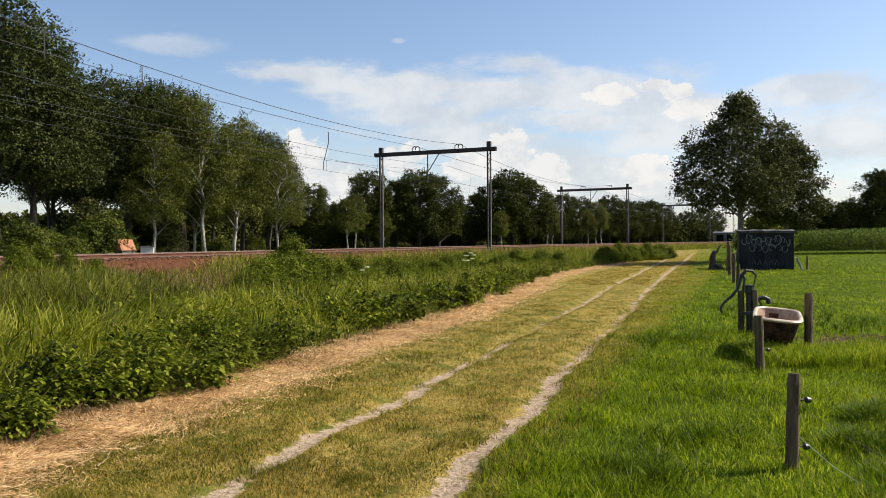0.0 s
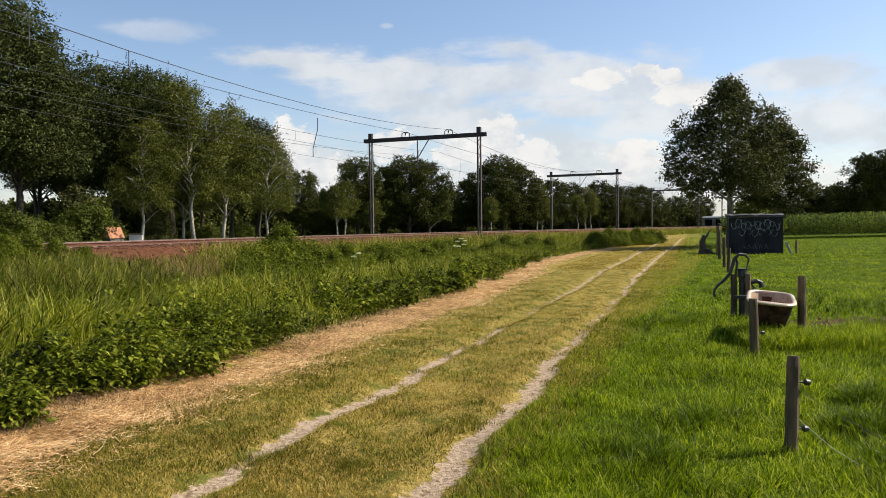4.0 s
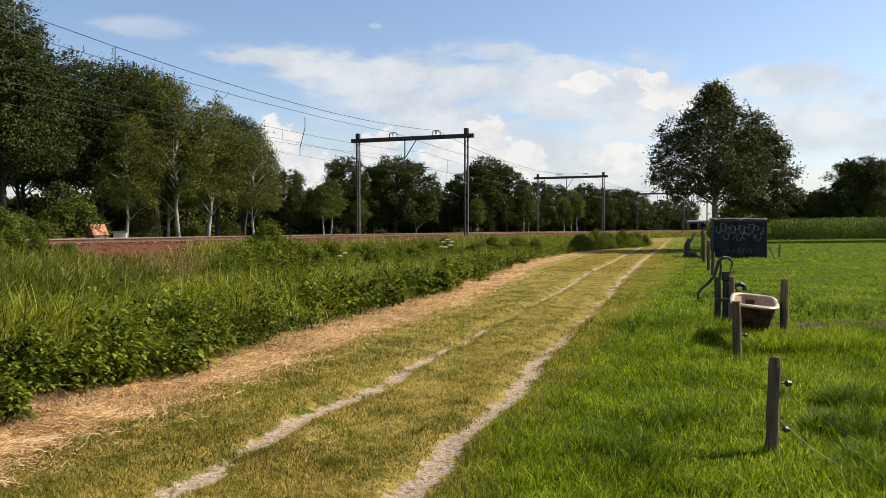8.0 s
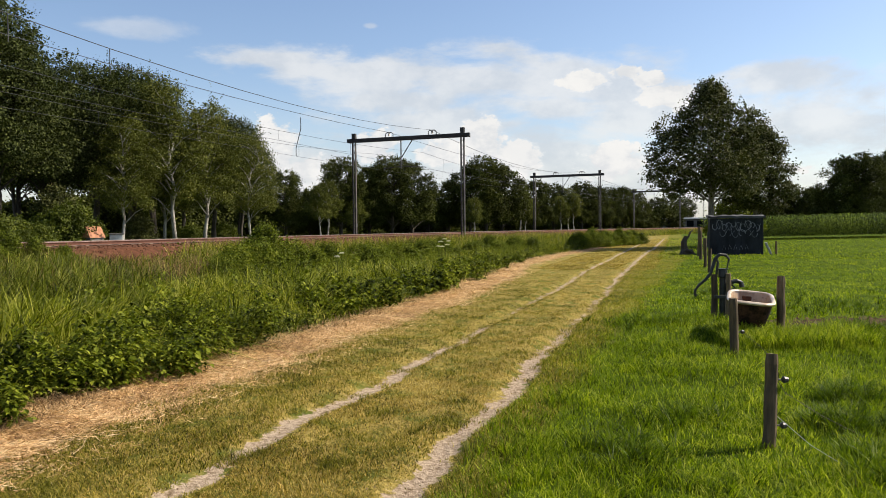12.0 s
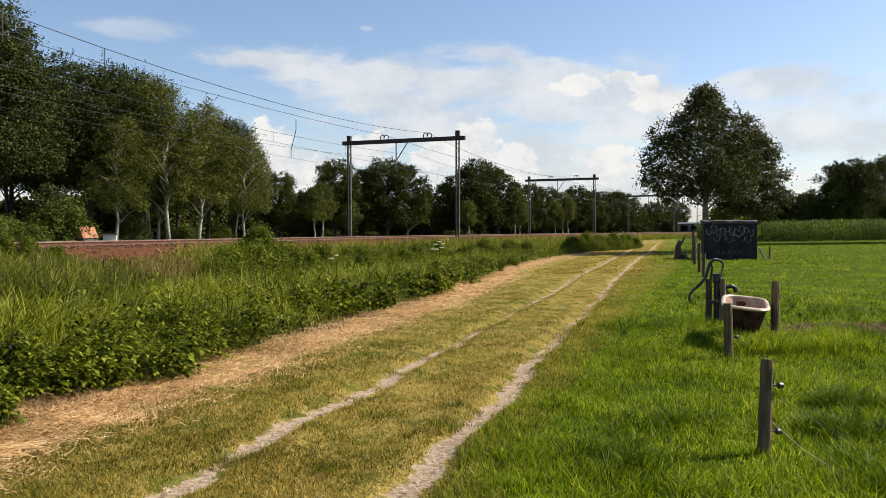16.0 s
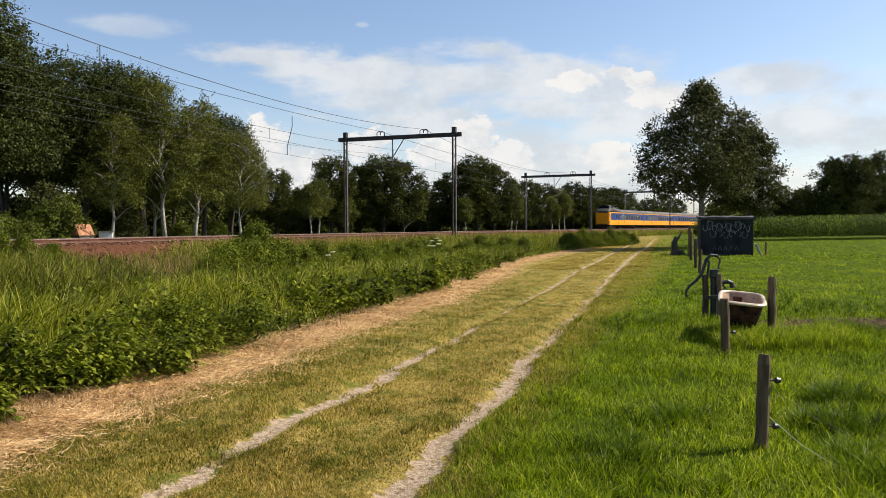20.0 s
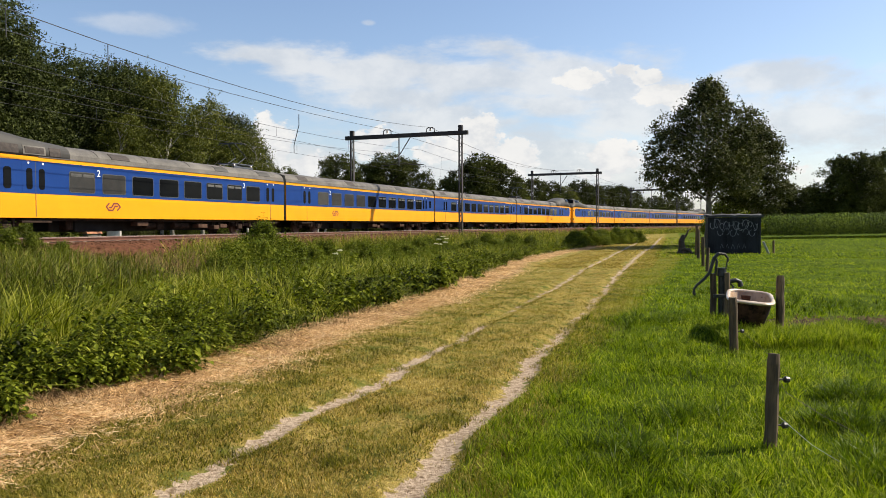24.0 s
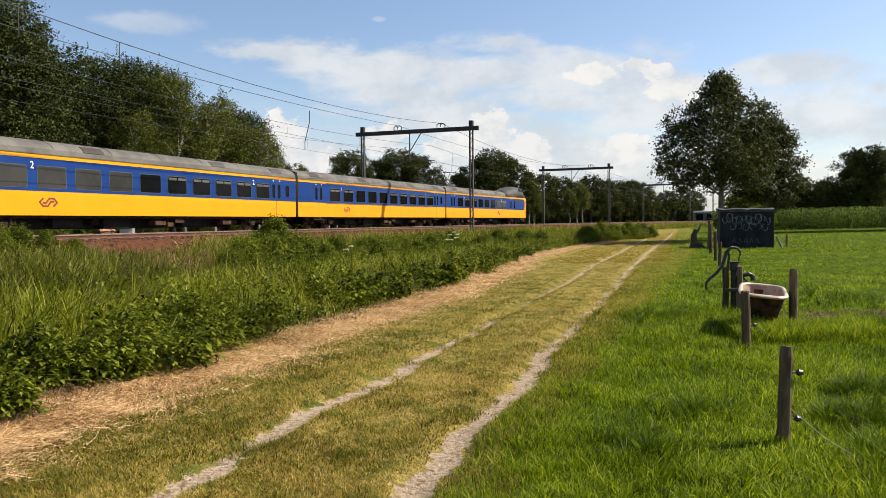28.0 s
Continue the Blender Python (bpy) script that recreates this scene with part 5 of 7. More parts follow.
def maize():
    rng = np.random.default_rng(8)
    pts = []
    for row in range(18):
        yy = 84 + row * 0.75
        xs = np.arange(33, 70 + row, 0.30)
        pts.append(np.stack([xs + rng.normal(0, 0.05, len(xs)), yy + 0.10 * (xs - 33) * 0 + rng.normal(0, 0.06, len(xs)) - 0.12 * (xs - 33)], 1))
    xy = np.concatenate(pts)
    n_, per = len(xy), 12
    h = rng.uniform(2.35, 2.75, n_)
    z = ground_z(xy[:, 0], xy[:, 1])
    f = np.linspace(0.12, 0.92, per)[None, :] + rng.normal(0, 0.02, (n_, per))
    a = rng.uniform(0, 2 * math.pi, (n_, per))
    foot = np.stack([np.repeat(xy[:, 0], per), np.repeat(xy[:, 1], per), (z[:, None] + h[:, None] * f).ravel()], 1)
    d = np.stack([np.cos(a).ravel(), np.sin(a).ravel(), np.zeros(n_ * per)], 1)
    e = np.stack([-np.sin(a).ravel(), np.cos(a).ravel(), np.zeros(n_ * per)], 1)
    ln = rng.uniform(0.4, 0.75, n_ * per)[:, None]
    up = np.array([0, 0, 1.0])
    mid = foot + d * ln * 0.5 + up * ln * 0.45
    tip = foot + d * ln + up * ln * 0.15
    v = np.stack([foot, mid - e * 0.06, mid + e * 0.06, tip], 1)
    tagged(raw_mesh("maize_field", v, [(0, 1, 2), (1, 3, 2)], m_maize), "tall green maize standing in rows", "maize", kind="stuff")


maize()

# ---- the train ----
m_yellow = surface("yellow_train_paint", (0.70, 0.285, 0.001), (0.75, 0.31, 0.002), 0.7, 0.45, 0.01, 0.0, 20.0, spec=0.25)
m_blue = surface("blue_train_paint", (0.003, 0.030, 0.160), (0.005, 0.038, 0.185), 0.7, 0.45, 0.01, 0.0, 20.0, spec=0.2)
m_roof = surface("weathered_grey_roof", (0.055, 0.051, 0.047), (0.13, 0.12, 0.108), 0.8, 0.75, 0.05, 0.0, 12.0, stretch=(1, 0.3, 1))
m_cab = surface("dark_grey_cab_paint", (0.022, 0.021, 0.020), (0.042, 0.040, 0.036), 0.8, 0.7, 0.02, 0.0, 14.0)
m_under = surface("sooty_underframe", (0.012, 0.009, 0.007), (0.055, 0.036, 0.027), 2.5, 0.9, 0.2, 0.0, 20.0, spec=0.1)
m_skirt = surface("black_skirt", (0.010, 0.010, 0.011), (0.022, 0.022, 0.022), 1.5, 0.8, 0.05, spec=0.15)
m_boxes = surface("dusty_equipment_box", (0.035, 0.02, 0.014), (0.10, 0.06, 0.044), 2.0, 0.85, 0.1, 0.0, 20.0, spec=0.1)
m_win = glass_dark("train_window_glass")
m_winlight = surface("window_blind_glass", (0.07, 0.07, 0.067), (0.115, 0.115, 0.11), 1.5, 0.2, 0.0)
m_wingrey = surface("tinted_window_glass", (0.030, 0.031, 0.032), (0.046, 0.046, 0.045), 0.8, 0.12, 0.0, spec=0.15)
m_frame = surface("window_rubber", (0.028, 0.034, 0.048), (0.05, 0.058, 0.075), 3.0, 0.6, 0.0)
m_grille = surface("brown_grille", (0.022, 0.017, 0.016), (0.048, 0.037, 0.033), 8.0, 0.8, 0.3)
m_white = surface("white_marking", (0.75, 0.75, 0.74), (0.82, 0.82, 0.81), 3.0, 0.5, 0.0)
m_logo = surface("dark_red_marking", (0.13, 0.022, 0.028), (0.18, 0.03, 0.035), 3.0, 0.5, 0.0)
m_wheel = surface("rusty_wheel", (0.06, 0.035, 0.028), (0.13, 0.075, 0.055), 3.0, 0.7, 0.1, 0.4)
m_headlight = surface("lamp_lens", (0.5, 0.5, 0.47), (0.6, 0.6, 0.56), 3.0, 0.15, 0.0)

HALF = 13.18                     # half a car's body
PITCH = 26.7                     # from car to car
Y0 = 1.42                        # half its width
ZB, ZM, ZS, ZE = 0.86, 1.85, 3.19, 3.36      # skirt, colour line, stripe's foot, eaves


def rounded(x0, x1, z0, z1, r, k=4):
    pts = []
    for cx, cz, a0 in ((x1 - r, z1 - r, 0), (x0 + r, z1 - r, 90), (x0 + r, z0 + r, 180), (x1 - r, z0 + r, 270)):
        for j in range(k + 1):
            a = radians(a0 + 90 * j / k)
            pts.append((cx + r * math.cos(a), cz + r * math.sin(a)))
    return pts


def roof_ring(x, z_top=4.06, half=Y0, z_e=ZE):
    return [(x, half * math.cos(a), z_e + (z_top - z_e) * math.sin(a) ** 0.75) for a in (math.pi * k / 14 for k in range(15))]


def window(parent, xc, z0, z1, w, s, light=False, vent=True):
    """A framed pane on side s; vent: a paler hopper strip at its top."""
    bm = bmesh.new()
    plate(bm, rounded(xc - w / 2 - 0.035, xc + w / 2 + 0.035, z0 - 0.035, z1 + 0.035, 0.11), s * (Y0 + 0.006), s * 0.008)
    fr = part("window_frame", bm, m_frame, parent)
    bm = bmesh.new()
    plate(bm, rounded(xc - w / 2, xc + w / 2, z0, z1, 0.09), s * (Y0 + 0.012), s * 0.006)
    part("pane", bm, m_wingrey if light else m_win, fr)
    if vent:
        for q in (-1, 1):
            bm = bmesh.new()
            plate(bm, rounded(xc + q * w / 4 - w / 4 + 0.05, xc + q * w / 4 + w / 4 - 0.05, z1 - 0.19, z1 - 0.06, 0.03), s * (Y0 + 0.019), s * 0.004)
            part("hopper_pane", bm, m_winlight, fr)


def narrow_window(parent, xc, s, w=0.30, z0=2.02, z1=2.88):
    bm = bmesh.new()
    plate(bm, rounded(xc - w / 2, xc + w / 2, z0, z1, 0.12), s * (Y0 + 0.006), s * 0.010)
    part("door_window", bm, m_win, parent)


def door(parent, xc, s):
    """A two-leaf door, proud of the body, with two narrow panes and a small lamp over each."""
    bm = bmesh.new()
    plate(bm, [(xc - 0.66, ZM + 0.01), (xc + 0.66, ZM + 0.01), (xc + 0.66, ZS - 0.02), (xc - 0.66, ZS - 0.02)], s * (Y0 + 0.005), s * 0.004)
    d = part("door", bm, m_blue, parent)
    narrow_window(d, xc - 0.31, s)
    narrow_window(d, xc + 0.31, s)
    bm = bmesh.new()
    box(bm, xc - 0.012, xc + 0.012, s * Y0, s * (Y0 + 0.012), ZB + 0.05, ZS)
    part("door_gap", bm, m_frame, d)
    for q in (-0.36, 0.36):
        bm = bmesh.new()
        tube(bm, [(xc + q, s * Y0, ZS - 0.10), (xc + q, s * (Y0 + 0.03), ZS - 0.10)], 0.045, 8)
        part("door_lamp", bm, m_white, d)
    bm = bmesh.new()
    box(bm, xc - 0.75, xc + 0.75, s * (Y0 - 0.25), s * (Y0 + 0.06), 0.66, 0.74, 0.01)
    part("step", bm, m_under, d)


def emblem(parent, xc, s, z=1.40):
    """Two bent stripes in dark red, turned about each other, that point both ways."""
    path = [(-0.26, -0.16), (-0.44, 0.0), (-0.28, 0.16), (-0.04, 0.16), (0.12, -0.03), (0.27, -0.03)]
    for q in (1, -1):
        bm = bmesh.new()
        for (xa, za), (xb, zb) in zip(path, path[1:]):
            ln = math.hypot(xb - xa, zb - za)
            ox, oz = -(zb - za) / ln * 0.038, (xb - xa) / ln * 0.038
            ex, ez = (xb - xa) / ln * 0.02, (zb - za) / ln * 0.02
            pts = [(xa - ex - ox, za - ez - oz), (xb + ex - ox, zb + ez - oz), (xb + ex + ox, zb + ez + oz), (xa - ex + ox, za - ez + oz)]
            plate(bm, [(xc + q * px, z + q * pz) for px, pz in pts], s * (Y0 + 0.004), s * 0.004)
        part("emblem_stripe", bm, m_logo, parent)


def figure_two(parent, xc, s, z=2.75, size=0.42, text="2"):
    cu = bpy.data.curves.new("class_number", "FONT")
    cu.body, cu.size, cu.extrude, cu.align_x = text, size, 0.003, "CENTER"
    ob = new("class_number", cu)
    dep = bpy.context.evaluated_depsgraph_get()
    me = bpy.data.meshes.new_from_object(ob.evaluated_get(dep))
    bpy.data.objects.remove(ob)
    me.materials.clear()
    me.materials.append(m_white)
    o = new("class_number", me)
    o.parent = parent
    o.matrix_basis = pose(xc, s * (Y0 + 0.008), z, 90, 0, 180 if s > 0 else 0)


def bogie(car, xc):
    bm = bmesh.new()
    for s in (-1, 1):
        box(bm, xc - 1.9, xc + 1.9, s * 1.02 - 0.09, s * 1.02 + 0.09, 0.50, 0.68, 0.03)
        for q in (-1.25, 1.25):
            box(bm, xc + q - 0.22, xc + q + 0.22, s * 1.08 - 0.12, s * 1.08 + 0.12, 0.32, 0.62, 0.04)
            tube(bm, [(xc + q - 0.34, s * 1.12, 0.5), (xc + q - 0.34, s * 1.12, 0.85)], 0.07, 8)
            tube(bm, [(xc + q + 0.34, s * 1.12, 0.5), (xc + q + 0.34, s * 1.12, 0.85)], 0.07, 8)
        tube(bm, [(xc - 0.18, s * 1.1, 0.45), (xc - 0.18, s * 1.1, 0.9)], 0.13, 8)
        tube(bm, [(xc + 0.18, s * 1.1, 0.45), (xc + 0.18, s * 1.1, 0.9)], 0.13, 8)
    box(bm, xc - 0.3, xc + 0.3, -1.0, 1.0, 0.5, 0.8, 0.03)
    b_ = part("bogie", bm, m_under, car)
    for q in (-1.25, 1.25):
        for s in (-1, 1):
            bm = bmesh.new()
            tube(bm, [(xc + q, s * 0.69, 0.46), (xc + q, s * 0.72, 0.46), (xc + q, s * 0.82, 0.46)], [0.49, 0.46, 0.46], 20)
            part("wheel", bm, m_wheel, b_)
        bm = bmesh.new()
        tube(bm, [(xc + q, -0.7, 0.46), (xc + q, 0.7, 0.46)], 0.08, 8)
        part("axle", bm, m_under, b_)


def underside(car, x0, x1, seed):
    rng = random.Random(seed)
    bm = bmesh.new()
    box(bm, -HALF + 0.2, x1 + 2.2, -1.25, 1.25, 0.74, 0.90, 0.02)
    part("underframe", bm, m_under, car)
    # added black filler, no real part: stands in for the shade beneath the floor
    bm = bmesh.new()
    box(bm, x0 - 0.2, x1 + 0.2, -0.45, 0.45, 0.28, 0.75, 0.03)
    part("keel_box", bm, m_skirt, car)
    x = x0
    while x < x1 - 0.6:
        w = rng.choice((0.5, 0.7, 1.1, 1.6, 2.2)) * rng.uniform(0.85, 1.15)
        kind = rng.random()
        zl = rng.choice((0.26, 0.34, 0.45))
        out_ = rng.uniform(0.70, 0.95)
        for s in (-1, 1):
            bm = bmesh.new()
            if kind < 0.2:                                # a round air tank
                tube(bm, [(x, s * 0.85, 0.55), (x + w, s * 0.85, 0.55)], 0.17, 10)
                part("air_tank", bm, m_under, car)
            elif kind < 0.65:                             # a deep box, set back
                box(bm, x, x + w, min(s * 0.35, s * out_), max(s * 0.35, s * out_), zl, 0.76, 0.03)
                part("equipment_box", bm, m_under if w < 1.4 else m_skirt, car)
            else:                                         # a small hatch near the skirt
                wq_ = min(w, 0.8)
                box(bm, x, x + wq_, min(s * 0.8, s * 1.22), max(s * 0.8, s * 1.22), zl + 0.06, zl + 0.28, 0.02)
                part("equipment_box", bm, m_boxes, car)
                bm = bmesh.new()
                box(bm, x + 0.1, x + wq_ - 0.1, min(s * 0.9, s * 1.0), max(s * 0.9, s * 1.0), zl + 0.27, 0.77)
                part("bracket", bm, m_under, car)
        x += w + rng.choice((0.12, 0.3, 0.6, 1.1))


def car_shell(cab):
    """Sides, colour panels, stripe and roof of a car; cab: with a driver's end at +x."""
    car = thing("train_carriage", "blue and yellow intercity carriage with grey roof", "train carriage", "train carriages")
    xe = HALF - 1.0 if cab else HALF
    for s in (-1, 1):
        bm = bmesh.new()
        plate(bm, [(-HALF, ZB), (xe, ZB), (xe, ZE), (-HALF, ZE)], s * (Y0 - 0.05), s * 0.05)
        part("side_wall", bm, m_yellow, car, "yellow painted carriage side")
    bm = bmesh.new()
    box(bm, -HALF + 0.06, xe - 0.02, -Y0 + 0.06, Y0 - 0.06, ZB, ZB + 0.04)
    part("floor_plate", bm, m_under, car)
    for s in (-1, 1):
        bm = bmesh.new()
        if cab:
            x1, r = HALF - 1.85, 0.60
            arc = [(x1 + 0.55 * math.cos(a), (ZM + ZS) / 2 + (ZS - ZM) / 2 * math.sin(a)) for a in (math.pi / 2 - math.pi * j / 12 for j in range(13))]
            plate(bm, [(-HALF, ZM), (-HALF, ZS)] + arc, s * Y0, s * 0.004)
        else:
            plate(bm, [(-HALF, ZM), (HALF, ZM), (HALF, ZS), (-HALF, ZS)], s * Y0, s * 0.004)
        part("window_band", bm, m_blue, car, "blue painted band along the windows")
    bm = bmesh.new()
    loft(bm, [roof_ring(-HALF), roof_ring(HALF - (7.4 if cab else 0.0))])
    part("roof", bm, m_roof, car, smooth=False)
    for x_ in ([-HALF + 2.9 + 3.3 * q for q in range(5)] if cab else [-HALF + 2.9 + 3.3 * q for q in range(7)]):      # ribs across the roof
        bm = bmesh.new()
        tube(bm, [(x_, y_, z_ + 0.008) for _, y_, z_ in roof_ring(0)[1:-1]], 0.014, 4)
        part("roof_rib", bm, m_roof, car)
    for xr in ((-HALF + 2.2, -6.5, 1.5) if cab else (-HALF + 2.2, -5.0, 4.0, HALF - 2.2)):      # roof vents
        for s in (-1, 1):
            bm = bmesh.new()
            rows_ = []
            for x_ in (xr - 0.6, xr + 0.6):
                skin = [(Y0 * math.cos(a_), ZE + (4.06 - ZE) * math.sin(a_) ** 0.75) for a_ in (radians(12), radians(24), radians(38))]
                rows_.append([(x_, s * (y_ + 0.012), z_ + 0.02) for y_, z_ in skin] + [(x_, s * (y_ - 0.1), z_ - 0.05) for y_, z_ in skin[::-1]])
            loft(bm, rows_)
            part("roof_vent", bm, m_grille if s * xr > 0 else m_cab, car)
    for s in (-1, 1):
        bm = bmesh.new()
        tube(bm, [(-HALF, s * (Y0 + 0.015), ZE + 0.01), ((HALF - 6.9) if cab else xe - 0.4, s * (Y0 + 0.015), ZE + 0.01)], 0.022, 4)
        part("gutter", bm, m_roof, car)
    bm = bmesh.new()
    box(bm, -HALF - 0.165, -HALF + 0.02, -1.37, 1.37, 0.92, 3.82, 0.05)
    part("gangway", bm, m_skirt, car, "black rubber gangway bellows")
    return car


def middle_car(first=False):
    """An intermediate carriage; first: with first-class figures and a thin red line along both edges of the band."""
    car = car_shell(False)
    bm = bmesh.new()
    box(bm, HALF - 0.02, HALF + 0.165, -1.37, 1.37, 0.92, 3.82, 0.05)
    part("gangway", bm, m_skirt, car, "black rubber gangway bellows")
    bm = bmesh.new()
    box(bm, HALF - 0.05, HALF, -Y0 + 0.06, Y0 - 0.06, ZB, ZE)
    part("end_wall", bm, m_frame, car)
    for s in (-1, 1):
        door(car, HALF - 2.6, s)
        door(car, -HALF + 2.35, s)
        narrow_window(car, -HALF + 1.05, s, 0.42, 2.16, 2.84)
        for i in range(10):
            window(car, HALF - 4.85 - i * 1.96, 2.0, 2.86, 1.42, s, light=i < 4 and not first, vent=i >= 5 or (first and i < 2))
        figure_two(car, HALF - 5.83, s, text="1" if first else "2")
        figure_two(car, -HALF + 4.85, s, text="1" if first else "2")
        if first:
            for z_ in (ZM - 0.035, ZS + 0.03):
                bm = bmesh.new()
                box(bm, -HALF + 4.3, HALF - 3.6, min(s * Y0, s * (Y0 + 0.004)), max(s * Y0, s * (Y0 + 0.004)), z_ - 0.022, z_ + 0.022)
                part("class_line", bm, m_logo, car, "thin dark red line")
        emblem(car, HALF - 6.6, s)
    bogie(car, HALF - 3.4)
    bogie(car, -HALF + 3.4)
    underside(car, -HALF + 6.0, HALF - 6.0, 3)
    return car


def cab_car():
    car = car_shell(True)
    N0 = HALF
    # yellow front end, narrowing to a flat nose
    NOSE = ((N0 - 1.0, Y0, ZB, ZE), (N0 - 0.56, Y0 - 0.07, ZB + 0.06, ZE - 0.03), (N0 - 0.46, 1.18, ZB + 0.12, ZE - 0.07), (N0 - 0.42, 0.90, ZB + 0.18, ZE - 0.14))
    F0 = N0 - 0.42
    bm = bmesh.new()
    loft(bm, [[(x, -hw, z0), (x, hw, z0), (x, hw, z1), (x, -hw, z1)] for x, hw, z0, z1 in NOSE])
    nose = part("nose", bm, m_yellow, car, "yellow flat nose with a gangway door")
    bm = bmesh.new()
    box(bm, F0 - 0.01, F0 + 0.008, -0.42, -0.40, ZB + 0.2, ZE - 0.2)
    box(bm, F0 - 0.01, F0 + 0.008, 0.40, 0.42, ZB + 0.2, ZE - 0.2)
    part("door_seam", bm, m_frame, nose)
    for s in (-1, 1):
        for z0, z1 in ((2.72, 2.96), (1.25, 1.60)):
            bm = bmesh.new()
            rows_ = []
            for x_ in (N0 - 0.85, N0 - 0.60):
                yo = float(np.interp(x_, [q[0] for q in NOSE], [q[1] for q in NOSE])) + 0.02
                rows_.append([(x_, s * (yo - 0.1), z0), (x_, s * yo, z0 + 0.03), (x_, s * yo, z1 - 0.03), (x_, s * (yo - 0.1), z1)])
            loft(bm, rows_)
            part("lamp_housing", bm, m_grille, nose)
        bm = bmesh.new()
        tube(bm, [(F0 - 0.06, s * 0.70, 1.4), (F0 + 0.02, s * 0.70, 1.4)], 0.10, 12)
        part("headlight", bm, m_headlight, nose)
        bm = bmesh.new()
        box(bm, N0 - 1.0, N0 - 0.70, s * (Y0 - 0.03), s * (Y0 + 0.015), 1.12, 1.17)
        part("grab_rail", bm, m_frame, nose)
    # raised cab above the roof
    sect = ((N0 - 0.40, 0.93, ZE - 0.14, 3.34), (N0 - 0.50, 1.26, ZE - 0.06, 3.55), (N0 - 0.92, 1.37, ZE - 0.02, 3.84), (N0 - 1.50, Y0, ZE, 4.12), (N0 - 1.85, Y0, ZE, 4.72),
            (N0 - 3.2, Y0, ZE, 4.78), (N0 - 4.3, Y0, ZE, 4.66), (N0 - 5.6, Y0, ZE, 4.40), (N0 - 6.8, Y0, ZE, 4.22), (N0 - 8.6, Y0, ZE, 4.07))
    PY, PZ = 0.70, 0.62

    def cab_point(hw, z0, zt, a):
        c_, s_ = math.cos(a), math.sin(a)
        return math.copysign(hw * abs(c_) ** PY, c_), z0 + (zt - z0) * max(0.0, s_) ** PZ

    rings = [[(x, *cab_point(hw, z0, zt, math.pi * k / 18)) for k in range(19)] for x, hw, z0, zt in sect]
    bm = bmesh.new()
    loft(bm, rings)
    cab = part("driver_cab", bm, m_cab, car, "dark grey raised driver's cab", smooth=True)

    def cab_half(x, z):
        """Half width of the cab at x and z."""
        for (xa, ha, za0, za), (xb, hb, zb0, zb) in zip(sect, sect[1:]):
            if xb <= x <= xa:
                f = (xa - x) / (xa - xb)
                hw, z0, zt = ha + (hb - ha) * f, za0 + (zb0 - za0) * f, za + (zb - za) * f
                s_ = min(1.0, max(0.0, (z - z0) / (zt - z0))) ** (1 / PZ)
                return hw * math.sqrt(max(0.0, 1 - s_ * s_)) ** PY
        return Y0

    for s in (-1, 1):                                   # side windows of the cab, curved with it
        for xa, xb, xc_, xd in ((N0 - 2.02, N0 - 2.62, N0 - 2.72, N0 - 1.78), (N0 - 2.74, N0 - 3.35, N0 - 3.62, N0 - 2.84)):
            bm = bmesh.new()
            rows_ = []
            for q in range(5):
                f = q / 4
                z = 4.52 + (4.10 - 4.52) * f
                x0_, x1_ = xa + (xd - xa) * f, xb + (xc_ - xb) * f
                rows_.append([(x_, s * (cab_half(x_, z) + 0.04 - dd), z + 0.02 - dd) for dd, x_ in ((0, x0_), (0, x1_), (0.06, x1_), (0.06, x0_))])
            loft(bm, rows_)
            pane_ = part("cab_window", bm, m_win, cab)
            for corner, nxt in (((xa, 4.52), (xb, 4.52)), ((xb, 4.52), (xc_, 4.10)), ((xc_, 4.10), (xd, 4.10)), ((xd, 4.10), (xa, 4.52))):
                bm = bmesh.new()
                tube(bm, [(x_, s * (cab_half(x_, z_) + 0.045), z_ + 0.02) for x_, z_ in (corner, nxt)], 0.024, 4)
                part("window_frame", bm, m_roof, pane_)
        bm = bmesh.new()
        box(bm, N0 - 4.0, N0 - 2.8, min(s * Y0, s * (Y0 + 0.012)), max(s * Y0, s * (Y0 + 0.012)), 2.80, 3.12)
        part("side_grille", bm, m_grille, car)
        for nm, x0_, x1_, mt in (("cab_vent", N0 - 5.95, N0 - 4.7, m_grille), ("cab_hatch", N0 - 7.3, N0 - 6.15, m_roof), ("cab_panel", N0 - 8.1, N0 - 7.5, m_grille)):
            bm = bmesh.new()
            rows_ = []
            for x_ in (x0_, x1_):
                rows_.append([(x_, s * (cab_half(x_, z) + 0.015), z) for z in (3.44, 3.62, 3.80)] + [(x_, s * (cab_half(x_, z) - 0.08), z) for z in (3.80, 3.62, 3.44)])
            loft(bm, rows_)
            panel_ = part(nm, bm, mt, cab)
            if nm == "cab_hatch":                       # a dark pane within its pale frame
                bm = bmesh.new()
                rows_ = []
                for x_ in (x0_ + 0.1, x1_ - 0.1):
                    rows_.append([(x_, s * (cab_half(x_, z) + 0.03), z) for z in (3.50, 3.62, 3.74)] + [(x_, s * (cab_half(x_, z) - 0.08), z) for z in (3.74, 3.62, 3.50)])
                loft(bm, rows_)
                part("pane", bm, m_grille, panel_)
    bm = bmesh.new()                                     # windscreen, wrapped round the front
    (xa, ha, za0, za), (xb, hb, zb0, zb) = sect[3], sect[4]
    rows_ = []
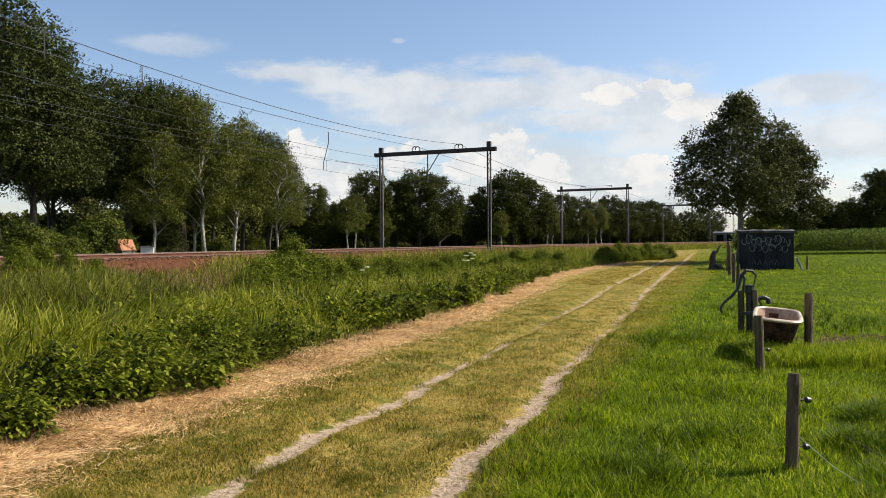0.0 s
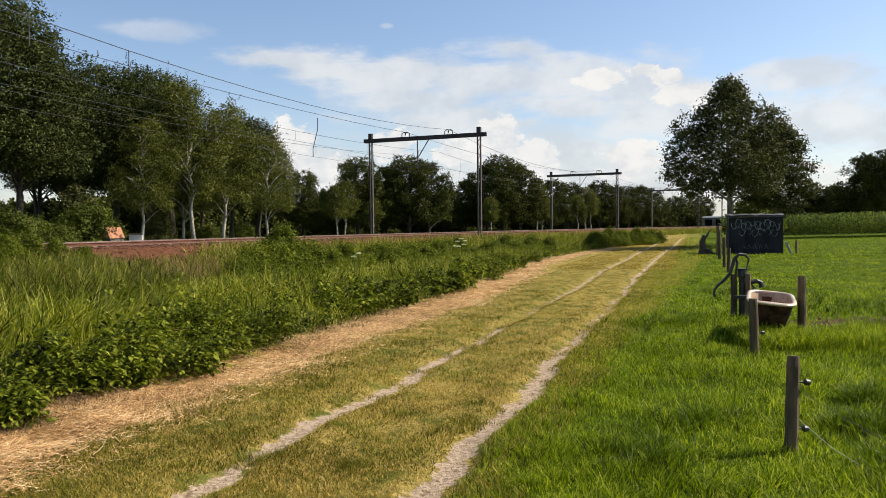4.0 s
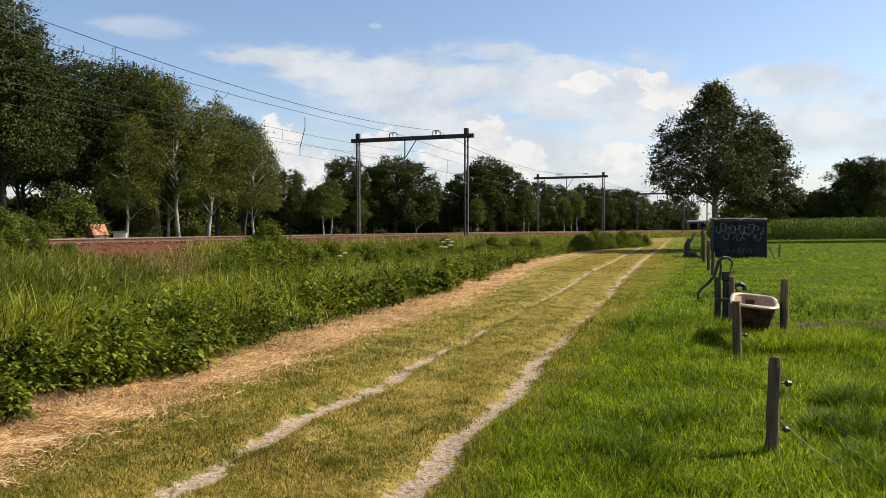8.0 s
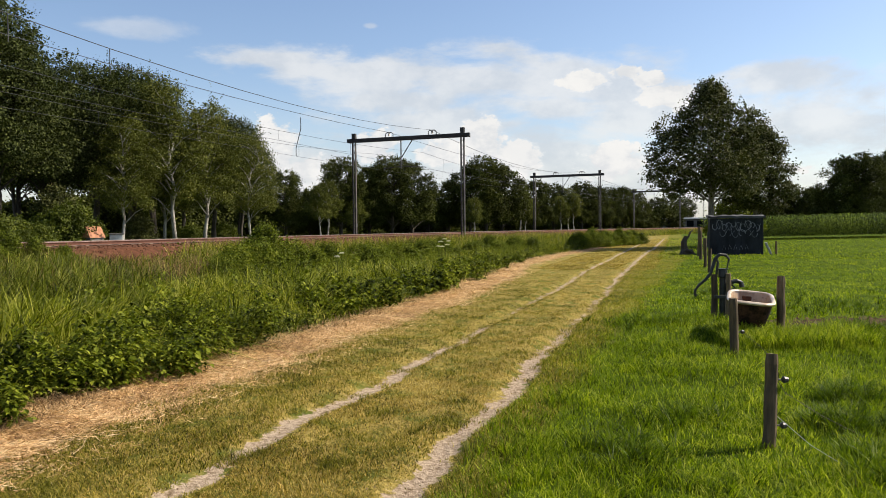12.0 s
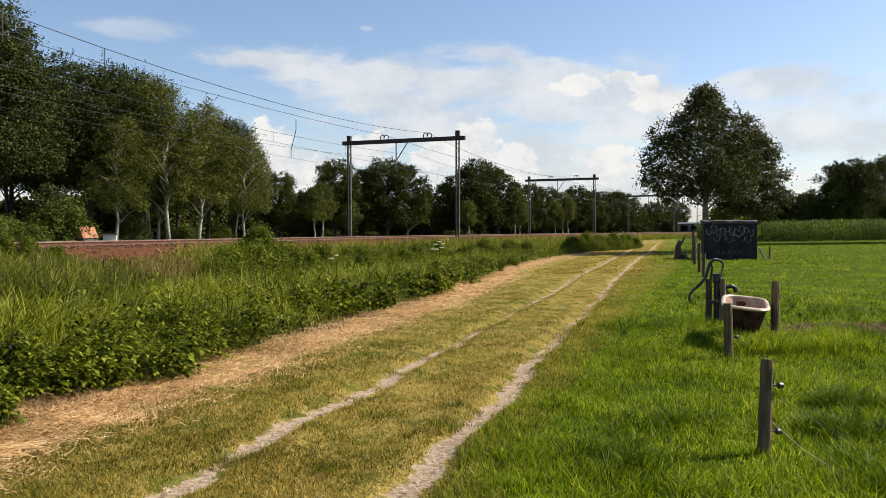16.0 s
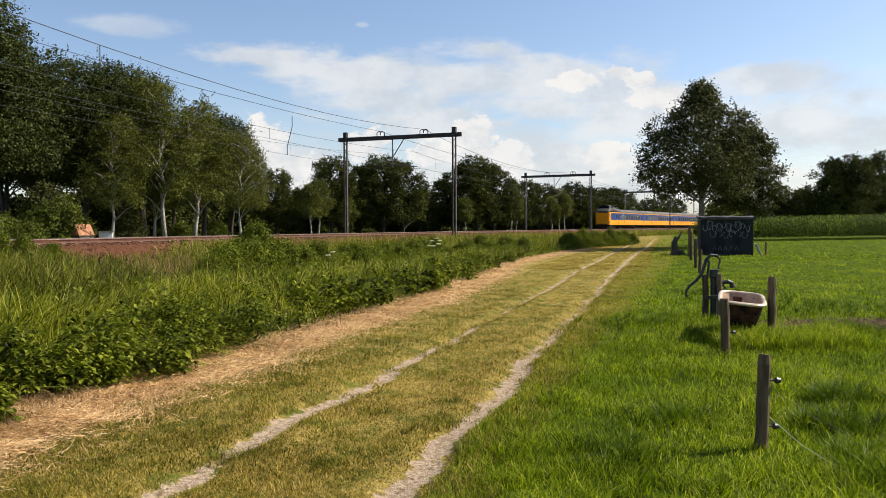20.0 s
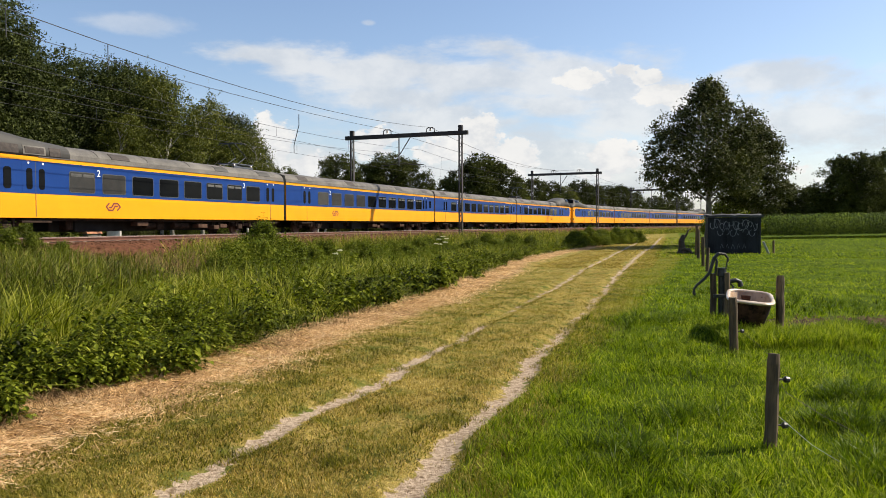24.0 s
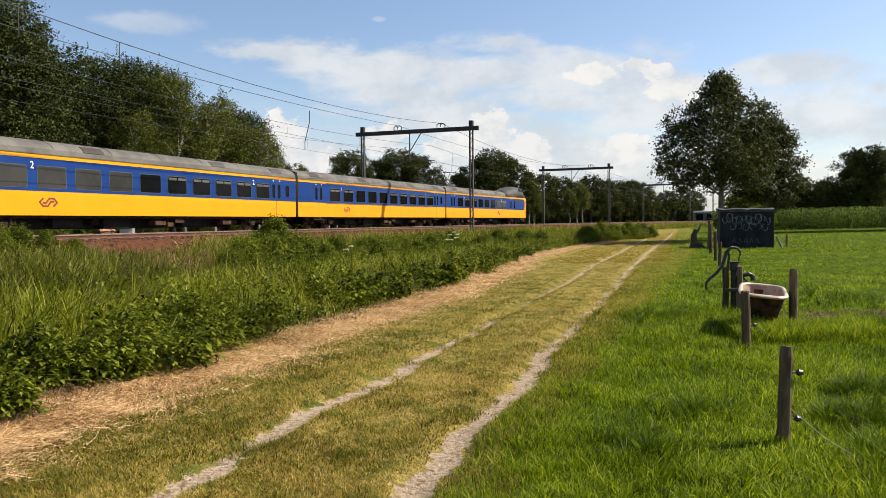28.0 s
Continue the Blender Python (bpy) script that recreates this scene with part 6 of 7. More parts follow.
    for f in (0.06, 0.5, 0.94):
        x_, hw, z0, zt = xa + (xb - xa) * f, ha + (hb - ha) * f, za0 + (zb0 - za0) * f, za + (zb - za) * f
        arc_ = [cab_point(hw, z0, zt, radians(q)) for q in range(52, 131, 6)]
        rows_.append([(x_ + 0.03, y_, z_ + 0.03) for y_, z_ in arc_] + [(x_ - 0.06, y_, z_ - 0.06) for y_, z_ in arc_[::-1]])
    loft(bm, rows_)
    part("windscreen", bm, m_win, cab)
    # dark snow plough and skirt under the nose
    bm = bmesh.new()
    loft(bm, [[(N0 - 3.2, -1.36, 0.72), (N0 - 3.2, 1.36, 0.72), (N0 - 3.2, 1.38, ZB), (N0 - 3.2, -1.38, ZB)],
              [(N0 - 1.2, -1.3, 0.25), (N0 - 1.2, 1.3, 0.25), (N0 - 1.2, 1.38, ZB), (N0 - 1.2, -1.38, ZB)],
              [(N0 - 0.50, -0.80, 0.18), (N0 - 0.50, 0.80, 0.18), (N0 - 0.46, 0.90, ZB + 0.16), (N0 - 0.46, -0.90, ZB + 0.16)]])
    part("skirt", bm, m_skirt, car)
    bm = bmesh.new()
    tube(bm, [(N0 - 0.6, 0, 0.98), (N0 + 0.05, 0, 0.98)], 0.14, 8)
    part("coupler", bm, m_under, car)
    for s in (-1, 1):
        narrow_window(car, N0 - 5.4, s, 0.36)
        door(car, N0 - 6.75, s)
        door(car, -HALF + 1.65, s)
        for i in range(8):
            window(car, N0 - 9.25 - i * 1.93, 2.0, 2.86, 1.42, s, light=i < 2, vent=i in (0, 5, 6))
        figure_two(car, N0 - 10.22, s)
        figure_two(car, N0 - 21.8, s)
        emblem(car, N0 - 11.1, s)
    xp = -HALF + 3.2                                      # pantograph, raised
    for s in (-1, 1):
        bm = bmesh.new()
        tube(bm, [(xp + 0.9, s * 0.45, 4.08), (xp - 0.5, s * 0.35, 4.75), (xp + 0.5, s * 0.25, 5.5)], 0.03, 5)
        part("pantograph_arm", bm, m_frame, car)
        bm = bmesh.new()
        box(bm, xp - 0.9, xp + 1.1, s * 0.55 - 0.04, s * 0.55 + 0.04, 3.96, 4.12, 0.01)
        part("pantograph_base", bm, m_frame, car)
    for dx, dy in ((-0.8, -0.5), (-0.8, 0.5), (1.0, -0.5), (1.0, 0.5)):
        bm = bmesh.new()
        for q in range(3):
            tube(bm, [(xp + dx, dy, 4.0 + 0.08 * q), (xp + dx, dy, 4.06 + 0.08 * q)], [0.09, 0.06], 8)
        part("roof_insulator", bm, m_insul, car)
    bm = bmesh.new()
    for y_ in (-0.5, 0.5):
        tube(bm, [(xp - 1.0, y_, 4.27), (xp + 1.2, y_, 4.27)], 0.04, 5)
    for x_ in (-1.0, 0.1, 1.2):
        tube(bm, [(xp + x_, -0.5, 4.27), (xp + x_, 0.5, 4.27)], 0.04, 5)
    part("pantograph_frame", bm, m_frame, car)
    for dx in (-0.2, 0.2):
        bm = bmesh.new()
        tube(bm, [(xp + 0.5 + dx, -0.85, 5.42), (xp + 0.5 + dx, -0.6, 5.53), (xp + 0.5 + dx, 0.6, 5.53), (xp + 0.5 + dx, 0.85, 5.42)], 0.025, 5)
        part("contact_strip", bm, m_frame, car)
    bogie(car, HALF - 4.3)
    bogie(car, -HALF + 3.4)
    underside(car, -HALF + 6.0, HALF - 8.5, 4)
    return car


def car_path(k, turned):
    """The rows of a car: its middle runs along the far track at even speed, towards the camera and past it."""
    rows = []
    ts = [0.0, 4.0, 8.0, 12.0, 15.0, 17.0] + [17.5 + 0.5 * i for i in range(22)]
    for t in ts:
        s = -29.5 + (33.5 if t < 23.5 else 33.35) * (23.5 - t) + 13.35 + PITCH * k
        x, y, th = on_track(s)
        head = math.degrees(math.atan2(-math.cos(th), -math.sin(th)))
        rows.append((t, pose(x, y, RAIL, 0, 0, head + (180 if turned else 0))))
    return rows


TRAIN = []
proto_cab, proto_mid, proto_first = cab_car(), middle_car(), middle_car(True)
for k in range(8):
    cabby, turned = k % 4 in (0, 3), k % 4 == 3
    proto = proto_cab if cabby else proto_first if k % 4 == 2 else proto_mid
    car = proto if k in (0, 1, 2) else copy_thing(proto, pose(0, 0, 0))
    if cabby:
        tagged(car, "blue and yellow driving carriage with raised grey cab")
    TRAIN.append((car, k, turned))


def motions():
    for car, k, turned in TRAIN:
        walk(car, car_path(k, turned))


# ---- fence, pump, bath and shed ----
m_post = surface("weathered_fence_wood", (0.035, 0.024, 0.013), (0.15, 0.105, 0.055), 5.0, 0.95, 0.7, 0.0, 30.0, vary=0.25, stretch=(1, 1, 0.15))
m_black = surface("black_plastic", (0.012, 0.012, 0.012), (0.025, 0.025, 0.025), 8.0, 0.45, 0.0)
m_pump = surface("cast_iron_black", (0.012, 0.014, 0.013), (0.035, 0.036, 0.034), 8.0, 0.5, 0.3, 0.3, 40.0)
m_twine = surface("fence_twine", (0.30, 0.30, 0.26), (0.45, 0.45, 0.40), 20.0, 0.8, 0.0)
m_twine_dark = surface("rusty_wire", (0.05, 0.04, 0.03), (0.10, 0.08, 0.06), 20.0, 0.8, 0.0)


def gz(x, y):
    return float(ground_z(np.array(x), np.array(y)))


def fence_post(x, y, h, r, lean_x=0.0, lean_y=0.0, turn=0.0, seed=1, insulators=(), label="round weathered wooden fence post standing in grass"):
    rng = random.Random(seed)
    p = thing("fence_post", label, "fence post", "fence posts", at=pose(x, y, gz(x, y) - 0.05, lean_y, lean_x, turn))
    bm = bmesh.new()
    pts = [(rng.uniform(-.006, .006), rng.uniform(-.006, .006), h * f) for f in (0, .25, .5, .75, .97)] + [(0, 0, h + 0.05)]
    tube(bm, pts, [r * rng.uniform(0.95, 1.06) for _ in range(5)] + [r * 0.86], 12)
    part("post", bm, m_post, p, smooth=False)
    for z, a in insulators:
        bm = bmesh.new()
        c, s_ = math.cos(radians(a - turn)), math.sin(radians(a - turn))
        tube(bm, [(r * 0.9 * c, r * 0.9 * s_, z), ((r + 0.05) * c, (r + 0.05) * s_, z)], 0.008, 6)
        tube(bm, [((r + 0.03) * c, (r + 0.03) * s_, z), ((r + 0.045) * c, (r + 0.045) * s_, z), ((r + 0.075) * c, (r + 0.075) * s_, z)], [0.012, 0.026, 0.02], 10)
        part("insulator", bm, m_black, p, "black ring insulator")
    return p


fence_post(2.42, 5.62, 0.70, 0.047, 2.0, 0, 10, 1, ((0.56, 0), (0.22, 0)))
fence_post(3.76, 9.75, 0.72, 0.055, -3.0, 0, 30, 2, ((0.33, 0),))
fence_post(5.06, 11.35, 0.90, 0.058, 0.5, 0, 50, 3)
# more posts run on beside the farm track
for i, (x, y, h, r) in enumerate(((9.5, 27.0, 0.85, 0.06), (10.4, 30.0, 1.15, 0.065), (12.6, 37.0, 1.4, 0.075), (14.2, 42.0, 1.6, 0.08))):
    fence_post(x, y, h, r, random.Random(i).uniform(-2, 2), 0, i * 40, 10 + i)


def hand_pump():
    """Cast-iron swan-neck pump fixed to two posts; its lever hangs towards the track."""
    p = thing("hand_pump", "black cast-iron hand pump fixed to wooden posts by the trough", "hand pump", at=pose(5.10, 13.85, gz(5.1, 13.85)))
    bm = bmesh.new()
    tube(bm, [(0.02, 0, -0.05), (0.02, 0, 0.55), (0.02, 0, 0.72), (0.02, 0, 0.74), (0.02, 0, 0.86), (0.02, 0, 0.88)], [0.06, 0.06, 0.06, 0.085, 0.075, 0.11], 12)
    part("barrel", bm, m_pump, p, smooth=False)
    bm = bmesh.new()
    tube(bm, [(0.02, -0.02, 0.60), (0.16, -0.03, 0.64), (0.26, -0.04, 0.66), (0.33, -0.04, 0.63), (0.35, -0.04, 0.55)], [0.045, 0.04, 0.04, 0.042, 0.05], 10)
    part("spout", bm, m_pump, p)
    bm = bmesh.new()
    tube(bm, [(0.16, -0.04, 0.60), (0.22, -0.04, 0.54), (0.17, -0.04, 0.49), (0.10, -0.04, 0.52)], 0.016, 6)
    part("spout_hook", bm, m_pump, p)
    bm = bmesh.new()
    lever = [(0.02 + x, 0.0, z) for x, z in ((0.10, 0.98), (0.11, 1.06), (0.05, 1.13), (-0.06, 1.14), (-0.14, 1.06), (-0.18, 0.93), (-0.22, 0.80), (-0.32, 0.68), (-0.44, 0.58), (-0.50, 0.50), (-0.51, 0.42), (-0.48, 0.40))]
    tube(bm, lever, [0.016, 0.022, 0.026, 0.03, 0.032, 0.03, 0.028, 0.026, 0.024, 0.022, 0.024, 0.03], 8)
    part("lever", bm, m_pump, p, "long curved pump lever")
    bm = bmesh.new()
    tube(bm, [(-0.10, 0, 0.75), (-0.07, 0, 1.0), (-0.11, 0, 1.08)], 0.022, 6)
    tube(bm, [(0.12, 0, 1.02), (0.08, 0, 0.80)], 0.012, 6)
    part("lever_bracket", bm, m_pump, p)
    for x, h, r in ((-0.13, 0.78, 0.058), (0.08, 0.80, 0.05)):
        bm = bmesh.new()
        tube(bm, [(x, 0.02 - 0.12 * (x > 0), -0.05), (x + 0.01, 0.02 - 0.12 * (x > 0), h * 0.5), (x, 0.02 - 0.12 * (x > 0), h)], [r, r * 0.95, r * 0.93], 10)
        part("support_post", bm, m_post, p, "weathered wooden support post")
    bm = bmesh.new()
    box(bm, -0.20, 0.14, -0.20, -0.175, 0.36, 0.42, 0.004)
    part("strap", bm, m_pump, p)


hand_pump()

m_enamel, n, b, _ = fresh("stained_enamel")
co = n.add("ShaderNodeTexCoord").outputs["Object"]
stain = n.noise(n.vec("MULTIPLY", co, (1, 1, 0.5)), 5.0, 6.0, 0.65)
colr = n.mix(n.step(stain, 0.35, 0.7), (0.42, 0.30, 0.20), (0.24, 0.145, 0.085))
n.put(b.inputs["Base Color"], n.mix(n.step(n.noise(co, 30.0, 4.0), 0.6, 0.7), colr, (0.22, 0.12, 0.06)))
b.inputs["Roughness"].default_value = 0.35
m_rim = surface("chipped_white_enamel", (0.40, 0.30, 0.21), (0.62, 0.52, 0.41), 4.0, 0.35, 0.05, 0.0, 25.0)
m_tub_out = surface("rusty_cast_iron", (0.012, 0.008, 0.007), (0.09, 0.045, 0.03), 6.0, 0.95, 0.4, 0.0, 30.0, spec=0.15)


def bath():
    """A cast-iron bath used as a drinking trough: rolled rim, sloping shell, four short feet."""
    t = thing("bathtub", "old cast-iron bathtub used as a cattle trough, rusty outside", "bathtub", at=pose(4.64, 11.55, gz(4.64, 11.55) - 0.02, 5, -1, 68.5))

    def ring(l0, l1, w, z, k=36, e=5.0):
        pts = []
        for j in range(k):
            a = 2 * math.pi * j / k
            c, s_ = math.cos(a), math.sin(a)
            r = (abs(c) ** e + abs(s_) ** e) ** (-1 / e)
            pts.append((((l0 if c > 0 else l1) * c) * r, w * s_ * r, z))
        return pts

    bm = bmesh.new()
    loft(bm, [ring(0.44, 0.40, 0.17, 0.17), ring(0.56, 0.52, 0.25, 0.22), ring(0.66, 0.66, 0.31, 0.41), ring(0.70, 0.76, 0.335, 0.57)], caps=False)
    bm.faces.new([bm.verts.new(p) for p in ring(0.44, 0.40, 0.17, 0.17)])
    part("shell", bm, m_tub_out, t, smooth=True)
    bm = bmesh.new()
    loft(bm, [ring(0.685, 0.745, 0.325, 0.575), ring(0.63, 0.62, 0.285, 0.43), ring(0.55, 0.50, 0.235, 0.31), ring(0.40, 0.40, 0.16, 0.27)], caps=False)
    bm.faces.new([bm.verts.new(p) for p in ring(0.40, 0.40, 0.16, 0.27)])
    part("basin", bm, m_enamel, t, "stained cream enamel inside", smooth=True)
    bm = bmesh.new()
    rr = []
    for a in (radians(360 * q / 8) for q in range(8)):
        rr.append(ring(0.715 + 0.035 * math.cos(a), 0.775 + 0.035 * math.cos(a), 0.35 + 0.035 * math.cos(a), 0.578 + 0.026 * math.sin(a)))
    loft(bm, rr + [rr[0]], caps=False)
    part("rim", bm, m_rim, t, "chipped white rolled rim", smooth=True)
    bm = bmesh.new()
    box(bm, 0.635, 0.66, -0.03, 0.13, 0.42, 0.52, 0.01)
    part("overflow", bm, m_tub_out, t, "rusty overflow plate")
    for x in (-0.34, 0.36):
        for y in (-0.18, 0.18):
            bm = bmesh.new()
            tube(bm, [(x, y, 0.25), (x * 1.04, y * 1.1, 0.09), (x * 1.06, y * 1.15, -0.06)], [0.05, 0.035, 0.045], 8)
            part("foot", bm, m_tub_out, t)
    t.scale = (1.08, 0.88, 1.0)


bath()

# fence twine from post to post, sagging
for pts, mt in ((((2.48, 5.62, 0.24), (2.60, 5.35, 0.10), (2.72, 4.9, 0.02), (2.85, 4.3, 0.0)), m_twine), (((2.50, 5.64, 0.56), (2.66, 6.0, 0.42), (2.85, 6.3, 0.26), (3.05, 6.1, 0.12), (3.2, 5.6, 0.04)), m_twine_dark),
                (((3.84, 9.75, 0.30), (3.95, 9.45, 0.16), (4.02, 9.2, 0.02)), m_twine_dark)):
    w = thing("fence_wire", "loose fence wire hanging from a post into the grass", "fence wire", "fence wires")
    bm = bmesh.new()
    tube(bm, pts, 0.0025, 5)
    part("strand", bm, mt, w)

# shed
m_tar, n, b, _ = fresh("tarred_boards")
co = n.add("ShaderNodeTexCoord").outputs["Object"]
f1 = n.noise(n.vec("MULTIPLY", co, (1.0, 1.0, 0.4)), 3.0, 6.0, 0.65)
n.put(b.inputs["Base Color"], n.mix(n.step(f1, 0.3, 0.7), (0.007, 0.008, 0.010), (0.022, 0.025, 0.030)))
b.inputs["Roughness"].default_value = 0.75
b.inputs["Specular IOR Level"].default_value = 0.2
m_chalk = surface("pale_spray_paint", (0.09, 0.10, 0.11), (0.24, 0.25, 0.27), 4.0, 0.8, 0.0, 0.0, 20.0)
m_felt = surface("black_roof_felt", (0.012, 0.012, 0.014), (0.05, 0.05, 0.055), 2.0, 0.65, 0.5, 0.0, 12.0)
m_plank = surface("pale_plank", (0.42, 0.42, 0.42), (0.58, 0.58, 0.57), 4.0, 0.8, 0.1)


def shed():
    sx, sy = column(1307.0, 44.6)
    t = thing("shed", "small black tarred field shed with spray-painted scrawls and felt roof", "shed", at=pose(sx, sy, gz(sx, sy), 0, 0, -16))
    hw, dp, h = 1.40, 2.2, 2.06
    rng = random.Random(4)
    for y, nm in ((-dp / 2, "front_board"), (dp / 2, "back_board")):
        x = -hw
        while x < hw - 0.01:
            w = min(0.33, hw - x)
            bm = bmesh.new()
            box(bm, x + 0.004, x + w - 0.004, y - 0.02 + rng.uniform(-0.006, 0.006), y + 0.02, -0.1, h, 0.005)
            part(nm, bm, m_tar, t)
            x += w
    for sgn in (-1, 1):
        bm = bmesh.new()
        box(bm, sgn * hw - 0.02, sgn * hw + 0.02, -dp / 2 + 0.021, dp / 2 - 0.021, -0.1, h, 0.005)
        part("side_wall", bm, m_tar, t)
    bm = bmesh.new()                                        # rumpled felt roof
    k = 14
    rows = []
    for j in range(6):
        y = -dp / 2 - 0.14 + (dp + 0.28) * j / 5
        rows.append([(-hw - 0.14 + (2 * hw + 0.28) * q / k, y, h + 0.06 + 0.10 * j / 5 + rng.uniform(-0.03, 0.035)) for q in range(k + 1)])
    up_ = [[bm.verts.new((x, y, z + 0.07)) for x, y, z in r] for r in rows]
    lo_ = [[bm.verts.new((x, y, z - 0.05)) for x, y, z in r] for r in rows]
    for g, flip in ((up_, False), (lo_, True)):
        for j in range(5):
            for q in range(k):
                fa = (g[j][q], g[j][q + 1], g[j + 1][q + 1], g[j + 1][q])
                bm.faces.new(fa[::-1] if flip else fa)
    edge = [(0, q) for q in range(k)] + [(j, k) for j in range(5)] + [(5, q) for q in range(k, 0, -1)] + [(j, 0) for j in range(5, 0, -1)]
    for (a0, a1), (b0, b1) in zip(edge, edge[1:] + edge[:1]):
        bm.faces.new((up_[a0][a1], lo_[a0][a1], lo_[b0][b1], up_[b0][b1]))
    part("felt_roof", bm, m_felt, t, "rumpled black roofing felt")
    # scrawls: unreadable spray-paint strokes
    rng = random.Random(9)

    def stroke(pts, r):
        bm = bmesh.new()
        tube(bm, [(x, -dp / 2 - 0.034, z) for x, z in pts], r, 4)
        part("paint_stroke", bm, m_chalk, t)

    for q in range(10):                                     # a row of loops and hooks
        cx, cz, sc = -1.17 + 0.252 * q, 1.62 + 0.10 * math.sin(q * 1.9), rng.uniform(0.15, 0.27)
        turn_, span = rng.uniform(0, 6.28), rng.choice((3.6, 5.2, 6.0))
        stroke([(cx + sc * 0.62 * math.cos(turn_ + span * k / 9), cz + sc * math.sin(turn_ + span * k / 9) * rng.uniform(0.85, 1.1)) for k in range(10)], 0.021)
        if q % 2:
            stroke([(cx - 0.15, cz + 0.25), (cx + 0.02, cz - 0.22), (cx + 0.16, cz + 0.22)], 0.018)
    for q in range(6):                                      # a second, fainter row
        cx, cz = -0.75 + 0.34 * q, 1.22 + 0.05 * math.sin(q * 2.3)
        turn_ = rng.uniform(0, 6.28)
        stroke([(cx + 0.15 * math.cos(turn_ + 4.6 * k / 7), cz + 0.19 * math.sin(turn_ + 4.6 * k / 7)) for k in range(8)], 0.016)
    for q in range(5):
        cx, cz = -0.75 + 0.3 * q, 0.42
        stroke([(cx, cz - 0.13), (cx + 0.08, cz + 0.14), (cx + 0.17, cz - 0.12)], 0.013)
    bd = thing("loose_board", "pale board leaning on the shed wall", "board", at=pose(sx + hw + 0.10, sy - 1.45, gz(sx, sy), 0, -24, 0))
    bm = bmesh.new()
    box(bm, -0.02, 0.02, -0.14, 0.14, 0.0, 0.75, 0.004)
    part("plank", bm, m_plank, bd)
    fence_post(sx + hw + 0.62, sy - 0.9, 0.75, 0.06, 0, 0, 0, 44)


shed()

# a heap of dark junk with a stub of a post beyond the pump
def stump():
    x, y = column(1216, 44)
    t = thing("tree_stump", "dark tree stump with a broken limb beside the fence", "tree stump", at=pose(x, y, gz(x, y)))
    rng = random.Random(3)
    bm = bmesh.new()
    tube(bm, [(0, 0, -0.1), (0.06, 0.02, 0.3), (0.02, 0, 0.7), (0.14, 0, 1.05)], [0.26, 0.19, 0.17, 0.10], 9)
    part("stump", bm, m_bark, t)
    bm = bmesh.new()
    tube(bm, [(0.05, 0, 0.75), (0.3, 0.02, 1.05), (0.42, 0.05, 1.3), (0.6, 0.1, 1.42)], [0.08, 0.06, 0.045, 0.02], 6)
    part("limb", bm, m_bark, t)
    for k in range(7):
        a = k * 0.9
        bm = bmesh.new()
        tube(bm, [(0.08 * math.cos(a), 0.08 * math.sin(a), 0.12), (0.35 * math.cos(a) + 0.2, 0.3 * math.sin(a), rng.uniform(0.05, 0.3)), (rng.uniform(0.3, 0.8), 0.45 * math.sin(a), 0.0)], [0.09, 0.06, 0.03], 6)
        part("root", bm, m_bark, t)


stump()

# low station building, house and shed far off
m_wall = surface("grey_concrete_wall", (0.07, 0.066, 0.062), (0.13, 0.125, 0.118), 0.6, 0.9, 0.1)
m_tile = surface("orange_roof_tile", (0.26, 0.11, 0.055), (0.46, 0.21, 0.115), 1.5, 0.85, 0.2, 0.0, 20.0)
m_fascia = surface("white_fascia", (0.62, 0.62, 0.61), (0.74, 0.74, 0.73), 1.0, 0.6, 0.0)


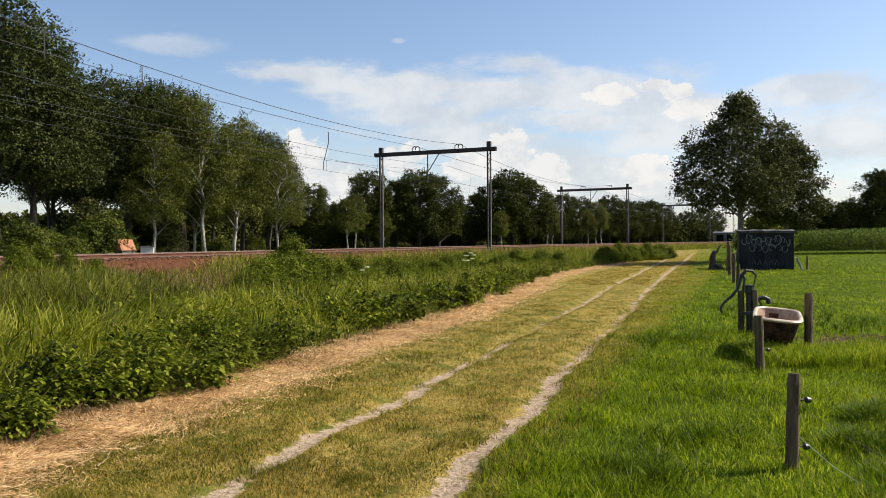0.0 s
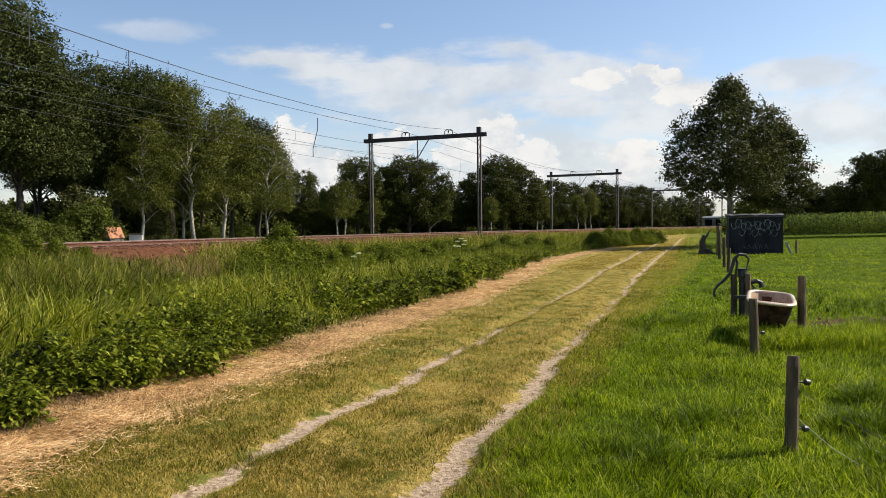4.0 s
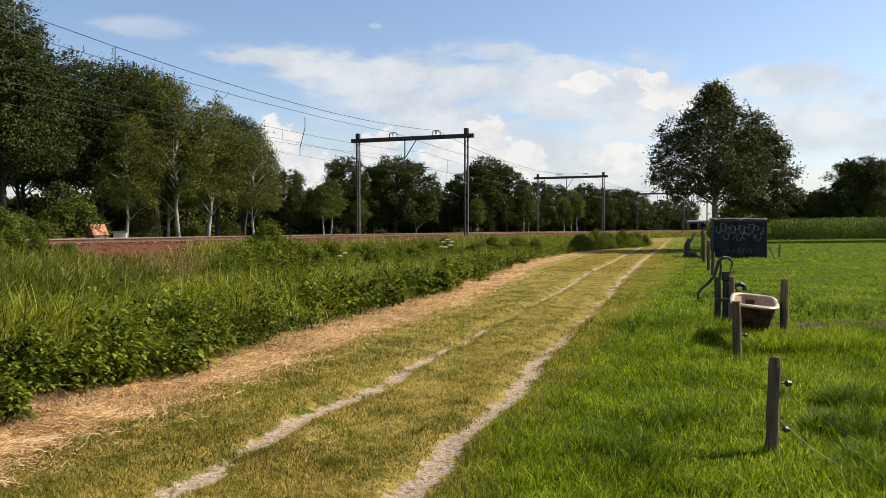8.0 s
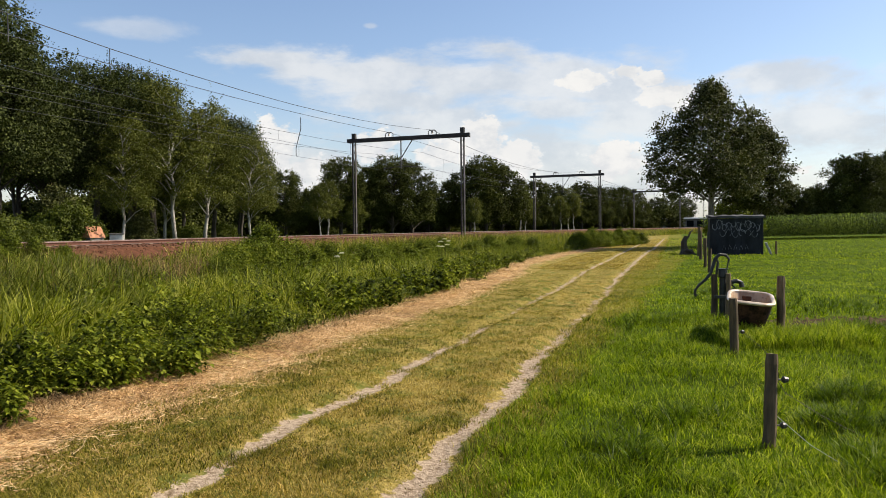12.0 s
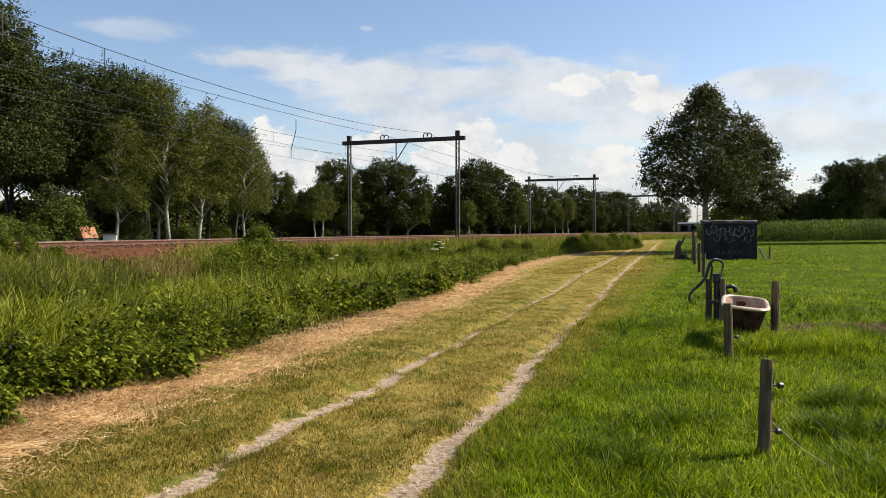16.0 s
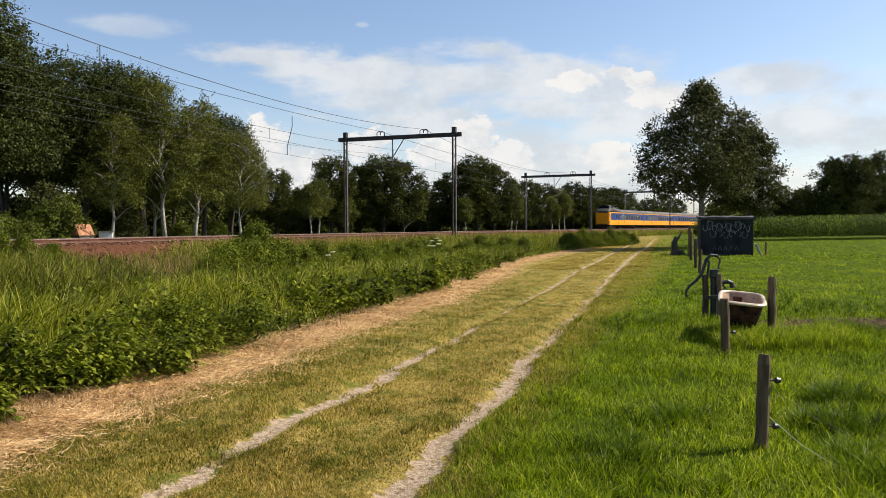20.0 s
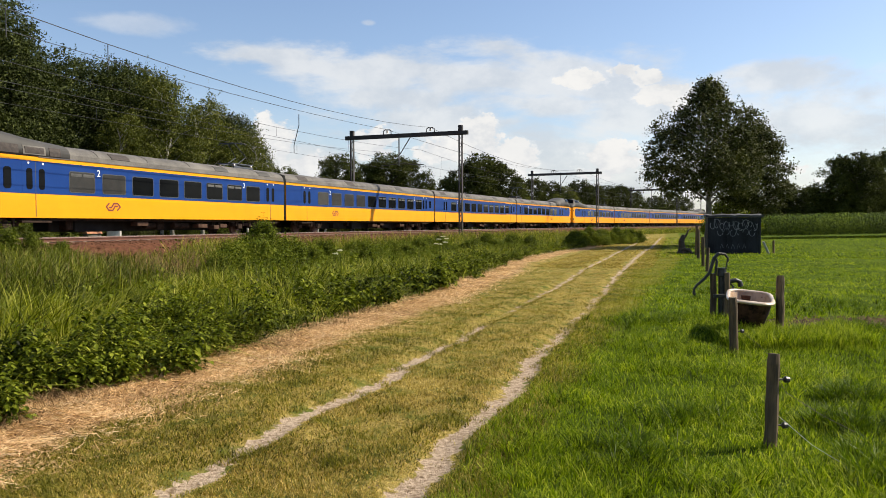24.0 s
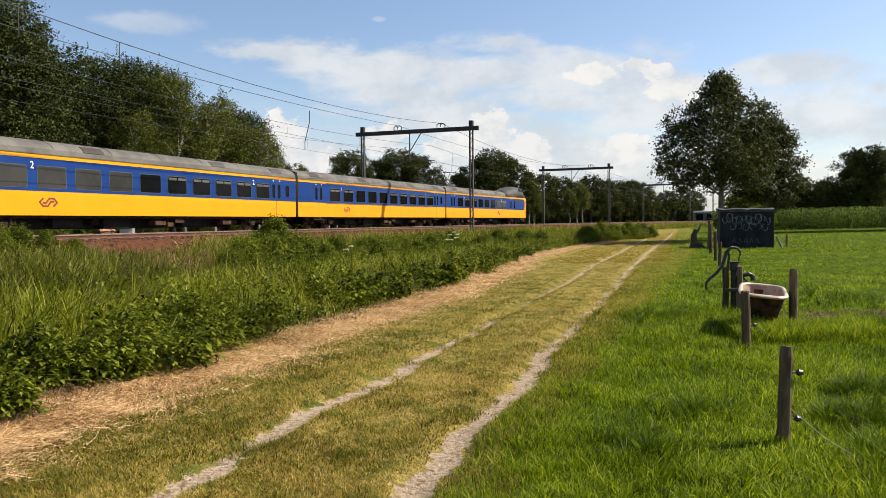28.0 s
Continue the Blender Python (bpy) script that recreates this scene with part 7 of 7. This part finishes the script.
def low_building():
    x, y = column(1203, 236)
    t = thing("low_building", "long low grey building with white roof edge and dark windows", "building", at=pose(x, y, 0, 0, 0, -14))
    bm = bmesh.new()
    box(bm, -13, 15, -4, 4, -0.2, 3.7)
    part("wall", bm, m_wall, t)
    bm = bmesh.new()
    box(bm, -13.5, 15.5, -4.6, 4.6, 3.7, 4.15, 0.05)
    part("flat_roof", bm, m_fascia, t)
    for i in range(9):
        bm = bmesh.new()
        box(bm, -12.2 + 3.0 * i, -10.2 + 3.0 * i, -4.06, -3.95, 1.4, 3.2)
        part("window", bm, m_win, t)


low_building()


def far_house():
    x, y = column(172, 50)
    t = thing("hut", "small hut with orange tiled roof beyond the railway", "hut", at=pose(x, y, gz(x, y) - 0.05, 0, 0, 62))
    t.scale = (0.34, 0.30, 0.86)
    bm = bmesh.new()
    box(bm, -1.5, 1.5, -1.3, 1.3, -0.2, 1.5)
    part("wall", bm, m_wall, t)
    bm = bmesh.new()
    loft(bm, [[(-1.7, -1.5, 1.45), (-1.7, 1.5, 1.45), (-1.7, 0.05, 2.3), (-1.7, -0.05, 2.3)], [(1.7, -1.5, 1.45), (1.7, 1.5, 1.45), (1.7, 0.05, 2.3), (1.7, -0.05, 2.3)]])
    part("roof", bm, m_tile, t)
    x, y = column(213, 52)
    t = thing("relay_cabinet", "pale grey trackside cabinet between the trees", "cabinet", at=pose(x, y, 0.2, 0, 0, 20))
    bm = bmesh.new()
    box(bm, -0.42, 0.42, -0.3, 0.3, 0, 1.2, 0.03)
    part("body", bm, m_plank, t)
    bm = bmesh.new()
    box(bm, -0.48, 0.48, -0.36, 0.36, 1.2, 1.27, 0.02)
    part("lid", bm, m_wall, t)


far_house()


def spire():
    x, y = column(1574, 400)
    t = thing("church_tower", "distant slender church spire above the trees", "church", at=pose(x, y, 0))
    bm = bmesh.new()
    box(bm, -2.2, 2.2, -2.2, 2.2, 0, 20, 0.1)
    part("tower", bm, m_wall, t)
    bm = bmesh.new()
    tube(bm, [(0, 0, 20), (0, 0, 22), (0, 0, 34.5)], [2.6, 1.9, 0.08], 8)
    part("spire", bm, m_felt, t)


spire()

motions()
